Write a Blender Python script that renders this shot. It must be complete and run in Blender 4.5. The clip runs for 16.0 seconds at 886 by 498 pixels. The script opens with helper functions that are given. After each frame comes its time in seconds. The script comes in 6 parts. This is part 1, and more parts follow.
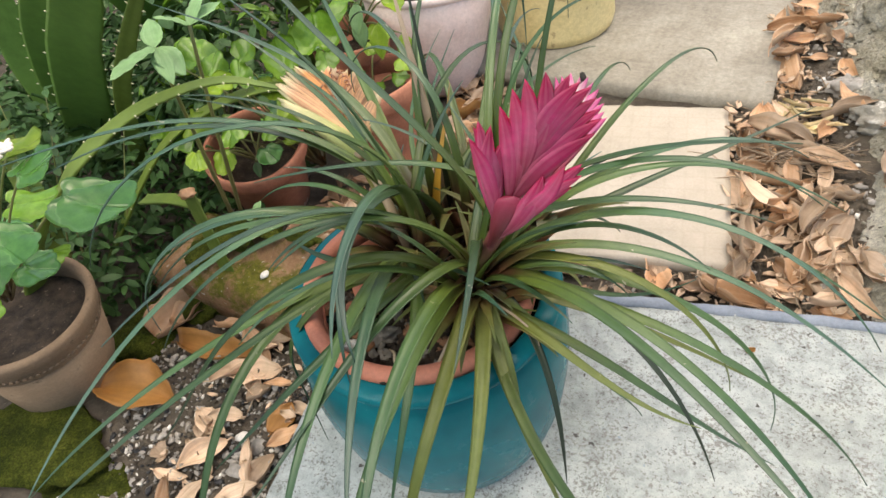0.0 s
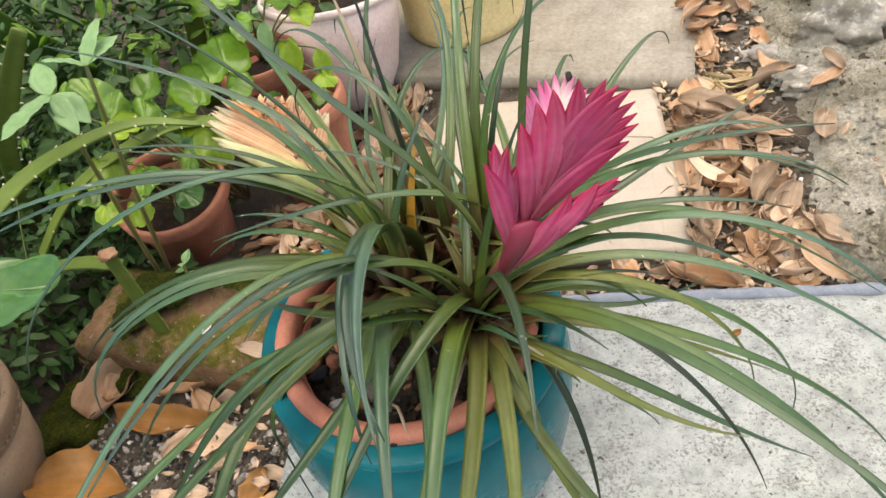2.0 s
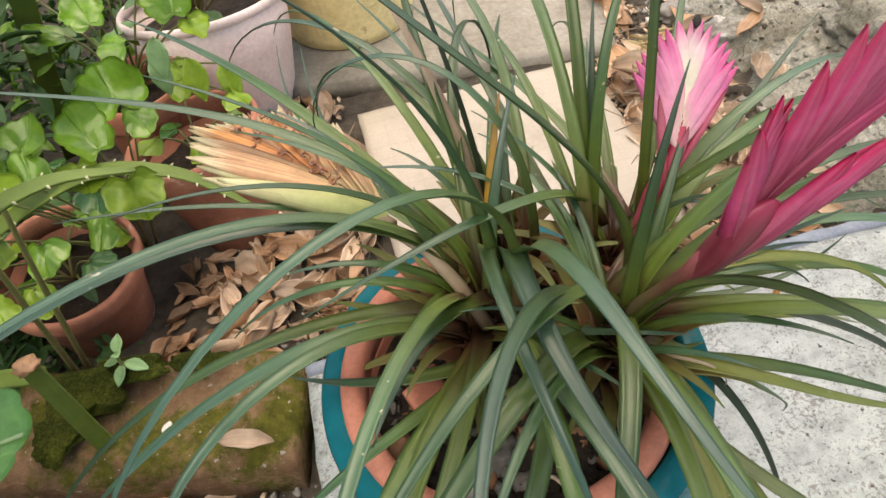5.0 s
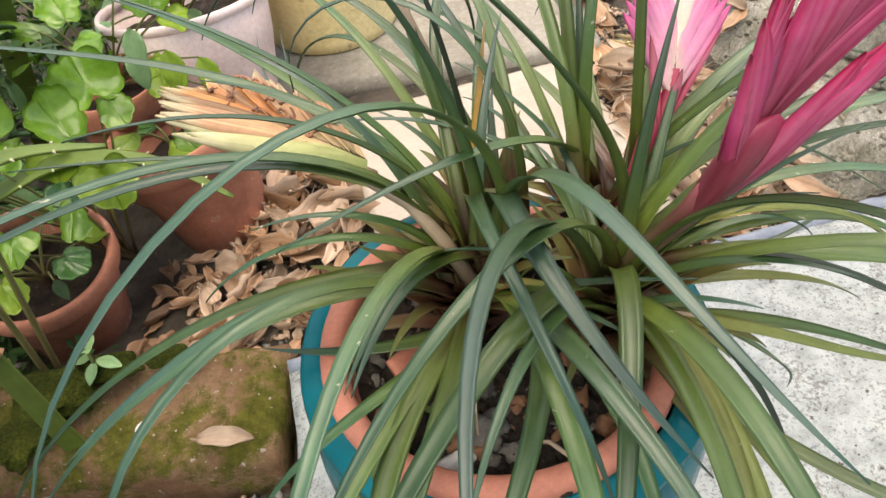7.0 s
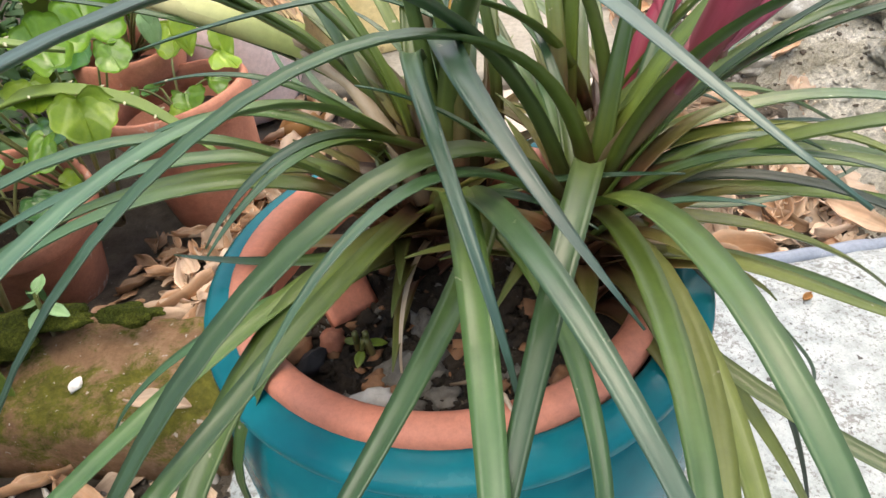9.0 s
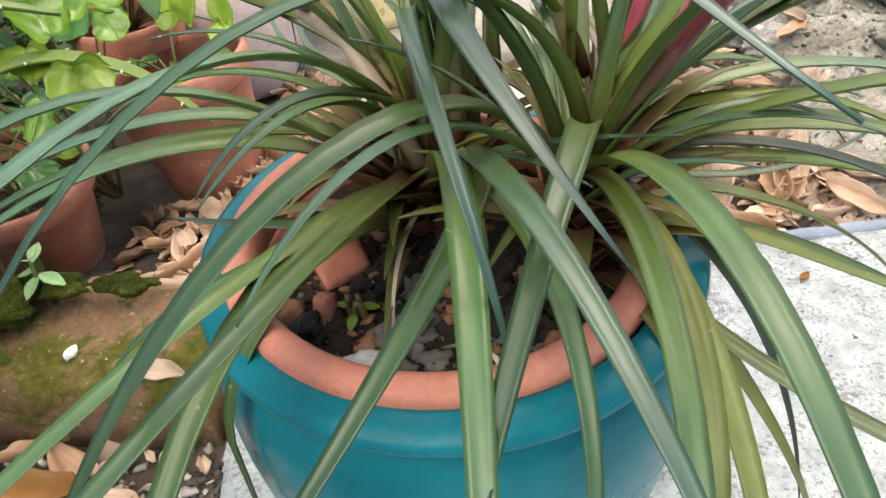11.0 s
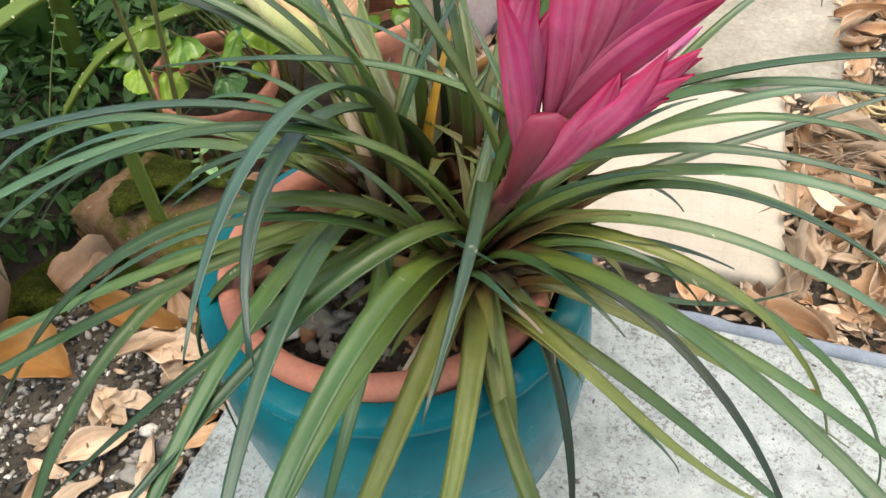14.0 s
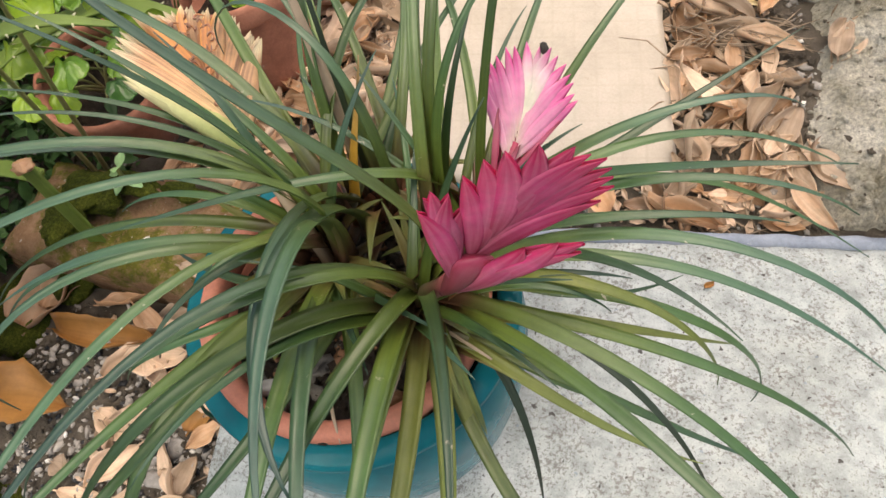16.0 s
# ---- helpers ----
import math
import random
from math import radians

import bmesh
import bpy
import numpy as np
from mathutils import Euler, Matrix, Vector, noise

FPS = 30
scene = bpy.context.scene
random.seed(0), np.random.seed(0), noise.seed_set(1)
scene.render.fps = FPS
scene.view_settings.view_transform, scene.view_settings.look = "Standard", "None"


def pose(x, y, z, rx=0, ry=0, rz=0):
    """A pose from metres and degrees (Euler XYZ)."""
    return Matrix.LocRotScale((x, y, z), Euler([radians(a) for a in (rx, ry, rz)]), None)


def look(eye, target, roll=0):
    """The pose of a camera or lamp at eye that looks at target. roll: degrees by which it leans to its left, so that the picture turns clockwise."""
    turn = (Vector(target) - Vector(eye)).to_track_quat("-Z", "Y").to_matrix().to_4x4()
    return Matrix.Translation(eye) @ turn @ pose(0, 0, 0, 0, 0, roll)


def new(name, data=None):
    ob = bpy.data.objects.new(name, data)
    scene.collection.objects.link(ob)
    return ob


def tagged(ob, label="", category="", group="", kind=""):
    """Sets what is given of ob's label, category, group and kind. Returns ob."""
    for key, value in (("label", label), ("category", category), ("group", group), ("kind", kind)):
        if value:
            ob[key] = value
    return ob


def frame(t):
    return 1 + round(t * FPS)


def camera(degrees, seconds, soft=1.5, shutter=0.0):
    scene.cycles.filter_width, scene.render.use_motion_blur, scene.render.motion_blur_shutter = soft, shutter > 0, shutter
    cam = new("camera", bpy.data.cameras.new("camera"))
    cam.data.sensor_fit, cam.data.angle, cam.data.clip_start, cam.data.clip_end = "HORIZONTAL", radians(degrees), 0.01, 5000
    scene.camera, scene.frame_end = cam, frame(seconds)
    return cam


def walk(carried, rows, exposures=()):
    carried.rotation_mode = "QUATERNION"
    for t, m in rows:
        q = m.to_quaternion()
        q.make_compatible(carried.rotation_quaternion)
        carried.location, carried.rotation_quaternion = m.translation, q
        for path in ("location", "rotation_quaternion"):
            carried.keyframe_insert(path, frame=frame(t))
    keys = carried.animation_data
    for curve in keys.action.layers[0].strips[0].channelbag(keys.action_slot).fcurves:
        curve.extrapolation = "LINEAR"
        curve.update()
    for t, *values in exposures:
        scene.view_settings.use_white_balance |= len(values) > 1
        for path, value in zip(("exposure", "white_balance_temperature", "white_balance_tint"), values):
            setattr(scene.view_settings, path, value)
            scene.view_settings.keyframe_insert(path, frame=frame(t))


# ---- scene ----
cam = camera(64.77, 16.0)
PATH = [
    (0, (0.1590, -0.2970, 0.5395), (-0.1275, 0.3412, -0.1751), -12.38),
    (0.5, (0.1423, -0.3030, 0.5467), (-0.1094, 0.3444, -0.1727), -10.76),
    (1, (0.1220, -0.2884, 0.5360), (-0.0633, 0.3808, -0.1836), -8.24),
    (1.5, (0.1045, -0.2759, 0.5322), (-0.0768, 0.4011, -0.1811), -10.68),
    (2, (0.0982, -0.2612, 0.5255), (-0.0590, 0.4013, -0.2069), -12.83),
    (2.5, (0.0915, -0.2372, 0.5131), (-0.0104, 0.4121, -0.2406), -12.85),
    (3, (0.0845, -0.2208, 0.5059), (0.0212, 0.4119, -0.2659), -14.08),
    (3.5, (0.0587, -0.2076, 0.5057), (-0.0056, 0.4491, -0.2457), -15.56),
    (3.7, (0.0380, -0.2031, 0.5013), (-0.0084, 0.4544, -0.2507), -14.36),
    (6, (-0.0491, -0.1720, 0.4717), (0.0433, 0.4796, -0.2813), -10.50),
    (6.5, (-0.0372, -0.1697, 0.4641), (0.0184, 0.4563, -0.3137), -11.63),
    (7, (-0.0453, -0.1943, 0.4411), (0.0488, 0.4872, -0.2847), -9.24),
    (7.5, (-0.0502, -0.1970, 0.4099), (0.0429, 0.5180, -0.2830), -8.00),
    (8, (-0.0380, -0.1998, 0.3756), (0.0177, 0.5703, -0.2599), -6.69),
    (8.5, (-0.0285, -0.2010, 0.3609), (0.0300, 0.5531, -0.2933), -6.99),
    (9, (-0.0141, -0.2064, 0.3519), (0.0369, 0.5529, -0.2969), -5.92),
    (11.3, (-0.0125, -0.2108, 0.3448), (0.0323, 0.5283, -0.3273), -4.96),
    (11.5, (-0.0075, -0.2109, 0.3477), (0.0031, 0.5205, -0.3341), -5.07),
    (12, (0.0098, -0.2061, 0.3526), (-0.0294, 0.4860, -0.3682), -4.03),
    (12.5, (0.0274, -0.2169, 0.3660), (-0.0407, 0.4704, -0.3572), -2.14),
    (13, (0.0560, -0.2216, 0.3848), (-0.0934, 0.4420, -0.3483), -3.64),
    (13.5, (0.0979, -0.2089, 0.4128), (-0.1095, 0.4498, -0.3104), -4.65),
    (14, (0.1202, -0.2143, 0.4238), (-0.1454, 0.4226, -0.2999), -4.90),
    (14.5, (0.1289, -0.2076, 0.4546), (-0.1166, 0.4135, -0.2897), -6.09),
    (15, (0.1312, -0.1972, 0.4946), (-0.0785, 0.4027, -0.2775), -7.60),
    (15.5, (0.1248, -0.1792, 0.5193), (-0.0438, 0.3795, -0.2928), -11.27),
    (16, (0.1103, -0.1628, 0.5275), (-0.0231, 0.3117, -0.3426), -11.95),
]
walk(cam, [(t, look(eye, target, roll)) for t, eye, target, roll in PATH], [(0, 0.9, 7100, 7), (2, 0.95, 7300, 9), (3.5, 0.94, 7400, 10), (6, 0.8, 7250, 10), (6.5, 0.88, 7200, 10), (7, 1.04, 7150, 10), (8, 1.08, 7000, 10), (9, 1.32, 6900, 10), (11.5, 1.32, 6900, 8), (12.5, 1.22, 7100, 5), (14, 1.11, 7000, 5), (15, 1.12, 7000, 7), (16, 0.84, 7300, 11)])

# ---- light ----
world = bpy.data.worlds.new("overcast_sky")
scene.world = world
world.use_nodes = True
wn = world.node_tree
sky = wn.nodes.new("ShaderNodeTexSky")
sky.sky_type, sky.sun_disc = "NISHITA", False
sky.sun_elevation, sky.sun_rotation = radians(58), radians(35)
sky.air_density, sky.dust_density = 1.0, 4.0
back = wn.nodes["Background"]
back.inputs[1].default_value = 0.15
wn.links.new(sky.outputs[0], back.inputs[0])
sun_data = bpy.data.lights.new("sun", "SUN")
sun_data.energy, sun_data.angle, sun_data.color = 1.6, radians(50), (1.0, 0.92, 0.8)
sun = new("sun", sun_data)
sun.rotation_euler = (radians(32), 0, radians(-35))

# ---- materials ----
def nodes_of(name, rough=0.6, metal=0.0, spec=0.5):
    m = bpy.data.materials.new(name)
    m.use_nodes = True
    n = m.node_tree.nodes
    b = n["Principled BSDF"]
    b.inputs["Roughness"].default_value, b.inputs["Metallic"].default_value = rough, metal
    b.inputs["Specular IOR Level"].default_value = spec
    return m, n, m.node_tree.links, b


def ramp(n, stops):
    r = n.new("ShaderNodeValToRGB")
    e = r.color_ramp.elements
    while len(e) < len(stops):
        e.new(0.5)
    for k, (p, c) in zip(e, stops):
        k.position, k.color = p, (*c, 1)
    return r


def tex(n, l, scale, detail=6, rough=0.6, stretch=(1, 1, 1), source="Object", kind="ShaderNodeTexNoise"):
    co = n.new("ShaderNodeTexCoord")
    mp = n.new("ShaderNodeMapping")
    mp.inputs["Scale"].default_value = stretch
    l.new(co.outputs[source], mp.inputs[0])
    t = n.new(kind)
    t.inputs["Scale"].default_value = scale
    if kind == "ShaderNodeTexNoise":
        t.inputs["Detail"].default_value, t.inputs["Roughness"].default_value = detail, rough
    l.new(mp.outputs[0], t.inputs["Vector"])
    return t


def mix(n, l, kind, fac, a, b):
    m = n.new("ShaderNodeMix")
    m.data_type, m.blend_type = "RGBA", kind
    for socket, v in ((m.inputs[0], fac), (m.inputs[6], a), (m.inputs[7], b)):
        if hasattr(v, "links"):
            l.new(v, socket)
        elif isinstance(v, tuple):
            socket.default_value = (*v, 1)
        else:
            socket.default_value = v
    return m.outputs[2]


def bump(n, l, b, height, strength=0.3, distance=0.002):
    k = n.new("ShaderNodeBump")
    k.inputs["Strength"].default_value, k.inputs["Distance"].default_value = strength, distance
    l.new(height, k.inputs["Height"])
    l.new(k.outputs[0], b.inputs["Normal"])


def varied(n, l, colour, amount=0.25):
    """Shift brightness a little from piece to piece."""
    o = n.new("ShaderNodeObjectInfo")
    mr = n.new("ShaderNodeMapRange")
    mr.inputs["To Min"].default_value, mr.inputs["To Max"].default_value = 1 - amount, 1 + amount
    l.new(o.outputs["Random"], mr.inputs["Value"])
    h = n.new("ShaderNodeHueSaturation")
    l.new(mr.outputs[0], h.inputs["Value"])
    l.new(colour, h.inputs["Color"])
    return h.outputs[0]


def stony(name, dark, light, scale, spots=None, spot_scale=200, spot_at=0.62, rough=0.85, relief=0.5, depth=0.002, fine=300):
    m, n, l, b = nodes_of(name, rough)
    big = tex(n, l, scale, 8, 0.65)
    r = ramp(n, [(0.3, dark), (0.7, light)])
    l.new(big.outputs[0], r.inputs[0])
    c = r.outputs[0]
    if spots:
        s = tex(n, l, spot_scale, 5, 0.7)
        rs = ramp(n, [(spot_at, (0, 0, 0)), (spot_at + 0.06, (1, 1, 1))])
        l.new(s.outputs[0], rs.inputs[0])
        c = mix(n, l, "MIX", rs.outputs[0], c, spots)
    g = tex(n, l, fine, 8, 0.75)
    rg = ramp(n, [(0.2, (0.7, 0.7, 0.7)), (0.8, (1.15, 1.15, 1.15))])
    l.new(g.outputs[0], rg.inputs[0])
    c = mix(n, l, "MULTIPLY", 1.0, c, rg.outputs[0])
    l.new(varied(n, l, c, 0.1), b.inputs["Base Color"])
    bump(n, l, b, g.outputs[0], relief, depth)
    return m


def blade_material(name, base, low, middle, tip, streak, streak_amount=0.45, rough=0.42, gloss=0.5, through_light=0.12, vary=0.2, stops=(0.0, 0.16, 0.5, 1.0), lines=9.0, scar=None):
    """Leaf colours along the blade (UV v) with fine streaks along its length (UV u)."""
    m, n, l, b = nodes_of(name, rough, 0, gloss)
    uv = n.new("ShaderNodeUVMap")
    sep = n.new("ShaderNodeSeparateXYZ")
    l.new(uv.outputs[0], sep.inputs[0])
    r = ramp(n, list(zip(stops, (base, low, middle, tip))))
    wob = tex(n, l, 40, 3)
    add = n.new("ShaderNodeMath")
    add.operation = "MULTIPLY_ADD"
    add.inputs[1].default_value = 0.12
    l.new(wob.outputs[0], add.inputs[0])
    l.new(sep.outputs[1], add.inputs[2])
    sub_ = n.new("ShaderNodeMath")
    sub_.operation = "SUBTRACT"
    sub_.inputs[1].default_value = 0.06
    l.new(add.outputs[0], sub_.inputs[0])
    l.new(sub_.outputs[0], r.inputs[0])
    mp = n.new("ShaderNodeMapping")
    mp.inputs["Scale"].default_value = (lines, 0.8, 1)
    l.new(uv.outputs[0], mp.inputs[0])
    o = n.new("ShaderNodeObjectInfo")
    l.new(o.outputs["Random"], mp.inputs["Location"])
    s = n.new("ShaderNodeTexNoise")
    s.inputs["Scale"].default_value, s.inputs["Detail"].default_value = 1.4, 5
    l.new(mp.outputs[0], s.inputs["Vector"])
    rs = ramp(n, [(0.38, (0, 0, 0)), (0.7, (streak_amount,) * 3)])
    l.new(s.outputs[0], rs.inputs[0])
    c = mix(n, l, "MIX", rs.outputs[0], r.outputs[0], streak)
    blot = tex(n, l, 60, 6, 0.7)
    rb = ramp(n, [(0.3, (0.76, 0.78, 0.74)), (0.75, (1.12, 1.12, 1.1))])
    l.new(blot.outputs[0], rb.inputs[0])
    c = mix(n, l, "MULTIPLY", 1.0, c, rb.outputs[0])
    if scar:
        sc = tex(n, l, 130, 3, 0.6)
        rsc = ramp(n, [(0.7, (0, 0, 0)), (0.74, (0.8, 0.8, 0.8))])
        l.new(sc.outputs[0], rsc.inputs[0])
        c = mix(n, l, "MIX", rsc.outputs[0], c, scar)
    c = varied(n, l, c, vary)
    l.new(c, b.inputs["Base Color"])
    tr = n.new("ShaderNodeBsdfTranslucent")
    l.new(c, tr.inputs[0])
    ms = n.new("ShaderNodeMixShader")
    ms.inputs[0].default_value = through_light
    l.new(b.outputs[0], ms.inputs[1])
    l.new(tr.outputs[0], ms.inputs[2])
    l.new(ms.outputs[0], n["Material Output"].inputs[0])
    bump(n, l, b, s.outputs[0], 0.05, 0.0002)
    return m


M = {}
M["soil"] = stony("garden_soil", (0.05, 0.04, 0.03), (0.2, 0.165, 0.125), 28, (0.45, 0.4, 0.33), 160, 0.66, 0.95, 0.9, 0.006, 420)
M["potting_soil"] = stony("potting_soil", (0.014, 0.011, 0.008), (0.1, 0.072, 0.05), 70, (0.26, 0.2, 0.14), 200, 0.62, 0.95, 1.0, 0.005, 420)
# pale concrete: grains bared in clusters, fine pits, faint stains
m, n, l, b = nodes_of("weathered_concrete", 0.9, 0, 0.3)
t = tex(n, l, 7, 8, 0.7)
r = ramp(n, [(0.3, (0.3, 0.325, 0.325)), (0.5, (0.415, 0.45, 0.445)), (0.75, (0.48, 0.515, 0.51))])
l.new(t.outputs[0], r.inputs[0])
cl = tex(n, l, 26, 6, 0.75)
sp = tex(n, l, 330, 4, 0.75)
sm = n.new("ShaderNodeMath")
sm.operation = "MULTIPLY_ADD"
sm.inputs[1].default_value = 0.55
l.new(cl.outputs[0], sm.inputs[0])
l.new(sp.outputs[0], sm.inputs[2])
rs = ramp(n, [(0.405, (0, 0, 0)), (0.44, (0.85, 0.85, 0.85))])
half = n.new("ShaderNodeMath")
half.operation = "MULTIPLY"
half.inputs[1].default_value = 0.5
l.new(sm.outputs[0], half.inputs[0])
l.new(half.outputs[0], rs.inputs[0])
c = mix(n, l, "MIX", rs.outputs[0], r.outputs[0], (0.2, 0.195, 0.18))
pt = tex(n, l, 150, 2, 0.5)
rp = ramp(n, [(0.69, (0, 0, 0)), (0.72, (1, 1, 1))])
l.new(pt.outputs[0], rp.inputs[0])
c = mix(n, l, "MIX", rp.outputs[0], c, (0.1, 0.095, 0.09))
bl = tex(n, l, 190, 2, 0.5)
rb2 = ramp(n, [(0.7, (0, 0, 0)), (0.73, (0.7, 0.7, 0.7))])
l.new(bl.outputs[0], rb2.inputs[0])
c = mix(n, l, "MIX", rb2.outputs[0], c, (0.24, 0.3, 0.36))
g = tex(n, l, 700, 6, 0.8)
rg = ramp(n, [(0.25, (0.72, 0.72, 0.72)), (0.75, (1.15, 1.15, 1.15))])
l.new(g.outputs[0], rg.inputs[0])
c = mix(n, l, "MULTIPLY", 1.0, c, rg.outputs[0])
mo = tex(n, l, 62, 5, 0.65)
rmo = ramp(n, [(0.36, (0.74, 0.75, 0.74)), (0.52, (1.0, 1.0, 1.0)), (0.66, (1.13, 1.12, 1.1))])
l.new(mo.outputs[0], rmo.inputs[0])
c = mix(n, l, "MULTIPLY", 1.0, c, rmo.outputs[0])
st = tex(n, l, 3.2, 7, 0.7)
rst = ramp(n, [(0.36, (0.78, 0.77, 0.74)), (0.56, (1.06, 1.06, 1.06))])
l.new(st.outputs[0], rst.inputs[0])
l.new(mix(n, l, "MULTIPLY", 1.0, c, rst.outputs[0]), b.inputs["Base Color"])
bump(n, l, b, sm.outputs[0], 0.5, 0.0012)
M["concrete"] = m
M["edge"] = stony("blue_grey_edge", (0.17, 0.2, 0.25), (0.3, 0.34, 0.4), 30, (0.5, 0.5, 0.5), 120, 0.66, 0.85, 0.5, 0.001, 300)
# cream tile: a faint pressed grid, old water stains and scuffs
m, n, l, b = nodes_of("cream_tile", 0.6, 0, 0.4)
t = tex(n, l, 9, 8, 0.7)
r = ramp(n, [(0.3, (0.36, 0.31, 0.245)), (0.5, (0.45, 0.395, 0.32)), (0.72, (0.52, 0.46, 0.385))])
l.new(t.outputs[0], r.inputs[0])
waves = []
for axis in ("X", "Y"):
    wv = tex(n, l, 14.0, source="Object", kind="ShaderNodeTexWave")
    wv.bands_direction = axis
    rw = ramp(n, [(0.0, (0.0, 0.0, 0.0)), (0.08, (1, 1, 1))])
    l.new(wv.outputs["Fac"], rw.inputs[0])
    waves.append(rw.outputs[0])
grid = mix(n, l, "MULTIPLY", 1.0, waves[0], waves[1])
c = mix(n, l, "MIX", grid, mix(n, l, "MULTIPLY", 1.0, r.outputs[0], (0.965, 0.96, 0.95)), r.outputs[0])
scuff = tex(n, l, 48, 6, 0.75)
rsf = ramp(n, [(0.62, (0, 0, 0)), (0.7, (0.6, 0.6, 0.6))])
l.new(scuff.outputs[0], rsf.inputs[0])
c = mix(n, l, "MIX", rsf.outputs[0], c, (0.3, 0.23, 0.17))
g = tex(n, l, 300, 6, 0.8)
rg = ramp(n, [(0.25, (0.86, 0.86, 0.86)), (0.75, (1.08, 1.08, 1.08))])
l.new(g.outputs[0], rg.inputs[0])
l.new(mix(n, l, "MULTIPLY", 1.0, c, rg.outputs[0]), b.inputs["Base Color"])
bump(n, l, b, grid, 0.15, 0.0005)
M["tile"] = m
# flagstone: pressed squares worn almost smooth
m, n, l, b = nodes_of("grey_flagstone", 0.8, 0, 0.35)
t = tex(n, l, 6, 9, 0.72)
r = ramp(n, [(0.3, (0.17, 0.15, 0.12)), (0.5, (0.28, 0.255, 0.21)), (0.72, (0.4, 0.375, 0.32))])
l.new(t.outputs[0], r.inputs[0])
waves = []
for axis in ("X", "Y"):
    wv = tex(n, l, 14.0, source="Object", kind="ShaderNodeTexWave")
    wv.bands_direction = axis
    wv.inputs["Distortion"].default_value = 0.3
    rw = ramp(n, [(0.0, (0.0, 0.0, 0.0)), (0.16, (1, 1, 1))])
    l.new(wv.outputs["Fac"], rw.inputs[0])
    waves.append(rw.outputs[0])
grid = mix(n, l, "MULTIPLY", 1.0, waves[0], waves[1])
c = mix(n, l, "MIX", grid, mix(n, l, "MULTIPLY", 1.0, r.outputs[0], (0.945, 0.945, 0.94)), r.outputs[0])
fl = tex(n, l, 150, 6, 0.8)
rfl = ramp(n, [(0.3, (0.7, 0.7, 0.7)), (0.7, (1.2, 1.2, 1.2))])
l.new(fl.outputs[0], rfl.inputs[0])
c = mix(n, l, "MULTIPLY", 1.0, c, rfl.outputs[0])
wh = tex(n, l, 60, 4, 0.7)
rwh = ramp(n, [(0.66, (0, 0, 0)), (0.72, (0.5, 0.5, 0.5))])
l.new(wh.outputs[0], rwh.inputs[0])
l.new(mix(n, l, "MIX", rwh.outputs[0], c, (0.52, 0.5, 0.45)), b.inputs["Base Color"])
bump(n, l, b, grid, 0.12, 0.0006)
M["flag"] = m
m, n, l, b = nodes_of("rubble_ground", 0.95, 0, 0.2)
t = tex(n, l, 11, 10, 0.72)
r = ramp(n, [(0.3, (0.2, 0.18, 0.125)), (0.43, (0.45, 0.42, 0.33)), (0.55, (0.64, 0.61, 0.52)), (0.72, (0.82, 0.8, 0.73))])
l.new(t.outputs[0], r.inputs[0])
gr = tex(n, l, 260, 5, 0.8)
rgr = ramp(n, [(0.3, (0.45, 0.45, 0.45)), (0.5, (0.95, 0.95, 0.95)), (0.72, (1.5, 1.5, 1.45))])
l.new(gr.outputs[0], rgr.inputs[0])
c = mix(n, l, "MULTIPLY", 1.0, r.outputs[0], rgr.outputs[0])
pit = tex(n, l, 75, 4, 0.7)
rpit = ramp(n, [(0.64, (0, 0, 0)), (0.68, (0.85, 0.85, 0.85))])
l.new(pit.outputs[0], rpit.inputs[0])
c = mix(n, l, "MIX", rpit.outputs[0], c, (0.13, 0.11, 0.08))
lich = tex(n, l, 22, 5, 0.7)
rl = ramp(n, [(0.62, (0, 0, 0)), (0.7, (0.6, 0.6, 0.6))])
l.new(lich.outputs[0], rl.inputs[0])
l.new(mix(n, l, "MIX", rl.outputs[0], c, (0.62, 0.58, 0.46)), b.inputs["Base Color"])
bump(n, l, b, gr.outputs[0], 1.0, 0.008)
M["rock"] = m
M["pebble"] = stony("pebble", (0.2, 0.18, 0.16), (0.5, 0.47, 0.43), 30, None, rough=0.8, relief=0.4)
M["chalk"] = stony("white_pebble", (0.6, 0.57, 0.52), (0.8, 0.78, 0.74), 30, None, rough=0.7, relief=0.2)
M["lichen_stone"] = stony("lichen_stone", (0.3, 0.27, 0.21), (0.78, 0.75, 0.68), 30, (0.86, 0.84, 0.78), 60, 0.54, 0.9, 1.0, 0.006, 260)
M["terracotta"] = stony("terracotta", (0.28, 0.1, 0.06), (0.56, 0.24, 0.15), 18, (0.58, 0.44, 0.36), 34, 0.63, 0.8, 0.4, 0.0012, 260)
M["pink_terracotta"] = stony("fresh_terracotta", (0.52, 0.18, 0.11), (0.68, 0.27, 0.18), 18, (0.32, 0.14, 0.09), 60, 0.7, 0.62, 0.2, 0.0006, 300)
M["tan"] = stony("tan_clay", (0.19, 0.125, 0.078), (0.31, 0.22, 0.145), 12, (0.12, 0.085, 0.05), 45, 0.62, 0.85, 0.4, 0.001, 300)
M["white_pot"] = stony("whitewashed_pot", (0.76, 0.58, 0.54), (0.92, 0.78, 0.75), 14, (0.42, 0.3, 0.27), 50, 0.66, 0.65, 0.3, 0.001, 200)
M["yellow"] = stony("aged_yellow_plastic", (0.56, 0.45, 0.2), (0.76, 0.64, 0.34), 10, (0.4, 0.3, 0.15), 40, 0.6, 0.6, 0.2, 0.0006, 160)
M["twig"] = stony("dry_twig", (0.2, 0.14, 0.09), (0.42, 0.33, 0.24), 40, None, rough=0.9)
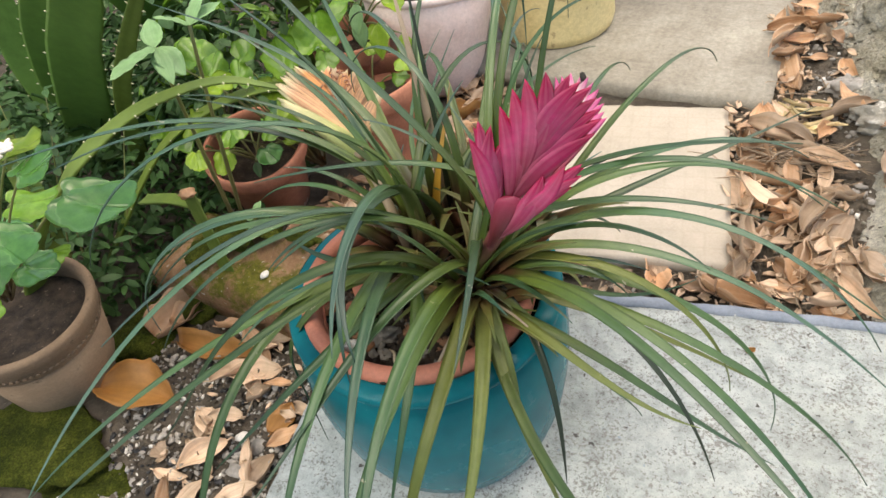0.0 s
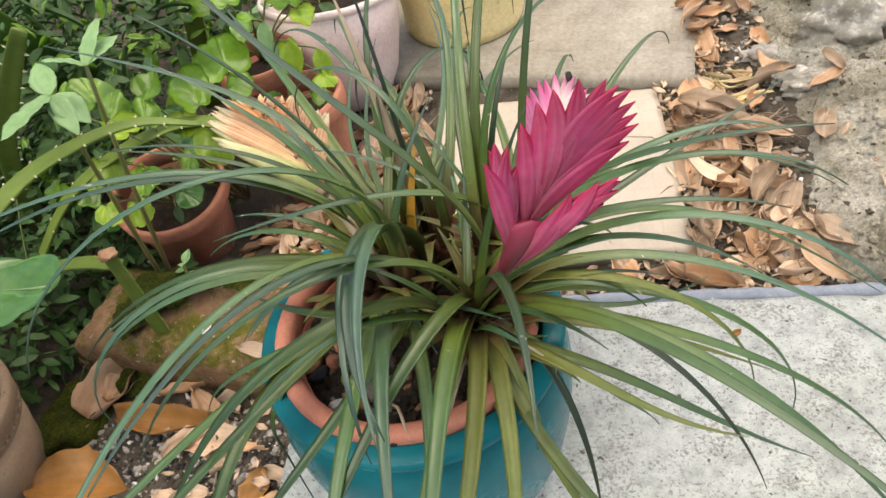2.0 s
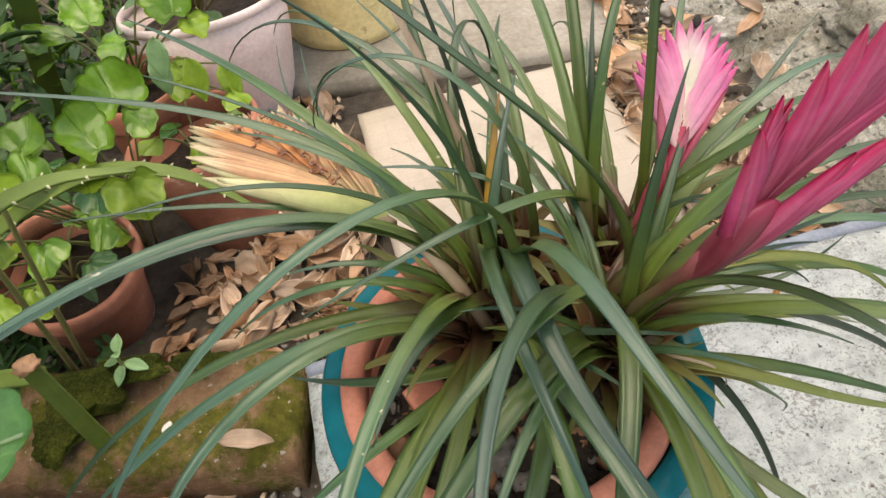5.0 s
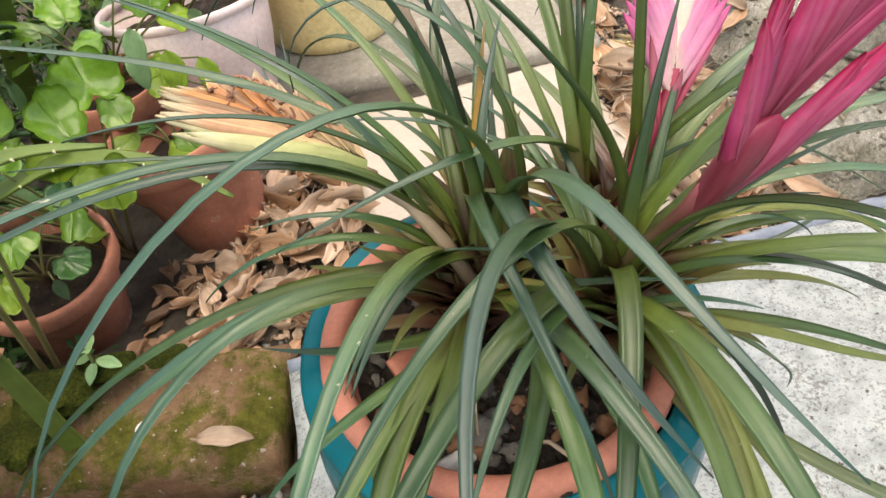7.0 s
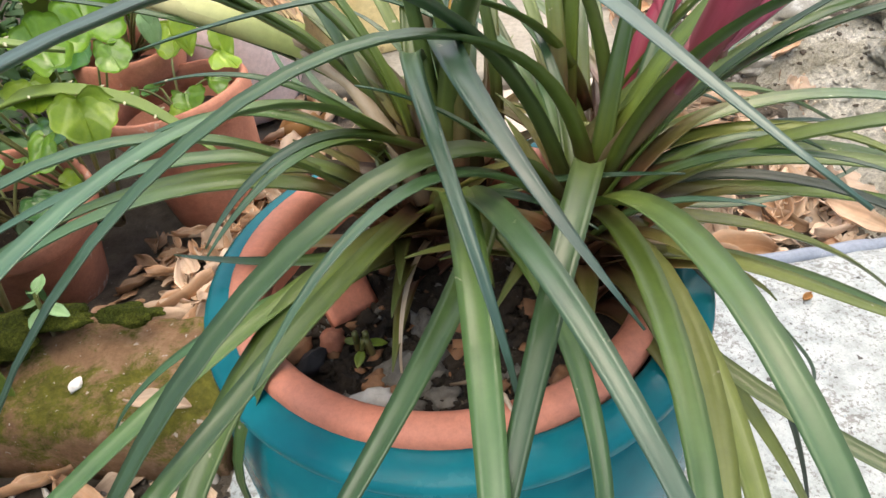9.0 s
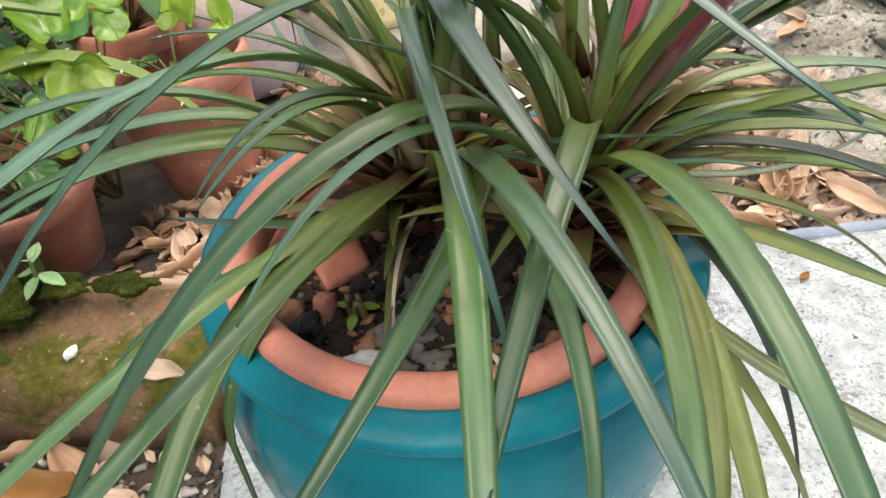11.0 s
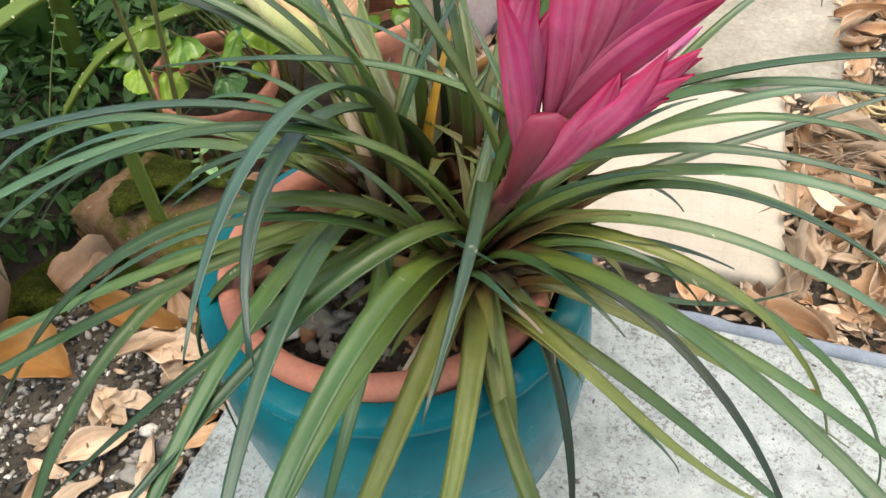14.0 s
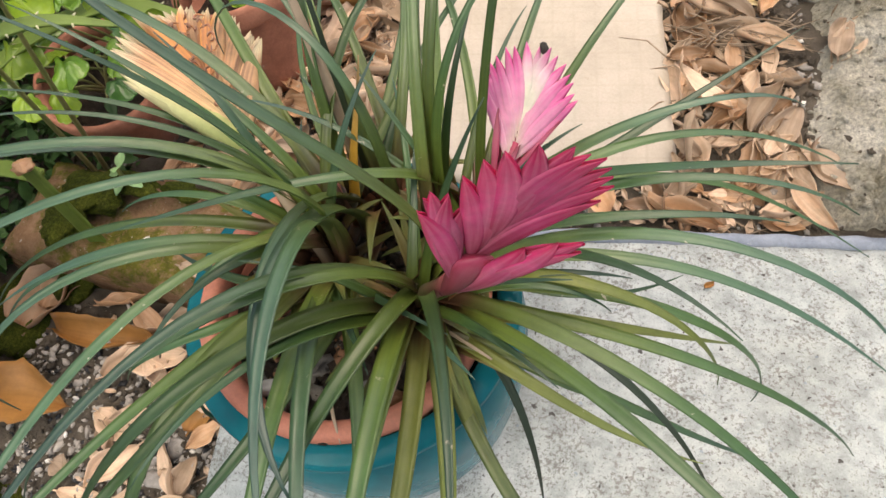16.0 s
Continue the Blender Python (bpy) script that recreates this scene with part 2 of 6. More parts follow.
M["brick"] = stony("old_brick", (0.2, 0.1, 0.06), (0.4, 0.24, 0.16), 20, (0.5, 0.42, 0.34), 70, 0.64, 0.92, 0.7, 0.003, 240)

# teal glaze: smooth, with a faint mottling
m, n, l, b = nodes_of("teal_glaze", 0.22, 0, 0.15)
t = tex(n, l, 24, 5)
r = ramp(n, [(0.3, (0.003, 0.11, 0.14)), (0.75, (0.005, 0.18, 0.215))])
l.new(t.outputs[0], r.inputs[0])
dust = tex(n, l, 140, 6, 0.7)
rd = ramp(n, [(0.66, (0, 0, 0)), (0.78, (0.2, 0.2, 0.2))])
l.new(dust.outputs[0], rd.inputs[0])
l.new(mix(n, l, "MIX", rd.outputs[0], r.outputs[0], (0.12, 0.25, 0.27)), b.inputs["Base Color"])
rr = ramp(n, [(0.3, (0.17, 0.17, 0.17)), (0.8, (0.33, 0.33, 0.33))])
l.new(t.outputs[0], rr.inputs[0])
l.new(rr.outputs[0], b.inputs["Roughness"])
M["teal"] = m

# moss: mottled greens, fuzzy, with paler tips
m, n, l, b = nodes_of("moss", 0.97, 0, 0.15)
t = tex(n, l, 34, 10, 0.8)
r = ramp(n, [(0.3, (0.025, 0.035, 0.006)), (0.5, (0.09, 0.115, 0.014)), (0.72, (0.22, 0.24, 0.035))])
l.new(t.outputs[0], r.inputs[0])
f = tex(n, l, 420, 6, 0.85)
rf = ramp(n, [(0.35, (0.3, 0.3, 0.3)), (0.55, (1.0, 1.0, 1.0)), (0.7, (1.9, 1.8, 1.5))])
l.new(f.outputs[0], rf.inputs[0])
l.new(mix(n, l, "MULTIPLY", 1.0, r.outputs[0], rf.outputs[0]), b.inputs["Base Color"])
bump(n, l, b, f.outputs[0], 1.0, 0.008)
M["moss"] = m

# mossy brick: moss lies over the worn brick in irregular patches
m, n, l, b = nodes_of("mossy_brick", 0.95, 0, 0.2)
t = tex(n, l, 24, 10, 0.75)
r = ramp(n, [(0.28, (0.15, 0.085, 0.045)), (0.45, (0.32, 0.19, 0.105)), (0.6, (0.46, 0.29, 0.18)), (0.75, (0.58, 0.44, 0.34))])
l.new(t.outputs[0], r.inputs[0])
ms_ = tex(n, l, 13, 10, 0.78)
rm = ramp(n, [(0.465, (0, 0, 0)), (0.55, (1, 1, 1))])
l.new(ms_.outputs[0], rm.inputs[0])
mt = tex(n, l, 90, 8, 0.75)
rmt = ramp(n, [(0.3, (0.06, 0.068, 0.01)), (0.55, (0.17, 0.165, 0.025)), (0.8, (0.32, 0.29, 0.05))])
l.new(mt.outputs[0], rmt.inputs[0])
c = mix(n, l, "MIX", rm.outputs[0], r.outputs[0], rmt.outputs[0])
sp = tex(n, l, 170, 3, 0.6)
rsp = ramp(n, [(0.66, (0, 0, 0)), (0.7, (1, 1, 1))])
l.new(sp.outputs[0], rsp.inputs[0])
l.new(mix(n, l, "MIX", rsp.outputs[0], c, (0.6, 0.52, 0.44)), b.inputs["Base Color"])
f = tex(n, l, 300, 8, 0.8)
bump(n, l, b, f.outputs[0], 1.0, 0.006)
M["mossy_brick"] = m

G = blade_material
ALONG = (0.05, 0.17, 0.48, 0.85)
SCAR = (0.5, 0.46, 0.34)
M["blade"] = G("air_plant_blade", (0.13, 0.055, 0.03), (0.16, 0.22, 0.036), (0.072, 0.15, 0.042), (0.04, 0.1, 0.052), (0.03, 0.08, 0.03), 0.3, 0.38, 0.75, 0.26, 0.32, ALONG, 4.0, SCAR)
M["blade_blue"] = G("air_plant_blade_grey", (0.13, 0.055, 0.03), (0.155, 0.215, 0.048), (0.072, 0.15, 0.066), (0.047, 0.112, 0.08), (0.034, 0.085, 0.05), 0.3, 0.36, 0.8, 0.24, 0.32, ALONG, 4.0, SCAR)
M["blade_yellow"] = G("air_plant_blade_yellowing", (0.15, 0.08, 0.04), (0.26, 0.28, 0.06), (0.2, 0.25, 0.06), (0.15, 0.2, 0.055), (0.28, 0.31, 0.12), 0.3, 0.36, 0.5, 0.28, 0.2, ALONG, 10.0, SCAR)
M["blade_orange"] = G("air_plant_blade_orange", (0.36, 0.17, 0.03), (0.68, 0.36, 0.03), (0.66, 0.36, 0.05), (0.46, 0.3, 0.17), (0.5, 0.36, 0.12), 0.3)
M["blade_dark"] = G("air_plant_blade_dark", (0.04, 0.03, 0.02), (0.03, 0.05, 0.02), (0.025, 0.045, 0.022), (0.02, 0.03, 0.02), (0.06, 0.08, 0.06), 0.4)
M["blade_dry"] = G("air_plant_blade_dry", (0.3, 0.2, 0.12), (0.45, 0.33, 0.22), (0.5, 0.38, 0.27), (0.45, 0.34, 0.25), (0.6, 0.5, 0.4), 0.4)
M["crimson"] = G("crimson_bract", (0.15, 0.022, 0.035), (0.46, 0.048, 0.125), (0.76, 0.07, 0.26), (0.64, 0.01, 0.12), (0.86, 0.36, 0.5), 0.45, 0.5, 0.35, 0.26, 0.12, (0.04, 0.28, 0.62, 0.93), 5.0)
M["crimson_low"] = G("crimson_low_bract", (0.1, 0.025, 0.025), (0.15, 0.02, 0.03), (0.24, 0.026, 0.055), (0.38, 0.04, 0.1), (0.4, 0.1, 0.15), 0.4, 0.45, 0.45, 0.15, 0.05, (0.0, 0.3, 0.72, 0.95), 9.0)
M["rose_sheath"] = G("rose_sheath", (0.3, 0.05, 0.07), (0.44, 0.06, 0.12), (0.5, 0.12, 0.2), (0.3, 0.06, 0.09), (0.6, 0.25, 0.3), 0.3, 0.5, 0.4, 0.15, 0.05, (0.0, 0.3, 0.72, 0.95), 3.0)
M["rose"] = G("rose_bract", (0.95, 0.8, 0.66), (0.92, 0.4, 0.6), (0.9, 0.24, 0.52), (0.84, 0.07, 0.36), (0.97, 0.66, 0.78), 0.45, 0.5, 0.3, 0.2, 0.05, (0.0, 0.28, 0.7, 0.95), 3.0)
M["rose_heart"] = G("cream_rose_bract", (0.97, 0.94, 0.75), (0.97, 0.91, 0.78), (0.97, 0.64, 0.74), (0.92, 0.16, 0.48), (0.98, 0.92, 0.88), 0.4, 0.5, 0.3, 0.2, 0.05, (0.0, 0.45, 0.72, 0.92), 3.0)
M["faded"] = G("faded_bract", (0.6, 0.5, 0.26), (0.7, 0.44, 0.24), (0.75, 0.46, 0.27), (0.84, 0.74, 0.5), (0.28, 0.13, 0.1), 0.85, 0.6, 0.3, 0.3, 0.3, (0.0, 0.3, 0.72, 0.9), 7.0, (0.26, 0.13, 0.12))
M["faded_green"] = G("faded_green_bract", (0.5, 0.56, 0.2), (0.6, 0.63, 0.28), (0.68, 0.66, 0.36), (0.8, 0.74, 0.48), (0.5, 0.42, 0.22), 0.5, 0.6, 0.3, 0.3, 0.2, (0.0, 0.35, 0.7, 0.9), 6.0)
M["petal_dry"] = G("dried_petal", (0.42, 0.16, 0.06), (0.5, 0.2, 0.07), (0.36, 0.14, 0.08), (0.2, 0.09, 0.08), (0.8, 0.55, 0.35), 0.4)
M["faded_heart"] = G("faded_orange_bract", (0.6, 0.3, 0.14), (0.72, 0.33, 0.12), (0.78, 0.4, 0.14), (0.88, 0.78, 0.48), (0.3, 0.13, 0.12), 0.75, 0.6, 0.3, 0.3, 0.3, (0.0, 0.3, 0.78, 0.93), 5.0)
M["spike_stem"] = G("flower_stem", (0.16, 0.08, 0.05), (0.3, 0.07, 0.08), (0.34, 0.04, 0.08), (0.4, 0.02, 0.09), (0.4, 0.12, 0.12), 0.4)
M["litter"] = G("fallen_leaf", (0.32, 0.165, 0.085), (0.46, 0.26, 0.145), (0.51, 0.295, 0.165), (0.38, 0.21, 0.11), (0.66, 0.46, 0.32), 0.55, 0.42, 0.45, 0.15, 0.5)
M["litter_pale"] = G("fallen_leaf_pale", (0.5, 0.36, 0.26), (0.63, 0.46, 0.34), (0.67, 0.5, 0.375), (0.52, 0.38, 0.27), (0.32, 0.2, 0.13), 0.45, 0.5, 0.4, 0.15, 0.4)
M["litter_orange"] = G("fallen_leaf_orange", (0.34, 0.15, 0.035), (0.42, 0.2, 0.055), (0.44, 0.215, 0.065), (0.36, 0.17, 0.05), (0.26, 0.12, 0.04), 0.5, 0.5, 0.4, 0.1, 0.15)


def veined(name, dark, light, vein, rough=0.3, gloss=0.5, through_light=0.3, vary=0.25):
    """A broad leaf whose veins run out from its stalk, paler than the puckered blade between them."""
    m, n, l, b = nodes_of(name, rough, 0, gloss)

    def calc(op, a, k=None):
        q = n.new("ShaderNodeMath")
        q.operation = op
        for s_, v_ in zip(q.inputs, (a, k)):
            if v_ is None:
                continue
            if hasattr(v_, "links"):
                l.new(v_, s_)
            else:
                s_.default_value = v_
        return q.outputs[0]

    uv = n.new("ShaderNodeUVMap")
    sep = n.new("ShaderNodeSeparateXYZ")
    l.new(uv.outputs[0], sep.inputs[0])
    x, y = calc("SUBTRACT", sep.outputs[0], 0.5), calc("SUBTRACT", sep.outputs[1], 0.5)
    ang = calc("ARCTAN2", x, calc("SUBTRACT", 0.92, sep.outputs[1]))
    wob = tex(n, l, 90, 3)
    ang = calc("ADD", ang, calc("MULTIPLY", wob.outputs[0], 0.25))
    rib = calc("ABSOLUTE", calc("SINE", calc("MULTIPLY", ang, 3.6)))
    rv = ramp(n, [(0.0, (0.6, 0.6, 0.6)), (0.13, (0, 0, 0))])
    l.new(rib, rv.inputs[0])
    blot = tex(n, l, 70, 6, 0.7)
    r = ramp(n, [(0.32, dark), (0.68, light)])
    l.new(blot.outputs[0], r.inputs[0])
    edge = calc("ADD", calc("MULTIPLY", x, x), calc("MULTIPLY", y, y))
    re_ = ramp(n, [(0.17, (0, 0, 0)), (0.25, (0.4, 0.4, 0.4))])
    l.new(edge, re_.inputs[0])
    c = mix(n, l, "MIX", re_.outputs[0], r.outputs[0], vein)
    c = mix(n, l, "MIX", rv.outputs[0], c, vein)
    c = varied(n, l, c, vary)
    l.new(c, b.inputs["Base Color"])
    tr = n.new("ShaderNodeBsdfTranslucent")
    l.new(c, tr.inputs[0])
    ms = n.new("ShaderNodeMixShader")
    ms.inputs[0].default_value = through_light
    l.new(b.outputs[0], ms.inputs[1])
    l.new(tr.outputs[0], ms.inputs[2])
    l.new(ms.outputs[0], n["Material Output"].inputs[0])
    bump(n, l, b, rib, 0.5, 0.0015)
    return m


M["begonia"] = veined("begonia_leaf", (0.09, 0.21, 0.02), (0.19, 0.35, 0.035), (0.2, 0.36, 0.05), 0.22, 0.6)
M["glossy"] = veined("glossy_leaf", (0.03, 0.1, 0.02), (0.065, 0.17, 0.035), (0.1, 0.21, 0.06), 0.18, 0.6, 0.12)
M["lime"] = veined("lime_leaf", (0.19, 0.33, 0.03), (0.32, 0.46, 0.04), (0.34, 0.47, 0.07), 0.28, 0.5, 0.35)
M["lime_shoot"] = G("lime_shoot", (0.2, 0.3, 0.04), (0.24, 0.36, 0.04), (0.22, 0.34, 0.05), (0.28, 0.36, 0.06), (0.34, 0.4, 0.1), 0.4, 0.35, 0.5, 0.35, 0.2)
M["leaf_base"] = G("air_plant_sheath", (0.16, 0.06, 0.04), (0.24, 0.11, 0.055), (0.21, 0.2, 0.05), (0.12, 0.18, 0.04), (0.3, 0.18, 0.1), 0.4, 0.45, 0.4, 0.25, 0.3, (0.0, 0.35, 0.65, 0.95), 6.0)
M["crimson_stalk"] = G("crimson_stalk", (0.08, 0.08, 0.03), (0.1, 0.085, 0.035), (0.12, 0.05, 0.035), (0.22, 0.035, 0.05), (0.22, 0.1, 0.08), 0.4, stops=(0.0, 0.35, 0.62, 0.95))
M["sage"] = G("sage_leaf", (0.22, 0.38, 0.15), (0.25, 0.43, 0.18), (0.25, 0.43, 0.19), (0.27, 0.46, 0.2), (0.36, 0.52, 0.3), 0.5, 0.45, 0.4, 0.3, 0.15)
M["fern"] = G("undergrowth_leaf", (0.035, 0.075, 0.02), (0.042, 0.1, 0.025), (0.05, 0.115, 0.03), (0.055, 0.125, 0.035), (0.075, 0.15, 0.055), 0.5, 0.5, 0.4, 0.25, 0.5)
M["agave"] = G("agave_leaf", (0.12, 0.2, 0.045), (0.11, 0.21, 0.045), (0.11, 0.215, 0.045), (0.13, 0.24, 0.055), (0.16, 0.27, 0.07), 0.25, 0.4, 0.5, 0.1, 0.1, lines=2.0)
M["aloe"] = G("aloe_leaf", (0.11, 0.16, 0.025), (0.13, 0.19, 0.03), (0.13, 0.19, 0.033), (0.12, 0.18, 0.04), (0.18, 0.25, 0.07), 0.3, 0.55, 0.3, 0.08, 0.12, lines=2.0)
M["thorn"] = stony("pale_thorn", (0.5, 0.5, 0.3), (0.62, 0.6, 0.4), 40, None)
M["stalk"] = G("green_stalk", (0.2, 0.13, 0.07), (0.19, 0.16, 0.06), (0.17, 0.2, 0.06), (0.18, 0.22, 0.06), (0.28, 0.2, 0.13), 0.4)
M["petal"] = stony("white_blossom", (0.7, 0.62, 0.55), (0.82, 0.76, 0.7), 60, None, rough=0.6)
M["bud"] = stony("dark_bud", (0.03, 0.03, 0.025), (0.08, 0.07, 0.06), 60, None, rough=0.7)


# ---- building helpers ----
def mesh(name, verts, faces, material, uvs=None, smooth=True):
    me = bpy.data.meshes.new(name)
    me.from_pydata([tuple(v) for v in verts], [], faces)
    if uvs is not None:
        layer = me.uv_layers.new(name="UVMap")
        index = np.empty(len(me.loops), dtype=np.int32)
        me.loops.foreach_get("vertex_index", index)
        layer.data.foreach_set("uv", np.asarray(uvs, dtype=np.float32)[index].ravel())
    me.materials.append(material)
    if smooth:
        me.polygons.foreach_set("use_smooth", [True] * len(me.polygons))
    return me


def part(name, data, parent, label="", place=None):
    ob = new(name, data)
    ob.parent = parent
    if place is not None:
        ob.matrix_basis = place
    return tagged(ob, label)


def empty(name, place, label, category, group="", kind=""):
    ob = new(name)
    ob.empty_display_size = 0.02
    ob.matrix_basis = place
    return tagged(ob, label, category, group, kind)


def sheet_data(nu, nv, f, thick):
    """A closed thin sheet over u, v in 0..1: f(u, v) gives the place of its middle."""
    P = np.array([[f(i / nu, j / nv) for i in range(nu + 1)] for j in range(nv + 1)], dtype=float)
    du = np.gradient(P, axis=1)
    dv = np.gradient(P, axis=0)
    N = np.cross(du, dv)
    N /= np.linalg.norm(N, axis=2, keepdims=True) + 1e-12
    th = np.full((nv + 1, nu + 1, 1), thick / 2)
    th[:, 0], th[:, -1], th[-1, :] = thick / 10, thick / 10, thick / 10
    verts = np.concatenate([(P + N * th).reshape(-1, 3), (P - N * th).reshape(-1, 3)])
    w, k = nu + 1, (nu + 1) * (nv + 1)
    faces = []
    for j in range(nv):
        for i in range(nu):
            a = j * w + i
            faces.append((a, a + 1, a + 1 + w, a + w))
            faces.append((k + a, k + a + w, k + a + 1 + w, k + a + 1))
    for j in range(nv):
        for a, s in ((j * w, 1), (j * w + nu, -1)):
            q = (a, a + w, k + a + w, k + a)
            faces.append(q if s > 0 else q[::-1])
    for i in range(nu):
        for a, s in ((i, -1), (nv * w + i, 1)):
            q = (a, a + 1, k + a + 1, k + a)
            faces.append(q[::-1] if s > 0 else q)
    uv = [(i / nu, j / nv) for j in range(nv + 1) for i in range(nu + 1)] * 2
    return verts, faces, uv


def sheet(name, nu, nv, f, thick, material):
    v, fc, uv = sheet_data(nu, nv, f, thick)
    return mesh(name, v, fc, material, uv)


def joined(name, pieces, material):
    """Several (verts, faces, uv) sets as one mesh."""
    V, F_, U, k = [], [], [], 0
    for v, f, u in pieces:
        V.append(np.asarray(v))
        F_.extend(tuple(i + k for i in q) for q in f)
        U.extend(u)
        k += len(v)
    return mesh(name, np.concatenate(V), F_, material, U)


def turned(name, profile, material, steps=56, wobble=0.0):
    """A solid of revolution from (radius, height) pairs."""
    V, F_, U = [], [], []
    c = len(profile)
    for i in range(steps):
        a = 2 * math.pi * i / steps
        for j, (r, z) in enumerate(profile):
            k = 1 + wobble * (noise.noise((math.cos(a) * 1.5, math.sin(a) * 1.5, z * 20)))
            V.append((r * k * math.cos(a), r * k * math.sin(a), z))
            U.append((i / steps, j / (c - 1)))
    for i in range(steps):
        for j in range(c - 1):
            a, b_ = i * c + j, ((i + 1) % steps) * c + j
            F_.append((a, b_, b_ + 1, a + 1))
    return mesh(name, V, F_, material, U)


def tube_data(points, radii, sides=6):
    P = np.asarray(points, dtype=float)
    T = np.gradient(P, axis=0)
    T /= np.linalg.norm(T, axis=1, keepdims=True) + 1e-12
    ref = np.array([0.31, 0.17, 0.93]) if abs(T[0][2]) < 0.9 else np.array([1.0, 0.1, 0.0])
    V, F_, U = [], [], []
    for i, (p, t_) in enumerate(zip(P, T)):
        a = np.cross(t_, ref)
        a /= np.linalg.norm(a)
        b_ = np.cross(t_, a)
        for k in range(sides):
            w = 2 * math.pi * k / sides
            V.append(p + radii[i] * (math.cos(w) * a + math.sin(w) * b_))
            U.append((k / sides, i / (len(P) - 1)))
    for i in range(len(P) - 1):
        for k in range(sides):
            k2 = (k + 1) % sides
            F_.append((i * sides + k, i * sides + k2, (i + 1) * sides + k2, (i + 1) * sides + k))
    F_.append(tuple(range(sides))[::-1])
    F_.append(tuple((len(P) - 1) * sides + k for k in range(sides)))
    return np.array(V), F_, U


def lump_data(size, seed, rough=0.25, rings=7, steps=10, angular=0.0):
    """An uneven stone about the origin."""
    rnd = random.Random(seed)
    off = Vector((rnd.uniform(-50, 50), rnd.uniform(-50, 50), rnd.uniform(-50, 50)))
    V, F_, U = [], [], []
    for j in range(rings + 1):
        th = math.pi * j / rings
        for i in range(steps):
            ph = 2 * math.pi * i / steps
            d = Vector((math.sin(th) * math.cos(ph), math.sin(th) * math.sin(ph), math.cos(th)))
            k = 1 + rough * noise.noise(d * 1.3 + off) + rough * 0.5 * noise.noise(d * 3.1 + off)
            if angular:
                k *= 1 - angular * max(0, noise.noise(d * 2.2 - off))
            V.append((d.x * k * size[0], d.y * k * size[1], d.z * k * size[2]))
            U.append((i / steps, j / rings))
    for j in range(rings):
        for i in range(steps):
            i2 = (i + 1) % steps
            F_.append((j * steps + i, (j + 1) * steps + i, (j + 1) * steps + i2, j * steps + i2))
    return np.array(V), F_, U


def moved(data, m_):
    v, f, u = data
    R = np.array(m_.to_3x3())
    return np.asarray(v) @ R.T + np.array(m_.translation), f, u


# ---- ground ----
def ground_height(x, y):
    near = math.exp(-(max(0.0, math.hypot(x, y - 0.2) - 0.9) ** 2) * 2)
    h = -0.047 + 0.035 * min(max(x, -0.6), 0.4) + near * (0.010 * noise.noise((x * 9, y * 9, 0.3)) + 0.005 * noise.noise((x * 31, y * 31, 5.0)))
    rise = min(max((x - 0.36) / 0.25, 0), 1) * min(max((y + 0.1) / 0.3, 0), 1)
    bed = min(max((-x - 0.38) / 0.25, 0), 1) * 0.02
    return h + near * (0.03 * rise + bed)


def spread(lo, hi, fine_lo, fine_hi, step):
    inner = np.arange(fine_lo, fine_hi + step / 2, step)
    left = [fine_lo - d for d in (0.1, 0.3, 0.7, 1.5, 3, 8, 20, abs(lo - fine_lo))][::-1]
    right = [fine_hi + d for d in (0.1, 0.3, 0.7, 1.5, 3, 8, 20, hi - fine_hi)]
    return np.array([*left, *inner, *right])


xs, ys = spread(-60, 60, -1.0, 1.0, 0.011), spread(-60, 60, -0.5, 1.5, 0.011)
V = [(x, y, ground_height(x, y)) for y in ys for x in xs]
w = len(xs)
F_ = [(j * w + i, j * w + i + 1, (j + 1) * w + i + 1, (j + 1) * w + i) for j in range(len(ys) - 1) for i in range(w - 1)]
ground = tagged(new("ground", mesh("ground", V, F_, M["soil"])), "dark garden soil with grit and small stones", "ground", kind="structure")


def worn_block(name, sx, sy, sz, material, step=0.012, chip=0.003, seed=0, bevel=0.004, lumps=0.0):
    """A block with its top at z = 0, chipped along its edges."""
    nx, ny = max(2, int(sx / step)), max(2, int(sy / step))
    V, F_ = [], []

    def edge_dip(x, y):
        d = min(x + sx / 2, sx / 2 - x, y + sy / 2, sy / 2 - y)
        dip = max(0, bevel - d) * 0.8
        return dip + chip * max(0, noise.noise((x * 40 + seed, y * 40, 2.0))) * math.exp(-d / 0.008) + 0.0012 * noise.noise((x * 22, y * 22 + seed, 0)) + lumps * (noise.noise((x * 50, y * 50, seed)) + 0.5 * noise.noise((x * 130, y * 130, seed)))

    for j in range(ny + 1):
        for i in range(nx + 1):
            x, y = -sx / 2 + sx * i / nx, -sy / 2 + sy * j / ny
            out = 0.0016 * noise.noise((x * 60, y * 60, seed + 7.0))
            on = i in (0, nx) or j in (0, ny)
            V.append((x + (out if on else 0), y + (out if on else 0), -edge_dip(x, y)))
    k = len(V)
    V += [(x, y, -sz) for x, y, z in V]
    w = nx + 1
    for j in range(ny):
        for i in range(nx):
            a = j * w + i
            F_.append((a, a + 1, a + 1 + w, a + w))
            F_.append((k + a, k + a + w, k + a + 1 + w, k + a + 1))
    rim = [i for i in range(w)] + [j * w + nx for j in range(1, ny + 1)] + [ny * w + i for i in range(nx - 1, -1, -1)] + [j * w for j in range(ny - 1, 0, -1)]
    for a, b_ in zip(rim, rim[1:] + rim[:1]):
        F_.append((a, k + a, k + b_, b_))
    return mesh(name, V, F_, material)


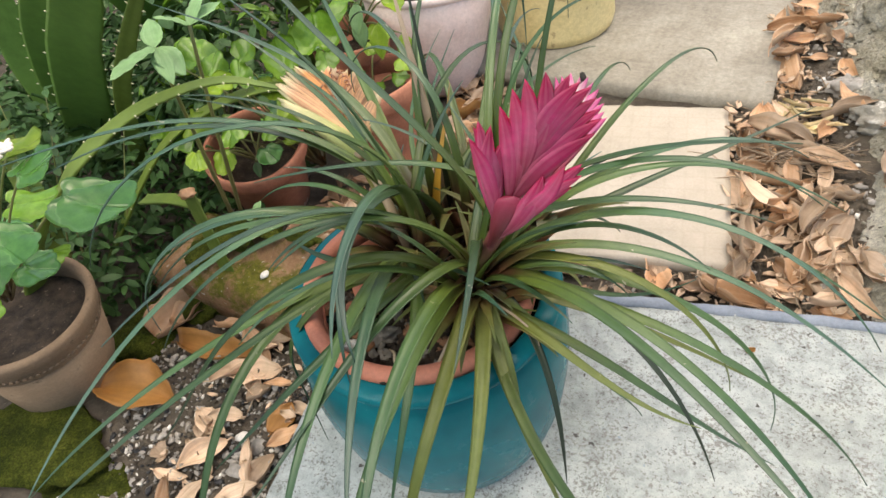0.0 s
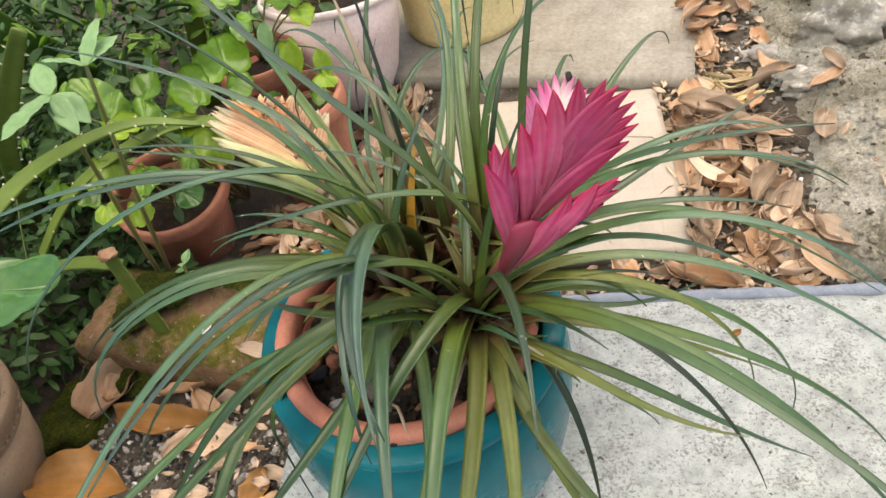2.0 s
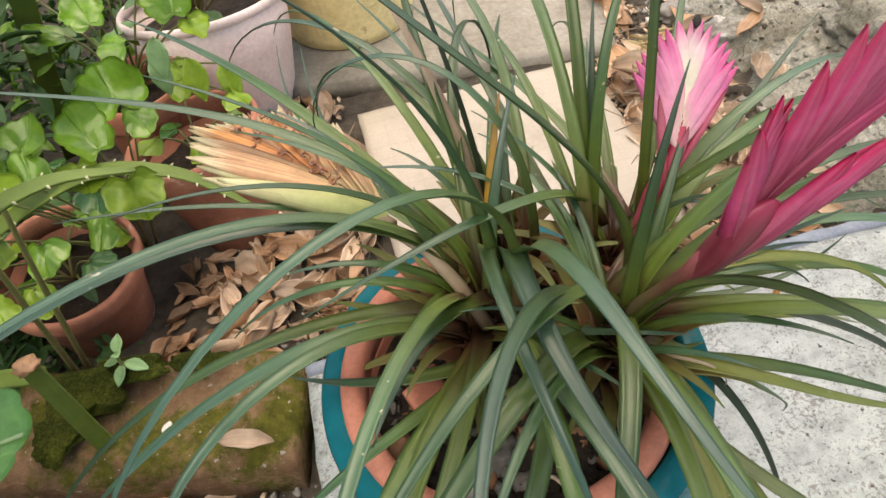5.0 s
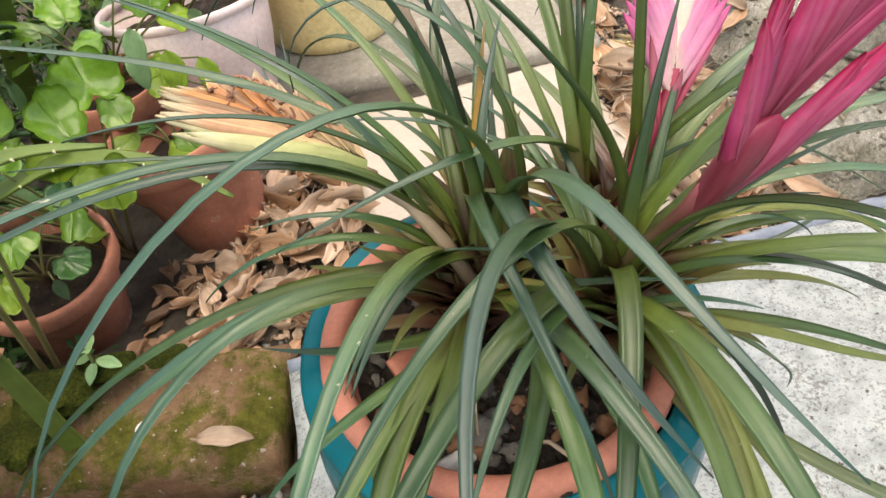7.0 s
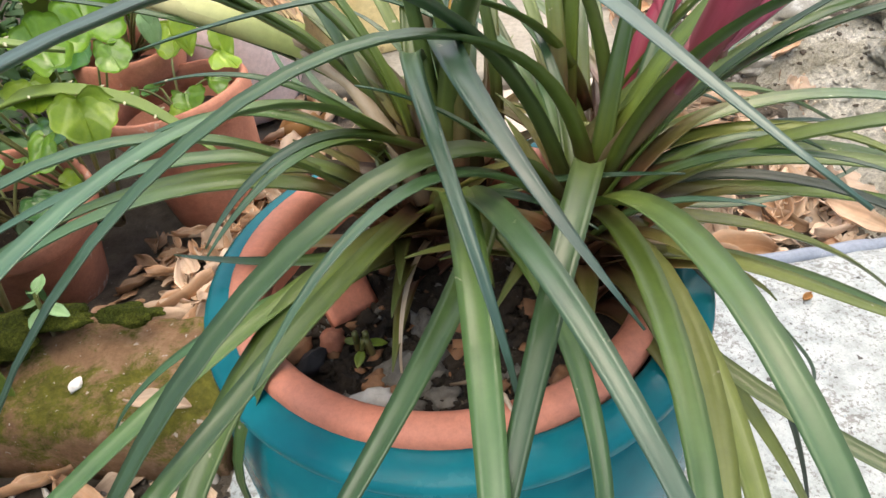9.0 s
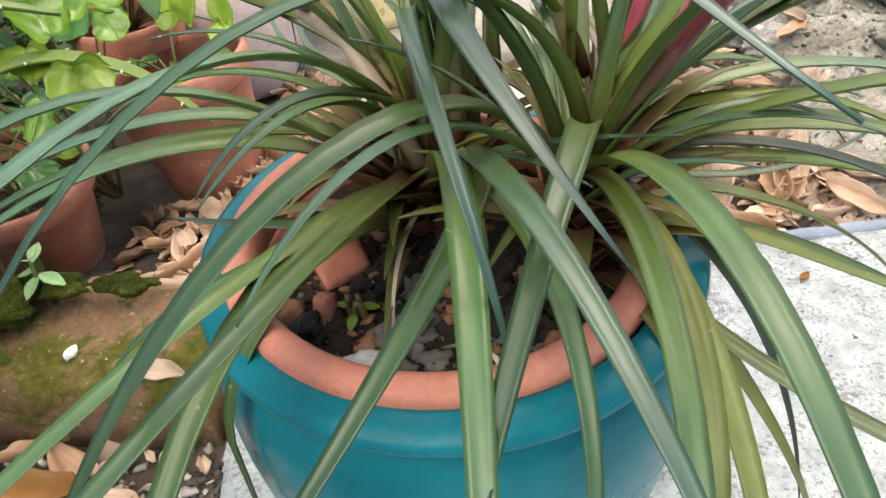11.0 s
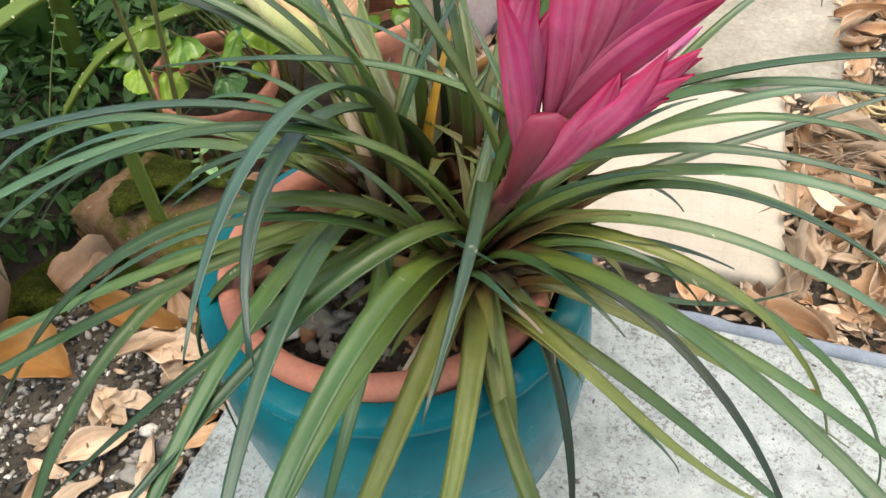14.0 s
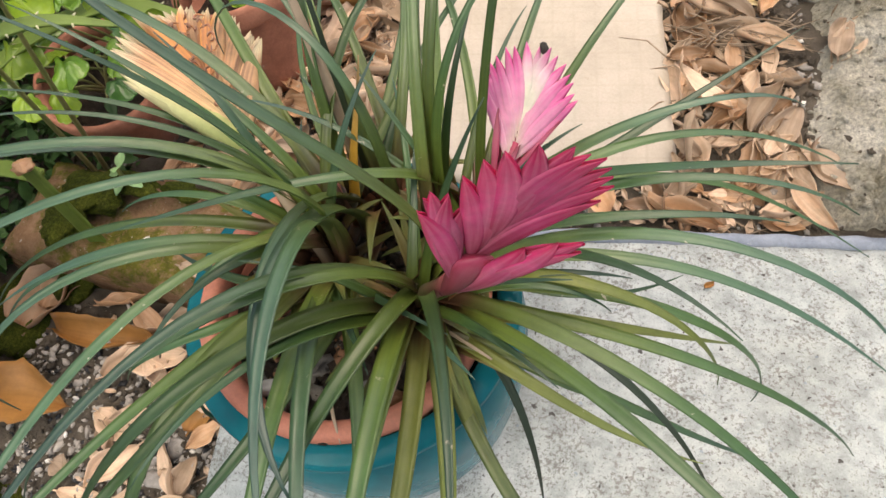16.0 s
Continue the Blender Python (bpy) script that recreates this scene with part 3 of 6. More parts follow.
# concrete paving slab under the pot, with a bluish edge strip
slab = empty("concrete_slab", pose(0, 0, 0), "pale weathered concrete slab with a blue-grey edge strip", "slab", kind="structure")
part("slab_body", worn_block("slab_body", 1.032, 0.9, 0.06, M["concrete"], 0.012, 0.004, 1), slab, "", pose(0.382, -0.312, 0))
part("edge_strip", worn_block("edge_strip", 1.032, 0.0125, 0.058, M["edge"], 0.006, 0.003, 3, 0.002), slab, "blue-grey painted edge strip", pose(0.382, 0.1445, -0.0015))

tile = tagged(new("floor_tile", worn_block("floor_tile", 0.278, 0.274, 0.02, M["tile"], 0.007, 0.002, 5, 0.002)), "cream ceramic floor tile with a faint grid relief", "tile", kind="structure")
tile.matrix_basis = pose(0.0975, 0.3535, -0.024, 0, 0, 0.6)
flag = tagged(new("flagstone", worn_block("flagstone", 0.6, 0.4, 0.03, M["flag"], 0.012, 0.003, 9, 0.003)), "grey-brown square flagstone laid on soil", "slab", kind="structure")
flag.matrix_basis = pose(0.284, 0.5035, -0.026, 0, 0, -10) @ pose(-0.3, 0.2, 0)


# ---- pots ----
def pot(name, place, profile, rim, material, label, soil_z, soil_r, category="plant pot", wobble=0.0, soil=True, rim_name="rim"):
    ob = empty(name, place, label, category)
    part("pot_body", turned(name, profile, material, 64, wobble), ob)
    part(rim_name, turned("rim", rim + rim[:1], material, 64, wobble), ob)
    if soil:
        V, F_ = [(0, 0, soil_z + 0.004)], []
        for j in range(1, 9):
            for i in range(32):
                a, r = 2 * math.pi * i / 32, soil_r * j / 8
                V.append((r * math.cos(a), r * math.sin(a), soil_z + 0.006 * noise.noise((r * math.cos(a) * 40 + place[0][3] * 9, r * math.sin(a) * 40, 1))))
        for i in range(32):
            F_.append((0, 1 + i, 1 + (i + 1) % 32))
        for j in range(7):
            for i in range(32):
                a, b_ = 1 + j * 32 + i, 1 + j * 32 + (i + 1) % 32
                F_.append((a, a + 32, b_ + 32, b_))
        part("potting_soil", mesh("potting_soil", V, F_, M["potting_soil"]), ob, "dark moist potting soil")
    return ob


teal = pot("blue_planter", pose(0.0035, 0.0015, 0),
           [(0.0, 0.001), (0.076, 0.0), (0.083, 0.003), (0.0905, 0.02), (0.097, 0.045), (0.101, 0.075), (0.1027, 0.1), (0.1027, 0.12), (0.1013, 0.134), (0.0978, 0.1455), (0.094, 0.1525), (0.09, 0.156), (0.084, 0.15), (0.077, 0.034), (0.0, 0.02)],
           [(0.0936, 0.1535), (0.0948, 0.1565), (0.0984, 0.1588), (0.0998, 0.1618), (0.099, 0.1646), (0.0965, 0.1662), (0.0925, 0.1675), (0.0885, 0.168), (0.0862, 0.1675), (0.085, 0.165), (0.0845, 0.152), (0.09, 0.1535)],
           M["teal"], "glazed teal blue planter with a flared collar, on concrete", 0, 0, soil=False, rim_name="collar")
inner = pot("terracotta_pot", pose(0.0005, 0.0005, 0),
            [(0.0, 0.03), (0.06, 0.03), (0.0755, 0.125), (0.078, 0.158), (0.0725, 0.1595), (0.0715, 0.156), (0.0695, 0.115), (0.0, 0.115)],
            [(0.0785, 0.157), (0.0835, 0.159), (0.0848, 0.1625), (0.0856, 0.1675), (0.0849, 0.1712), (0.0825, 0.1732), (0.0785, 0.1738), (0.0755, 0.1731), (0.0737, 0.1712), (0.0728, 0.1675), (0.0722, 0.158)],
            M["pink_terracotta"], "pinkish terracotta plant pot set inside the blue planter", 0.149, 0.0722)

# chip in the rim: a dark lump whose colour stands for the hole's shade
d = moved(lump_data((0.0026, 0.0016, 0.0018), 12, 0.5, 8, 12), pose(0.0025, -0.0845, 0.1685))
part("chip", mesh("chip", d[0], d[1], M["potting_soil"]), inner, "dark lump standing for the shaded hole of a chip in the rim")

BODY = [(0.0, 0.0), (0.68, 0.0), (0.72, 0.03), (0.9, 0.78), (0.92, 0.8), (0.87, 0.81), (0.7, 0.3), (0.0, 0.28)]
RIM = [(0.9, 0.795), (0.99, 0.805), (1.015, 0.83), (1.03, 0.96), (1.01, 0.995), (0.98, 1.0), (0.94, 0.995), (0.91, 0.96), (0.87, 0.8)]


def scaled(r, h):
    return [(a * r, b_ * h) for a, b_ in BODY], [(a * r, b_ * h) for a, b_ in RIM]


pot("terracotta_pot", pose(-0.331, 0.3, -0.056, 9.8, 5.5, 0), *scaled(0.0623, 0.109), M["terracotta"], "weathered terracotta pot holding a small begonia", 0.076, 0.052, wobble=0.02)
pot("terracotta_pot", pose(-0.186, 0.387, -0.053, -4, -7.6, 0), *scaled(0.067, 0.1255), M["terracotta"], "orange terracotta pot half hidden behind the air plant", 0.09, 0.058)
pot("terracotta_pot", pose(-0.257, 0.478, -0.055), *scaled(0.052, 0.142), M["terracotta"], "terracotta pot overgrown by begonia leaves", 0.11, 0.044)
tan_pot = pot("clay_pot", pose(-0.458, -0.004, -0.057, 0, 5, 0) @ Matrix.Diagonal((0.97, 0.97, 0.86, 1)), [(0.0, 0.0), (0.055, 0.0), (0.058, 0.004), (0.072, 0.098), (0.066, 0.1), (0.06, 0.06), (0, 0.05)], [(0.0715, 0.097), (0.0735, 0.1), (0.0735, 0.112), (0.076, 0.116), (0.0785, 0.131), (0.077, 0.136), (0.071, 0.136), (0.067, 0.128), (0.066, 0.098)], M["tan"], "tan clay pot with a beaded rope band below the rim", 0.112, 0.066)
bead = lump_data((0.0016, 0.003, 0.0032), 5, 0.15, 5, 7)
part("beaded_band", joined("beaded_band", [moved(bead, pose(0.0735 * math.cos(a), 0.0735 * math.sin(a), 0.1055, 0, 20, math.degrees(a))) for a in np.linspace(0, 2 * math.pi, 73)[:-1]], M["tan"]), tan_pot, "band of small clay beads")
pot("white_pot", pose(-0.18, 0.574, -0.052, -8.8, 0, 0), [(0.0, 0.0), (0.056, 0.0), (0.06, 0.004), (0.075, 0.04), (0.087, 0.1), (0.0925, 0.145), (0.089, 0.146), (0.07, 0.05), (0.0, 0.04)],
    [(0.0915, 0.1445), (0.0945, 0.147), (0.0953, 0.151), (0.0942, 0.1545), (0.0915, 0.1555), (0.0885, 0.1535), (0.0875, 0.145)], M["white_pot"], "scuffed whitewashed pot with green shoots in it", 0.125, 0.083)
bucket = pot("yellow_bucket", pose(-0.019, 0.711, -0.0262), [(0.0, 0.0), (0.084, 0.0), (0.088, 0.003), (0.0905, 0.015), (0.0895, 0.02), (0.096, 0.13), (0.1, 0.2), (0.096, 0.201), (0.09, 0.1), (0, 0.09)], [(0.099, 0.199), (0.104, 0.203), (0.104, 0.22), (0.1, 0.223), (0.096, 0.22), (0.0955, 0.199)], M["yellow"], "aged yellow plastic bucket standing on the flagstone", 0.19, 0.094, "bucket")

mark = [((0.0085 * math.cos(a)), (0.0085 * math.sin(a))) for a in np.linspace(0, 2 * math.pi, 25)]
td = tube_data([(0.0915 * math.cos(-1.29 + u / 0.0915), 0.0915 * math.sin(-1.29 + u / 0.0915), 0.0635 + w_) for u, w_ in mark], [0.0008] * 25, 5)
part("embossed_ring", mesh("embossed_ring", td[0], td[1], M["yellow"], td[2]), bucket, "small embossed ring")

# ---- mossy brick ----
brick = tagged(new("mossy_brick", worn_block("mossy_brick", 0.25, 0.105, 0.07, M["mossy_brick"], 0.004, 0.016, 21, 0.012, 0.003)), "old brick covered with patches of green moss", "brick")
brick.matrix_basis = pose(-0.2642, 0.1433, 0.0, 0, 0, -11)


# ---- air plants ----
def blade_curve(base, az, el, length, droop, curl, sway, n=22, bow=0, hook=0):
    """Centre line of a blade: it leaves base at azimuth az and elevation el (degrees) and bends down by droop, then curl and hook, over its length; sway and bow turn it sideways."""
    p = np.array(base, dtype=float)
    pts, dirs = [p.copy()], []
    for i in range(n):
        s = (i + 0.5) / n
        a = radians(az + sway * s + bow * s * s)
        e = radians(max(-88, el - droop * s - curl * s * s - hook * s ** 3))
        d = np.array([math.cos(e) * math.cos(a), math.cos(e) * math.sin(a), math.sin(e)])
        p = p + d * length / n
        pts.append(p.copy())
        dirs.append((a, e))
    dirs.append(dirs[-1])
    return np.array(pts), dirs


def blade_data(base, az, el, length, droop=60, curl=30, sway=0, width=0.0125, twist=0, fold=0.3, n=22, bow=0, hook=0):
    pts, dirs = blade_curve(base, az, el, length, droop, curl, sway, n, bow, hook)
    V, F_, U = [], [], []
    for i, (p, (a, e)) in enumerate(zip(pts, dirs)):
        s = i / n
        d = np.array([math.cos(e) * math.cos(a), math.cos(e) * math.sin(a), math.sin(e)])
        side = np.array([-math.sin(a), math.cos(a), 0.0])
        up = np.cross(d, side)
        q = radians(twist) * s
        side, up = side * math.cos(q) + up * math.sin(q), up * math.cos(q) - side * math.sin(q)
        hw = width / 2 * (1.2 - 0.2 * min(1, s / 0.15)) * (1 - s ** 1.5) ** 0.9 + 0.0002
        th = 0.0009 * (1 - 0.6 * s)
        lift = fold * (1.6 - 1.0 * s) * hw
        # trough-shaped section: two raised edges and a keel
        for x, z in ((-1, lift), (-0.5, lift * 0.3), (0, 0), (0.5, lift * 0.3), (1, lift), (0.5, lift * 0.3 - th), (0, -th * 1.5), (-0.5, lift * 0.3 - th)):
            V.append(p + side * (x * hw) + up * z)
            U.append(((x + 1) / 2, s))
    for i in range(n):
        for k in range(8):
            k2 = (k + 1) % 8
            F_.append((i * 8 + k, (i + 1) * 8 + k, (i + 1) * 8 + k2, i * 8 + k2))
    F_.append(tuple(range(8)))
    F_.append(tuple(n * 8 + k for k in range(8))[::-1])
    return V, F_, U


def blade(plant, at, az, el, length, droop=60, curl=30, sway=0, width=0.0125, look_="blade", twist=0, label="", bow=0, hook=0):
    base = np.array(at) + np.array([math.cos(radians(az)), math.sin(radians(az)), 0]) * 0.005
    v, f, u = blade_data(base, az, el, length, droop, curl, sway, width, twist, bow=bow, hook=hook)
    return part("leaf", mesh("leaf", v, f, M[look_], u), plant, label)


C1, C2, C3, C4 = (0.0512, -0.0154, 0.1928), (-0.0096, 0.0159, 0.1926), (0.0675, 0.0390, 0.1921), (0.0155, 0.0545, 0.1896)
plant_1 = empty("air_plant", pose(0, 0, 0), "strap-leaved air plant with a crimson flower spike, potted in terracotta", "plant")
plant_2 = empty("air_plant", pose(0, 0, 0), "strap-leaved air plant with a withered cream flower spike", "plant")
plant_3 = empty("air_plant", pose(0, 0, 0), "strap-leaved air plant with a fresh pink flower spike", "plant")

blade(plant_1, (0.0477, -0.0141, 0.1943), 12.5, 60.0, 0.2781, 120.0, -3.8, -36.7, 0.0082, "blade_blue")
blade(plant_1, (0.0486, -0.0068, 0.2010), 12.5, 29.4, 0.2768, 124.4, -60.4, -34.8, 0.0082, "blade_blue")
blade(plant_1, (0.0499, -0.0032, 0.2009), 1.1, 26.6, 0.2098, 89.6, 20.1, -23.0, 0.0080, "blade_yellow")
blade(plant_1, (0.0509, -0.0129, 0.1913), 358.8, -6.0, 0.2418, 80.6, -39.5, 26.4, 0.0080, "blade_yellow")
blade(plant_1, (0.0524, -0.0096, 0.1997), 338.8, 32.1, 0.2777, 118.2, -37.5, -15.1, 0.0082, "blade")
blade(plant_1, (0.0567, -0.0142, 0.1923), 323.4, 55.9, 0.2770, 113.5, -49.7, -13.5, 0.0082, "blade")
blade(plant_1, (0.0554, -0.0174, 0.1757), 322.4, 40.1, 0.1542, 210.1, -198.1, 31.6, 0.0080, "blade_yellow", bow=-8, hook=16)
blade(plant_1, (0.0517, -0.0058, 0.1919), 329.9, -7.9, 0.1554, 85.4, -28.4, -72.4, 0.0060, "blade_dark", bow=27, hook=5)
blade(plant_1, (0.0586, -0.0135, 0.1895), 282.8, -7.6, 0.1795, 81.5, -4.8, 54.6, 0.0082, "blade_yellow")
blade(plant_1, (0.0535, -0.0138, 0.1933), 298.9, -3.3, 0.0834, 57.6, 24.0, 5.7, 0.0080, "blade_yellow")
blade(plant_1, (0.0512, -0.0140, 0.1939), 302.3, 81.9, 0.2095, 72.5, 20.2, -29.3, 0.0082, "blade")
blade(plant_1, (0.0480, -0.0122, 0.1988), 269.7, 39.5, 0.2786, 101.9, 44.4, -21.4, 0.0082, "blade")
blade(plant_1, (0.0437, -0.0176, 0.1936), 225.1, 72.6, 0.2736, 114.1, 235.0, -7.1, 0.0106, "blade", bow=-10, hook=-234)
blade(plant_1, (0.0429, -0.0119, 0.1944), 275.6, 51.6, 0.2507, 64.5, 61.9, -23.5, 0.0106, "blade", bow=21, hook=-3)
blade(plant_1, (0.0507, -0.0184, 0.1907), 279.4, 41.5, 0.2565, 180.3, -2.9, -39.6, 0.0106, "blade_yellow", bow=-15, hook=-35)
blade(plant_1, (0.0491, -0.0235, 0.1845), 343.6, 9.4, 0.2118, 120.5, -88.7, 9.1, 0.0082, "blade")
blade(plant_1, (0.0497, -0.0136, 0.1964), 334.9, -12.4, 0.1735, 134.1, -171.8, 15.9, 0.0060, "blade", bow=55, hook=98)
blade(plant_1, (0.0499, -0.0125, 0.1786), 294.3, -12.2, 0.2754, -35.0, -15.1, 25.7, 0.0080, "blade", bow=11, hook=-2)
blade(plant_1, (0.0541, -0.0051, 0.1753), 207.4, 80.1, 0.2858, 67.1, 88.9, 50.7, 0.0085, "blade_blue", bow=8, hook=-83)
blade(plant_1, (0.0664, 0.0045, 0.2024), 208.0, 93.1, 0.2806, 124.4, -86.4, -56.4, 0.0082, "blade_blue")
blade(plant_1, (0.0484, -0.0134, 0.1939), 9.3, 81.4, 0.2479, 115.2, 8.7, -8.7, 0.0082, "blade")
blade(plant_1, (0.0420, -0.0041, 0.2053), 356.9, 65.7, 0.2054, 133.0, -36.4, 16.5, 0.0082, "blade")
blade(plant_1, (0.0492, -0.0013, 0.2038), 43.4, 7.7, 0.3861, 116.2, -71.3, -50.7, 0.0082, "blade")
blade(plant_1, (0.0508, -0.0116, 0.1975), 43.8, 46.4, 0.2714, 125.8, -42.8, -42.5, 0.0082, "blade")
blade(plant_1, (0.0526, -0.0015, 0.1750), 265.6, 93.9, 0.2476, 255.6, -75.4, -72.4, 0.0106, "blade", bow=60, hook=-84)
blade(plant_1, (0.0519, -0.0095, 0.1966), 346.5, 28.1, 0.2044, 107.1, -18.0, -35.7, 0.0060, "blade_dark")
blade(plant_1, (0.0521, -0.0201, 0.1894), 215.3, 58.4, 0.1717, 26.9, 55.6, 24.7, 0.0082, "blade")
blade(plant_1, (0.0560, -0.0090, 0.1911), 220.0, 85.8, 0.2584, 126.4, 15.7, -0.2, 0.0082, "blade")
blade(plant_1, (0.0504, -0.0068, 0.1929), 11.1, 55.5, 0.1768, 56.2, -7.7, -62.9, 0.0080, "blade")
blade(plant_1, (0.0553, -0.0150, 0.1897), 285.2, 17.5, 0.1991, 157.8, -103.3, -20.2, 0.0106, "blade_yellow", bow=-14, hook=-25)
blade(plant_1, (0.0473, -0.0103, 0.1941), 43.1, 13.4, 0.2726, 47.3, -42.8, -7.8, 0.0082, "blade")
blade(plant_1, (0.0512, -0.0073, 0.1995), 359.8, 18.2, 0.2732, 89.9, 21.8, -7.8, 0.0082, "blade")
blade(plant_1, (0.0526, -0.0119, 0.1978), 351.2, 7.1, 0.2974, 65.5, 3.3, 1.1, 0.0082, "blade")
blade(plant_2, (0.0028, 0.0030, 0.1839), 222.3, 42.4, 0.3301, 212.0, -106.2, 54.3, 0.0106, "blade", bow=-2, hook=-12)
blade(plant_2, (0.0001, 0.0025, 0.1775), 215.1, 30.0, 0.2385, 170.9, 71.3, 10.7, 0.0082, "blade")
blade(plant_2, (0.0016, 0.0121, 0.1834), 274.0, 62.1, 0.2764, 162.4, -24.1, -26.0, 0.0106, "blade", bow=14, hook=-24)
blade(plant_2, (0.0011, 0.0112, 0.1796), 275.3, 64.1, 0.2435, 136.2, -71.7, 8.5, 0.0106, "blade_blue", bow=-2, hook=41)
blade(plant_2, (-0.0036, 0.0166, 0.1841), 297.5, 41.8, 0.2177, 140.2, -0.3, -31.7, 0.0092, "blade", bow=-28, hook=-26)
blade(plant_2, (0.0114, 0.0130, 0.1824), 282.2, 49.6, 0.2255, 140.8, -10.0, -124.3, 0.0106, "blade", bow=60, hook=-48)
blade(plant_2, (-0.0105, 0.0089, 0.1918), 185.9, 55.0, 0.1904, 119.4, -8.5, 23.7, 0.0095, "blade_blue", bow=-14, hook=-25)
blade(plant_2, (-0.0163, 0.0193, 0.1835), 190.9, 48.0, 0.2573, 175.1, -88.0, 1.6, 0.0090, "blade_blue", bow=-12, hook=13)
blade(plant_2, (0.0032, 0.0112, 0.2153), 211.8, 37.1, 0.1056, -19.7, 133.1, 45.9, 0.0085, "blade", bow=-25, hook=-45)
blade(plant_2, (-0.0046, 0.0186, 0.1943), 168.6, 58.3, 0.1328, 95.9, 5.8, 14.4, 0.0070, "blade")
blade(plant_2, (-0.0049, 0.0175, 0.1923), 167.9, 79.4, 0.1100, 99.0, -9.6, 11.0, 0.0070, "blade")
blade(plant_2, (-0.0082, 0.0007, 0.1773), 185.4, 0.2, 0.1007, -3.8, 13.3, -38.9, 0.0082, "blade")
blade(plant_2, (-0.0060, 0.0015, 0.1773), 218.2, 18.4, 0.1407, 0.2, 84.9, -28.6, 0.0082, "blade")
blade(plant_2, (-0.0041, 0.0113, 0.1875), 233.5, 21.5, 0.2812, 37.7, 12.3, -5.0, 0.0082, "blade")
blade(plant_2, (-0.0043, 0.0136, 0.1894), 249.0, 25.1, 0.2813, 31.8, 12.2, -15.6, 0.0082, "blade")
blade(plant_2, (-0.0047, 0.0319, 0.1981), 179.3, 78.9, 0.2875, 155.6, -80.2, 49.8, 0.0082, "blade_blue")
blade(plant_2, (0.0028, 0.0306, 0.2043), 149.9, 43.4, 0.1984, 69.5, -43.6, 43.6, 0.0060, "blade")
blade(plant_2, (-0.0154, 0.0147, 0.1856), 205.8, 57.3, 0.2397, 33.8, 128.8, 19.8, 0.0082, "blade_blue")
blade(plant_2, (-0.0032, 0.0311, 0.1890), 184.9, 85.5, 0.2872, 171.3, -68.4, 19.9, 0.0082, "blade_blue")
blade(plant_2, (-0.0123, 0.0294, 0.2035), 236.0, 54.6, 0.1061, 79.3, -2.8, -1.2, 0.0082, "blade")
blade(plant_2, (0.0051, 0.0177, 0.1939), 233.4, 89.6, 0.2262, 23.4, 19.8, -39.4, 0.0082, "blade_blue")
blade(plant_2, (0.0061, 0.0301, 0.2051), 128.1, 44.4, 0.2870, 90.2, -70.7, 57.7, 0.0082, "blade_blue")
blade(plant_2, (0.0280, 0.0455, 0.1961), 73.5, 61.6, 0.2802, 94.1, 9.7, 52.1, 0.0064, "blade_blue")
blade(plant_2, (0.0070, 0.0486, 0.1878), 121.4, 86.5, 0.2151, 55.9, 31.0, -47.7, 0.0064, "blade")
blade(plant_2, (0.0279, 0.0673, 0.1906), 109.9, 39.8, 0.2802, 60.9, 82.4, 20.7, 0.0064, "blade")
blade(plant_2, (0.0057, 0.0382, 0.1766), 79.2, 84.5, 0.1181, 50.3, -45.0, -43.8, 0.0080, "blade_orange")
blade(plant_2, (0.0120, 0.0541, 0.1862), 245.3, 72.6, 0.2375, 83.8, 67.6, 45.3, 0.0082, "blade_blue")
blade(plant_2, (-0.0076, 0.0217, 0.1958), 175.6, 19.5, 0.2867, 79.2, -4.9, 21.9, 0.0082, "blade")
blade(plant_2, (-0.0021, 0.0145, 0.1924), 73.0, 22.0, 0.3144, 56.6, -7.4, -0.2, 0.0064, "blade")
blade(plant_2, (-0.0019, 0.0149, 0.1943), 93.4, 61.7, 0.2798, 65.6, 109.4, -45.9, 0.0064, "blade")
blade(plant_2, (0.0157, 0.0373, 0.1757), 260.0, 92.2, 0.2339, 124.6, 26.5, -33.3, 0.0135, "blade_blue", bow=79, hook=-25)
blade(plant_2, (0.0055, 0.0139, 0.1933), 297.6, 95.2, 0.2395, 108.3, 89.4, -90.6, 0.0106, "blade_blue", bow=86, hook=-92)
blade(plant_2, (0.0108, 0.0064, 0.2022), 219.6, 104.9, 0.3046, 147.4, 26.4, -5.6, 0.0070, "blade_blue")
blade(plant_2, (-0.0029, 0.0239, 0.1983), 232.0, 64.8, 0.3079, 140.6, -51.9, 28.6, 0.0070, "blade_blue")
blade(plant_2, (0.0026, 0.0290, 0.2037), 126.3, 38.8, 0.3340, 95.0, -46.9, -4.1, 0.0082, "blade")
blade(plant_2, (0.0012, 0.0293, 0.1974), 152.0, 89.0, 0.1567, 130.3, -39.9, -5.4, 0.0064, "blade")
blade(plant_2, (-0.0000, 0.0195, 0.1934), 159.6, 89.4, 0.1958, 84.0, -21.6, 11.6, 0.0064, "blade")
blade(plant_2, (0.0236, 0.0536, 0.1881), 123.5, 86.3, 0.2720, 132.8, 13.3, 15.6, 0.0064, "blade_blue")
blade(plant_2, (0.0317, 0.0422, 0.1875), 111.5, 93.9, 0.2216, 24.8, 167.6, 61.8, 0.0064, "blade_blue")
blade(plant_2, (0.0101, 0.0574, 0.1951), 84.0, 3.7, 0.3680, 47.3, -42.0, 22.3, 0.0064, "blade_blue")
blade(plant_2, (0.0102, 0.0541, 0.1889), 110.0, 49.3, 0.2908, 67.8, 33.7, 3.8, 0.0064, "blade")
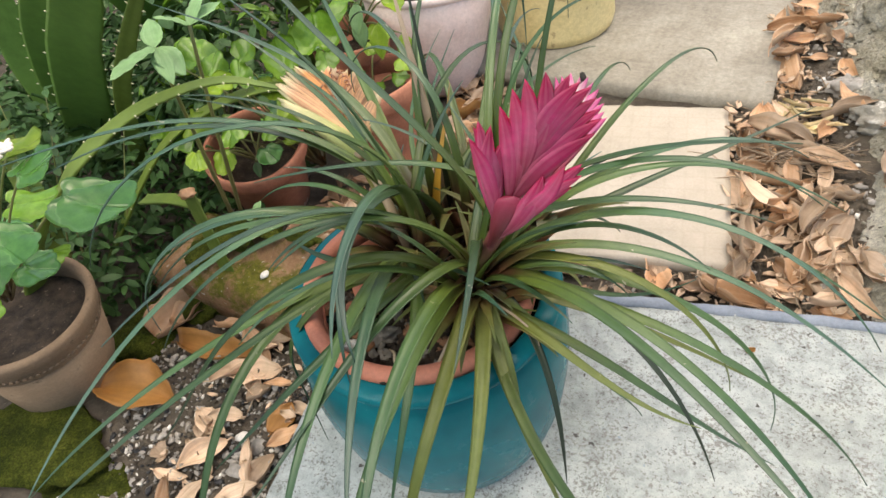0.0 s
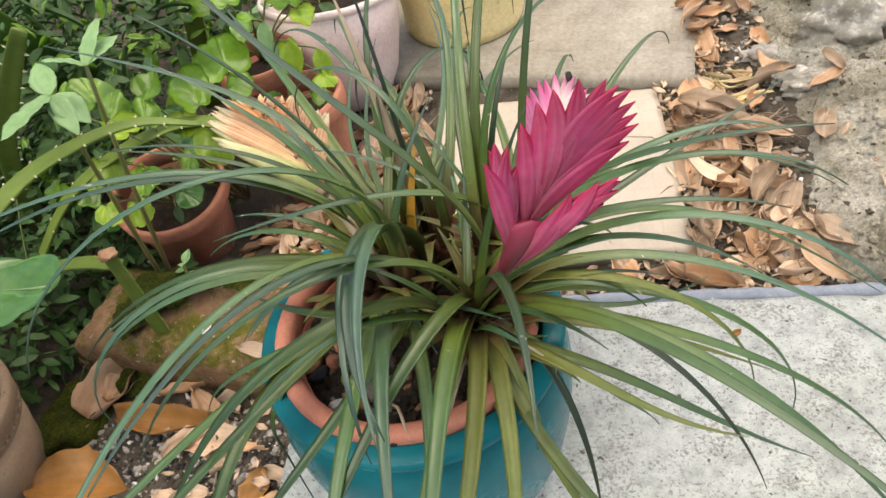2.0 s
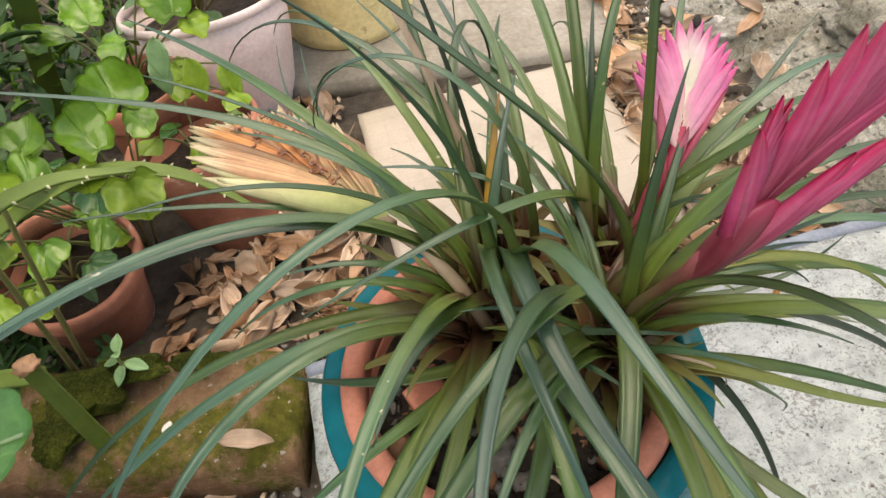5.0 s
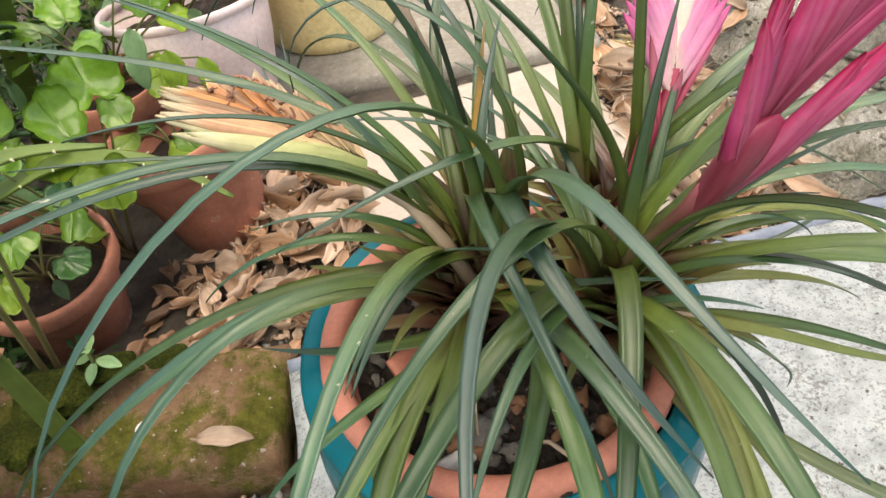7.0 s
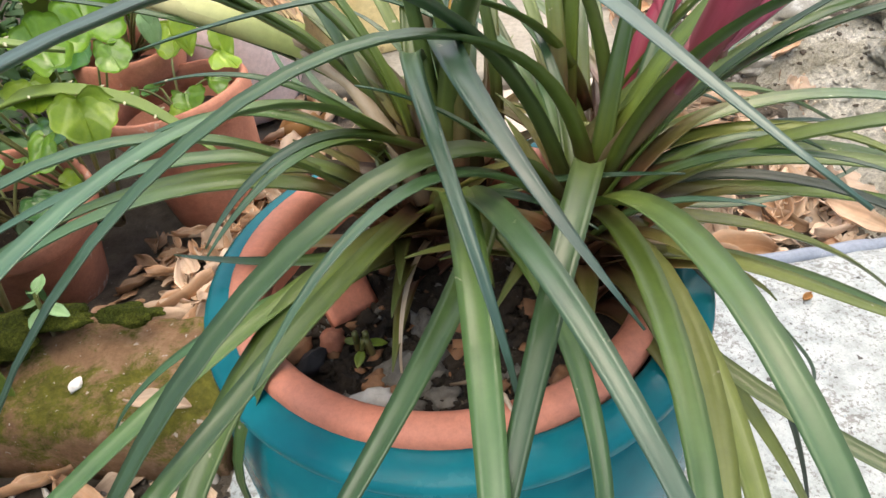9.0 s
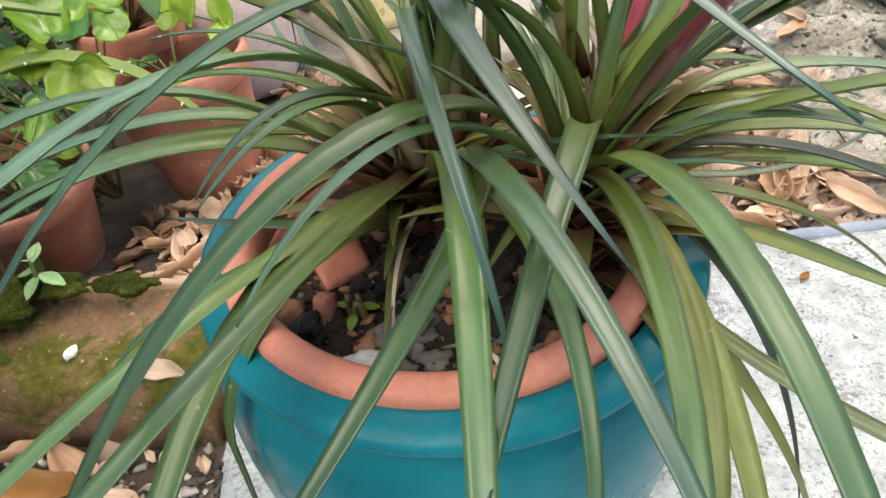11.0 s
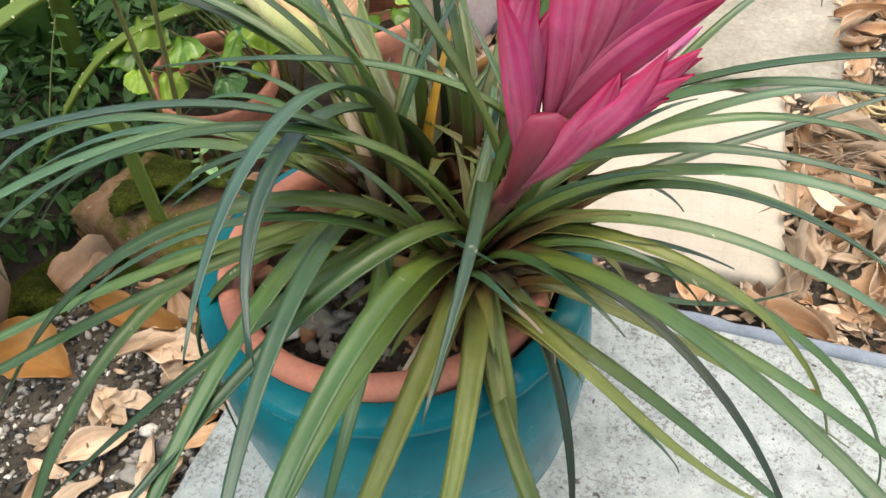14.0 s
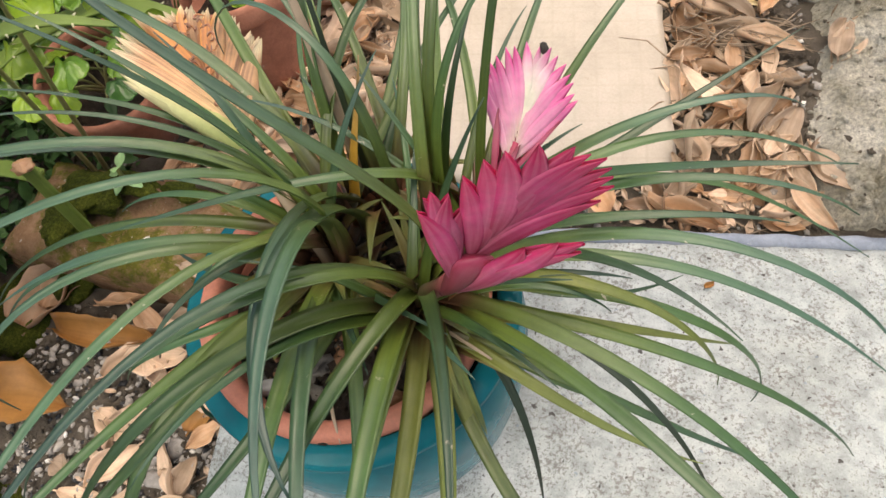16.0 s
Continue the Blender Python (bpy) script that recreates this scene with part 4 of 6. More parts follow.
blade(plant_2, (0.0048, 0.0504, 0.1872), 123.4, -8.3, 0.3682, 16.3, -26.2, -34.5, 0.0050, "blade")
blade(plant_2, (0.0038, 0.0493, 0.1873), 118.3, -9.2, 0.3481, 23.3, -42.3, -30.3, 0.0060, "blade")
blade(plant_2, (-0.0001, 0.0250, 0.1943), 171.2, 89.5, 0.1956, 103.9, -21.5, 29.3, 0.0060, "blade")
blade(plant_3, (0.0569, 0.0243, 0.1787), 334.6, -9.3, 0.1322, 2.4, -45.6, 41.0, 0.0060, "blade")
blade(plant_3, (0.0529, 0.0254, 0.1972), 91.9, 89.6, 0.3531, 139.1, 55.8, 4.2, 0.0064, "blade_blue")
blade(plant_3, (0.0583, 0.0357, 0.1943), 81.5, 89.2, 0.2082, -4.1, 130.2, -50.0, 0.0064, "blade")
blade(plant_3, (0.0711, 0.0344, 0.1926), 21.0, 50.3, 0.2132, 78.1, 14.7, 0.5, 0.0082, "blade_blue")
blade(plant_3, (0.0772, 0.0369, 0.1909), 50.9, 42.7, 0.2563, 39.2, 60.1, 16.6, 0.0060, "blade")
blade(plant_3, (0.0656, 0.0352, 0.1944), 322.1, 75.5, 0.2160, 74.7, 6.0, 41.0, 0.0082, "blade")
blade(plant_3, (0.0794, 0.0265, 0.1938), 78.3, 88.9, 0.2970, 53.0, -1.9, -16.6, 0.0050, "blade")
blade(plant_3, (0.0713, 0.0524, 0.1988), 220.1, 74.9, 0.1987, 128.6, -47.5, -23.1, 0.0082, "blade")
blade(plant_3, (0.0796, 0.0383, 0.2058), 95.4, 17.2, 0.2788, 79.2, -77.9, 22.9, 0.0064, "blade")
blade(plant_3, (0.0739, 0.0375, 0.1930), 75.7, 28.3, 0.2750, 63.2, 13.7, 6.7, 0.0064, "blade")
blade(plant_3, (0.0552, 0.0317, 0.1900), 103.9, 29.6, 0.3054, 40.7, 20.6, -20.1, 0.0064, "blade_blue")
blade(plant_3, (0.0539, 0.0364, 0.1976), 79.7, 89.6, 0.3434, 70.4, 136.2, 6.5, 0.0064, "blade")
blade(plant_3, (0.0593, 0.0386, 0.1914), 95.4, 52.1, 0.2553, 81.3, 41.9, 1.8, 0.0060, "blade")
blade(plant_3, (0.0586, 0.0386, 0.1923), 77.0, 87.9, 0.1335, 45.9, 11.2, -8.9, 0.0060, "blade")
# short inner blades that fill the hearts of the rosettes
rnd = random.Random(11)
for plant, c, count, turn_ in ((plant_1, C1, 12, 60), (plant_2, C2, 6, 60), (plant_2, C4, 2, 60), (plant_3, C3, 6, 80)):
    for i in range(count):
        az = turn_ + rnd.uniform(-120, 120)
        el = rnd.uniform(38, 82)
        blade(plant, (c[0] + rnd.uniform(-0.006, 0.006), c[1] + rnd.uniform(-0.006, 0.006), c[2] + rnd.uniform(-0.008, 0.006)), az, el, rnd.uniform(0.07, 0.15), rnd.uniform(15, 60), rnd.uniform(0, 45), rnd.uniform(-18, 18), rnd.uniform(0.005, 0.0075), rnd.choice(["blade", "blade", "blade_blue"]))

blade(plant_2, C4, 112, 84, 0.2, 25, 10, 5, 0.0035, "blade_dark", label="thin dried black leaf")
blade(plant_2, C4, 125, 80, 0.17, 22, 14, -6, 0.0085, "blade_dry", label="papery dry brown leaf")
blade(plant_1, (0.0453, -0.0209, 0.1793), 262.0, 5.0, 0.0778, 58.1, 11.8, -23.0, 0.0022, "blade_dry", label="shrivelled dry leaf")
blade(plant_1, (0.0578, -0.0212, 0.1877), 320.2, 25.5, 0.0516, 49.4, 71.7, 28.3, 0.0018, "blade_dry", label="shrivelled dry leaf")
blade(plant_2, (-0.0030, 0.0030, 0.1815), 239.5, 9.1, 0.0625, 66.3, 22.0, 23.1, 0.0020, "blade_dry", label="shrivelled dry leaf")


# brown sheaths at the foot of each rosette, from the soil up
rnd = random.Random(31)
for plant, c, count in ((plant_1, C1, 22), (plant_2, C2, 20), (plant_2, C4, 12), (plant_3, C3, 15)):
    for i in range(count):
        az = i * 137.5 + rnd.uniform(-15, 15)
        low = 0.148 + 0.035 * i / count
        blade(plant, (c[0] + rnd.uniform(-0.004, 0.004), c[1] + rnd.uniform(-0.004, 0.004), low), az, rnd.uniform(45, 75) + 12 * i / count, rnd.uniform(0.05, 0.085), rnd.uniform(35, 80), rnd.uniform(0, 40), rnd.uniform(-15, 15), rnd.uniform(0.0095, 0.013), "leaf_base")


def unit(v):
    v = np.asarray(v, dtype=float)
    return v / np.linalg.norm(v)


def bract_data(start, tip, out, normal, bulge, inner, depth, lift, keel=0.45):
    """One boat-shaped bract folded about its keel, which bows outwards from start to tip; both wings reach inwards."""
    chord = tip - start
    k1, i1 = start + chord * keel + out * bulge, start + chord * 0.62 - out * inner

    def f(u, v):
        w = abs(2 * u - 1)
        a, b_, c = (1 - v) ** 2, 2 * v * (1 - v), v * v
        edge, inside = start * a + k1 * b_ + tip * c, start * a + i1 * b_ + tip * c
        z = (depth * (1 - 0.85 * v ** 1.5) + lift * (1 - v)) * min(1, w / 0.2) ** 0.6 * (1 if u < 0.5 else -1)
        return edge * (1 - w) + inside * w + normal * z

    return sheet_data(10, 14, f, 0.0005)


def spike(parent, foot, top, face, spread, drop, counts, depth, look_, label, bulge=0.004, inner=0.009, name="flower_spike", stem_look="spike_stem", worn=0.0, seed=1, rise=0.42):
    """A flat fan of keeled bracts that overlap from the foot upwards, leaving only their points free along the rim."""
    foot, top = np.asarray(foot, dtype=float), np.asarray(top, dtype=float)
    axis, reach = unit(top - foot), np.linalg.norm(top - foot)
    normal = unit(np.asarray(face) - axis * np.dot(face, axis))
    side = np.cross(axis, normal)
    if side[0] < 0:
        side = -side
    rnd = random.Random(seed)
    td = tube_data([foot - axis * 0.004, foot + axis * reach * 0.25, foot + axis * reach * 0.5], [0.0032, 0.002, 0.0008], 8)
    stem = part(name, mesh(name, td[0], td[1], M[stem_look], td[2]), parent, label)
    most = max(counts)
    for s, wide, n_ in ((-1, spread[0], counts[0]), (1, spread[1], counts[1])):
        for i in range(n_):
            q = (i + (0.0 if s < 0 else 0.3)) / n_
            ang = radians(wide * (1 - q) ** 0.85 + rnd.uniform(-0.5, 0.5) * (1 + worn))
            r = reach - drop * (1 - q) ** 1.8 + rnd.uniform(-0.0012, 0.001) * (1 + worn)
            tip = foot + axis * (r * math.cos(ang)) + side * (s * r * math.sin(ang)) + normal * (rnd.uniform(-0.0008, 0.0008) + 0.0045 * worn * rnd.random() ** 2)
            start = foot + axis * (reach * rise * q)
            d = unit(tip - start)
            out = unit(side * s - d * np.dot(side * s, d))
            v, f, u = bract_data(start, tip, out, normal, bulge * (1 - 0.4 * q) * rnd.uniform(0.9, 1.1), inner * rnd.uniform(0.9, 1.1), depth * (1 - 0.4 * q), 0.00012 * most * (1 - q))
            part("bract", mesh("bract", v, f, M[look_(s, q, rnd)], u), stem)
    for s in (-1, 1):
        v, f, u = bract_data(foot + axis * reach * rise, top, side * s, normal, inner * 0.4, inner * 0.5, depth * 0.5, 0.0002)
        part("bract", mesh("bract", v, f, M[look_(s, 1.0, rnd)], u), stem)
    return stem


# crimson spike: a broad fan between two smaller branches, all from one reddish stalk
FL_O, FL_N = np.array((0.0776, -0.034, 0.275)), np.array((-0.0965, -0.9895, -0.1076))
FL_UP, FL_SIDE = np.array((0.3121, -0.1328, 0.9407)), np.array((0.9451, -0.0572, -0.3216))


def on_flower(across, up, out=0.0):
    return FL_O + FL_SIDE * across + FL_UP * up + FL_N * out


pts = [(0.052, -0.015, 0.2), (0.058, -0.02, 0.222), (0.065, -0.0265, 0.239), tuple(on_flower(0.0008, -0.024)), tuple(on_flower(0.003, -0.006))]
td = tube_data(pts, [0.004, 0.0042, 0.0043, 0.0045, 0.005], 12)
part("flower_stalk", mesh("flower_stalk", td[0], td[1], M["crimson_stalk"], td[2]), plant_1, "reddish flower stalk")
fan = spike(plant_1, on_flower(0.0025, 0.01, -0.0025), on_flower(0.0085, 0.1085, -0.002), FL_N + 0.12 * FL_SIDE, (18.5, 18), 0.026, (4, 6), 0.0026, lambda s, q, r: "crimson", "crimson fan-shaped flower spike", 0.0035, 0.0165, seed=3)
spike(plant_1, on_flower(0.003, -0.008, 0.0035), on_flower(-0.0235, 0.069, 0.0025), FL_N + 0.5 * FL_SIDE, (6, 9), 0.02, (3, 2), 0.0036, lambda s, q, r: "crimson", "smaller crimson side spike", 0.0035, 0.015, seed=4, rise=0.3)
spike(plant_1, on_flower(0.0042, -0.009, 0.003), on_flower(0.0278, 0.0695, 0.0068), FL_N, (8, 5.5), 0.02, (2, 3), 0.0036, lambda s, q, r: "crimson", "smaller crimson side spike", 0.0035, 0.015, seed=5, rise=0.3)


# smooth flattened body where the three spikes join
def body_at(u, v):
    up, a = -0.026 + 0.052 * v, 2 * math.pi * u
    wide = (0.0026 + 0.0085 * v ** 1.4) * (1 - v ** 8) ** 0.5
    return on_flower(0.0008 + 0.003 * v + wide * math.cos(a), up, 0.003 * v - 0.25 * wide * math.cos(a) + (0.0032 + 0.005 * math.sin(min(1, 0.1 + v) * math.pi / 1.6)) * math.sin(a) * (1 - v ** 3) ** 0.7)


v, f, u = sheet_data(18, 12, body_at, 0.0006)
part("bract", mesh("bract", v, f, M["crimson_low"], u), fan)

# fresh pink spike
pts = [(0.0716, 0.0290, 0.1933), (0.0776, 0.0260, 0.2161), (0.0835, 0.0280, 0.2374), (0.0968, 0.0350, 0.2543), (0.0998, 0.0400, 0.264)]
td = tube_data(pts, [0.0035, 0.0038, 0.0045, 0.0045, 0.003], 10)
part("flower_stalk", mesh("flower_stalk", td[0], td[1], M["spike_stem"], td[2]), plant_3, "reddish flower stalk")
RO, RN = np.array((0.0966, 0.0346, 0.2535)), np.array((-0.2016, -0.8285, 0.5224))
RU, RS = np.array((0.1997, 0.4874, 0.85)), np.array((0.9589, -0.2757, -0.0672))
rose = spike(plant_3, RO, RO + RU * 0.0575 + RS * 0.001, RN, (33, 31), 0.0155, (7, 7), 0.0026, lambda s, q, r: "rose_heart" if q > 0.75 else "rose", "fresh pink and cream flower spike", 0.0052, 0.008, seed=6)
# reddish sheaths at its foot, one standing off
for tip_, w in ((RO + RS * -0.011 + RU * 0.026 + RN * 0.003, 0.004), (RO + RS * 0.019 + RU * 0.029 + RN * 0.002, 0.0022), (RO + RS * 0.003 + RU * 0.012 + RN * 0.004, 0.004)):
    st = RO - RU * 0.016 - RS * 0.005
    d = unit(tip_ - st)
    v, f, u = bract_data(st, tip_, unit(np.cross(RN, d)), RN, w, w, 0.0032, 0.001)
    part("bract", mesh("bract", v, f, M["rose_sheath"], u), rose)
td = moved(lump_data((0.0018, 0.0018, 0.0034), 3, 0.5), Matrix.Translation(RO + RU * 0.0565 + RS * 0.003 + RN * 0.001))
part("bud", mesh("bud", td[0], td[1], M["bud"]), plant_3, "small dried dark bud")

# withered spike
td = tube_data([(-0.0045, 0.0109, 0.1916), (-0.0146, 0.0203, 0.2174), (-0.0258, 0.0307, 0.2351), (-0.0402, 0.0435, 0.243), (-0.0594, 0.0664, 0.2475)], [0.004, 0.0035, 0.003, 0.003, 0.0025], 8)
part("flower_stalk", mesh("flower_stalk", td[0], td[1], M["blade_dry"], td[2]), plant_2, "dry brown flower stalk")
withered = spike(plant_2, (-0.0402, 0.0425, 0.2475), (-0.114, 0.1495, 0.2455), (0.262, 0.212, 0.942), (31, 27), 0.05, (24, 22), 0.0035,
                 lambda s, q, r: "faded_green" if s < 0 and q < 0.24 else "faded_heart" if q > 0.55 and r.random() < 0.6 else "faded", "withered cream and orange flower spike", 0.006, 0.012, stem_look="blade_dry", worn=2.0, seed=8, rise=0.55)
# shrivelled brown petals curling along the ridge
rnd = random.Random(77)
for i in range(30):
    q = rnd.uniform(0.05, 0.95)
    c = np.array((-0.0585, 0.0692, 0.2525)) * (1 - q) + np.array((-0.1035, 0.1362, 0.2515)) * q + np.array((rnd.uniform(-0.009, 0.014), rnd.uniform(-0.006, 0.009), 0))
    a0, turn_, r0 = rnd.uniform(0, 6), rnd.uniform(3.0, 6.5), rnd.uniform(0.0016, 0.0036)
    ring = [c + np.array((r0 * (1 - 0.1 * k) * math.cos(a0 + turn_ * k / 7), r0 * math.sin(a0 + turn_ * k / 7), 0.0006 * k + rnd.uniform(-0.0006, 0.0008))) for k in range(8)]
    td = tube_data(ring, [0.0003 + 0.0005 * math.sin(math.pi * k / 7) for k in range(8)], 5)
    part("petal", mesh("petal", td[0], td[1], M["petal_dry"], td[2]), withered, "shrivelled brown petal" if i == 0 else "")


# ---- fallen leaves ----
def leaf_sheet(length, width, cup, arch, twist, look_, seed, stalk=True):
    rnd = random.Random(seed)
    ph, k1, k2 = rnd.uniform(0, 6), rnd.uniform(0.2, 0.5), rnd.uniform(-0.3, 0.3)

    roll, crease, bite = rnd.uniform(-0.4, 1.0), rnd.uniform(0.02, 0.1), rnd.uniform(0.03, 0.16)

    def f(u, v):
        k = 2 * u - 1
        x = (v - 0.5) * length
        hw = width / 2 * math.sin(math.pi * min(1, 0.03 + 0.97 * v) ** 0.85) ** 0.8 * (1 + 0.06 * math.sin(9 * v + ph) + bite * max(0, math.sin(17 * v + 3 * ph)) ** 4 * (1 if k > 0 else -0.6)) + 0.0003
        y = k * hw
        z = cup * width * k * k * (hw * 2 / width) + arch * length * (2 * v - 1) ** 2 + 0.03 * width * math.sin(7 * v + 5 * u + ph)
        z += roll * width * max(0, k * (1 if k2 > 0 else -1)) ** 3 * 0.45 + crease * width * math.sin(14 * v + 2 * abs(k) + ph) * abs(k) + 0.1 * width * abs(k)
        y -= abs(roll) * 0.25 * hw * k * abs(k) ** 3
        a = twist * (v - 0.5)
        return (x, y * math.cos(a) - z * math.sin(a) + k2 * length * (v - 0.5) ** 2, y * math.sin(a) + z * math.cos(a))

    v, fc, uv = sheet_data(10, 16, f, 0.0007)
    pieces = [(v, fc, uv)]
    a, b_, c = np.array(f(0.5, 0.0)), np.array(f(0.5, 0.45)), np.array(f(0.5, 0.97))
    if stalk:
        ridge = [np.array(f(0.5, k)) + np.array((0, 0, -0.0005)) for k in (0.03, 0.25, 0.5, 0.75, 0.97)]
        s0 = ridge[0] + np.array((-0.14 * length, 0.02 * length * k2, 0.002))
        pieces.append(tube_data([s0, *ridge], [0.0008, 0.0009, 0.0008, 0.0007, 0.0005, 0.0002], 5))
    return joined("fallen_leaf", pieces, M[look_])


LABELS = {"litter": "dry curled brown fallen leaf lying on soil", "litter_pale": "pale dry fallen leaf lying on the ground", "litter_orange": "large orange-brown fallen leaf on dark soil"}


def surface(x, y):
    if x > -0.134 and y < 0.15:
        return 0.0
    if abs(x - 0.0975) < 0.139 and abs(y - 0.3535) < 0.137:
        return -0.024
    return ground_height(x, y)


leaf_seed = [100]


def fallen(x, y, turn, length=0.07, width=0.03, cup=0.15, arch=0.03, look_="litter", rx=0, ry=0, lift=0.004, twist=0.3):
    leaf_seed[0] += 1
    ob = tagged(new("fallen_leaf", leaf_sheet(length, width, cup, arch, twist, look_, leaf_seed[0])), LABELS[look_], "fallen leaf", "fallen leaves")
    ob.matrix_basis = pose(x, y, surface(x, y) + lift, rx, ry, turn)
    return ob


fallen(0.259, 0.399, -62, 0.076, 0.034, 0.11, 0.04, "litter", -4, 2)
fallen(0.253, 0.340, -94, 0.085, 0.028, 0.21, 0.00, "litter_pale", -14, 5)
fallen(0.296, 0.429, -80, 0.066, 0.031, 0.11, 0.02, "litter_pale", 14, -0)
fallen(0.279, 0.286, 50, 0.113, 0.020, 0.26, 0.03, "litter", 4, -6)
fallen(0.303, 0.289, -55, 0.052, 0.024, 0.21, 0.06, "litter_pale", 1, 4)
fallen(0.343, 0.343, -11, 0.041, 0.026, 0.22, 0.00, "litter_pale", 7, 1)
fallen(0.323, 0.295, 43, 0.048, 0.031, 0.13, 0.00, "litter", 10, -0)
fallen(0.314, 0.291, 92, 0.054, 0.022, 0.23, 0.06, "litter", 6, 7)
fallen(0.282, 0.202, -13, 0.038, 0.025, 0.15, 0.06, "litter_pale", -2, 7)
fallen(0.373, 0.244, -63, 0.058, 0.027, 0.27, 0.01, "litter_pale", -10, -5)
fallen(0.410, 0.382, 63, 0.063, 0.031, 0.29, 0.03, "litter_pale", 4, -3)
fallen(0.426, 0.435, 39, 0.060, 0.020, 0.18, 0.03, "litter", -4, 1)
fallen(0.299, 0.220, -62, 0.036, 0.023, 0.20, 0.06, "litter", 5, 7)
fallen(0.330, 0.177, -16, 0.029, 0.013, 0.26, 0.07, "litter", 5, -5)
fallen(0.250, 0.222, -26, 0.028, 0.016, 0.27, 0.07, "litter", 11, 1)
fallen(0.292, 0.347, -75, 0.048, 0.018, 0.23, 0.01, "litter_pale", 9, 1)
fallen(0.305, 0.589, -84, 0.127, 0.039, 0.12, 0.00, "litter", 10, 8)
fallen(0.338, 0.715, -67, 0.082, 0.033, 0.07, 0.06, "litter", -3, -6)
fallen(0.247, 0.333, -83, 0.087, 0.039, 0.12, 0.05, "litter_pale", 10, -7)
fallen(0.273, 0.390, -86, 0.058, 0.029, 0.20, 0.00, "litter", 6, -3)
fallen(0.297, 0.335, 51, 0.091, 0.024, 0.27, 0.07, "litter", 0, 8)
fallen(0.321, 0.282, 51, 0.053, 0.027, 0.13, 0.01, "litter", 3, -7)
fallen(0.324, 0.218, -51, 0.036, 0.033, 0.10, 0.03, "litter_pale", 3, -6)
fallen(0.367, 0.238, -74, 0.047, 0.037, 0.06, 0.06, "litter_pale", -5, 7)
fallen(0.206, 0.191, 0, 0.036, 0.017, 0.27, 0.03, "litter", -1, 0)
fallen(0.249, 0.184, -17, 0.054, 0.019, 0.21, 0.04, "litter", 2, 2)
fallen(0.290, 0.194, -24, 0.022, 0.014, 0.29, 0.04, "litter_pale", -2, 4)
fallen(0.322, 0.180, -0, 0.027, 0.017, 0.11, 0.02, "litter", 13, 0)
fallen(0.348, 0.341, -2, 0.042, 0.024, 0.19, 0.00, "litter_pale", -2, 1)
fallen(0.294, 0.217, -54, 0.057, 0.022, 0.06, 0.04, "litter", 4, -7)
fallen(-0.349, -0.013, -1, 0.104, 0.056, 0.21, 0.03, "litter_orange", 5, -2)
fallen(-0.289, 0.042, -4, 0.114, 0.032, 0.23, 0.05, "litter_orange", -13, -7)
fallen(-0.352, 0.083, 71, 0.072, 0.049, 0.22, 0.07, "litter", -7, -1)
fallen(-0.377, 0.115, -6, 0.085, 0.025, 0.20, 0.02, "litter", -4, -3)
fallen(-0.226, 0.025, 14, 0.060, 0.034, 0.14, 0.04, "litter_pale", -6, -2)
fallen(-0.214, 0.005, 52, 0.028, 0.021, 0.24, 0.00, "litter_pale", 2, 4)
fallen(-0.174, -0.019, 77, 0.036, 0.026, 0.13, 0.02, "litter_orange", 9, -4)
fallen(-0.252, -0.034, -26, 0.050, 0.025, 0.10, 0.03, "litter_pale", 6, -6)
fallen(-0.249, -0.050, 99, 0.038, 0.011, 0.13, 0.02, "litter_pale", 9, -1)
fallen(-0.171, -0.073, 83, 0.035, 0.026, 0.26, 0.01, "litter_pale", -5, 2)
fallen(-0.167, 0.102, 30, 0.038, 0.027, 0.27, 0.03, "litter", -8, -6)
fallen(-0.345, 0.132, 62, 0.034, 0.028, 0.18, 0.01, "litter", 9, 5)
fallen(-0.219, 0.293, -73, 0.066, 0.029, 0.10, 0.02, "litter", 9, 2)
fallen(-0.184, 0.292, -37, 0.051, 0.038, 0.25, 0.02, "litter_pale", -10, -3)
fallen(-0.265, 0.241, 21, 0.043, 0.028, 0.25, 0.02, "litter", -4, -1)
fallen(-0.210, 0.235, 16, 0.033, 0.018, 0.15, 0.03, "litter", 12, -6)
fallen(-0.129, 0.378, -35, 0.077, 0.017, 0.05, 0.07, "litter_pale", 11, 8)
fallen(-0.105, 0.309, -30, 0.100, 0.016, 0.16, 0.07, "litter_pale", 12, -4)
fallen(0.276, 0.457, -94, 0.089, 0.040, 0.24, 0.06, "litter", 5, 0)
fallen(-0.087, 0.493, -49, 0.173, 0.030, 0.12, 0.02, "litter_pale", -8, -7)
fallen(-0.217, 0.285, -57, 0.068, 0.021, 0.20, 0.02, "litter_pale", 9, -7)
fallen(-0.113, 0.487, 58, 0.076, 0.046, 0.28, 0.05, "litter_orange", 12, 6)
fallen(-0.172, 0.277, 61, 0.050, 0.025, 0.27, 0.04, "litter_pale", -14, 4)
fallen(-0.256, 0.282, 32, 0.035, 0.020, 0.09, 0.02, "litter", 5, 0)
fallen(0.345, 0.250, -80, 0.058, 0.021, 0.15, 0.07, "litter_pale", 3, -3)
fallen(0.371, 0.235, -70, 0.059, 0.033, 0.11, 0.06, "litter_pale", -1, 5)
fallen(0.431, 0.453, 50, 0.071, 0.027, 0.14, 0.01, "litter", 1, 5)
fallen(0.310, 0.588, -83, 0.096, 0.039, 0.09, 0.06, "litter", 12, 5)
fallen(0.345, 0.708, -74, 0.056, 0.027, 0.26, 0.00, "litter", 4, 6)
fallen(0.262, 0.391, -81, 0.098, 0.041, 0.06, 0.02, "litter", -6, 0)
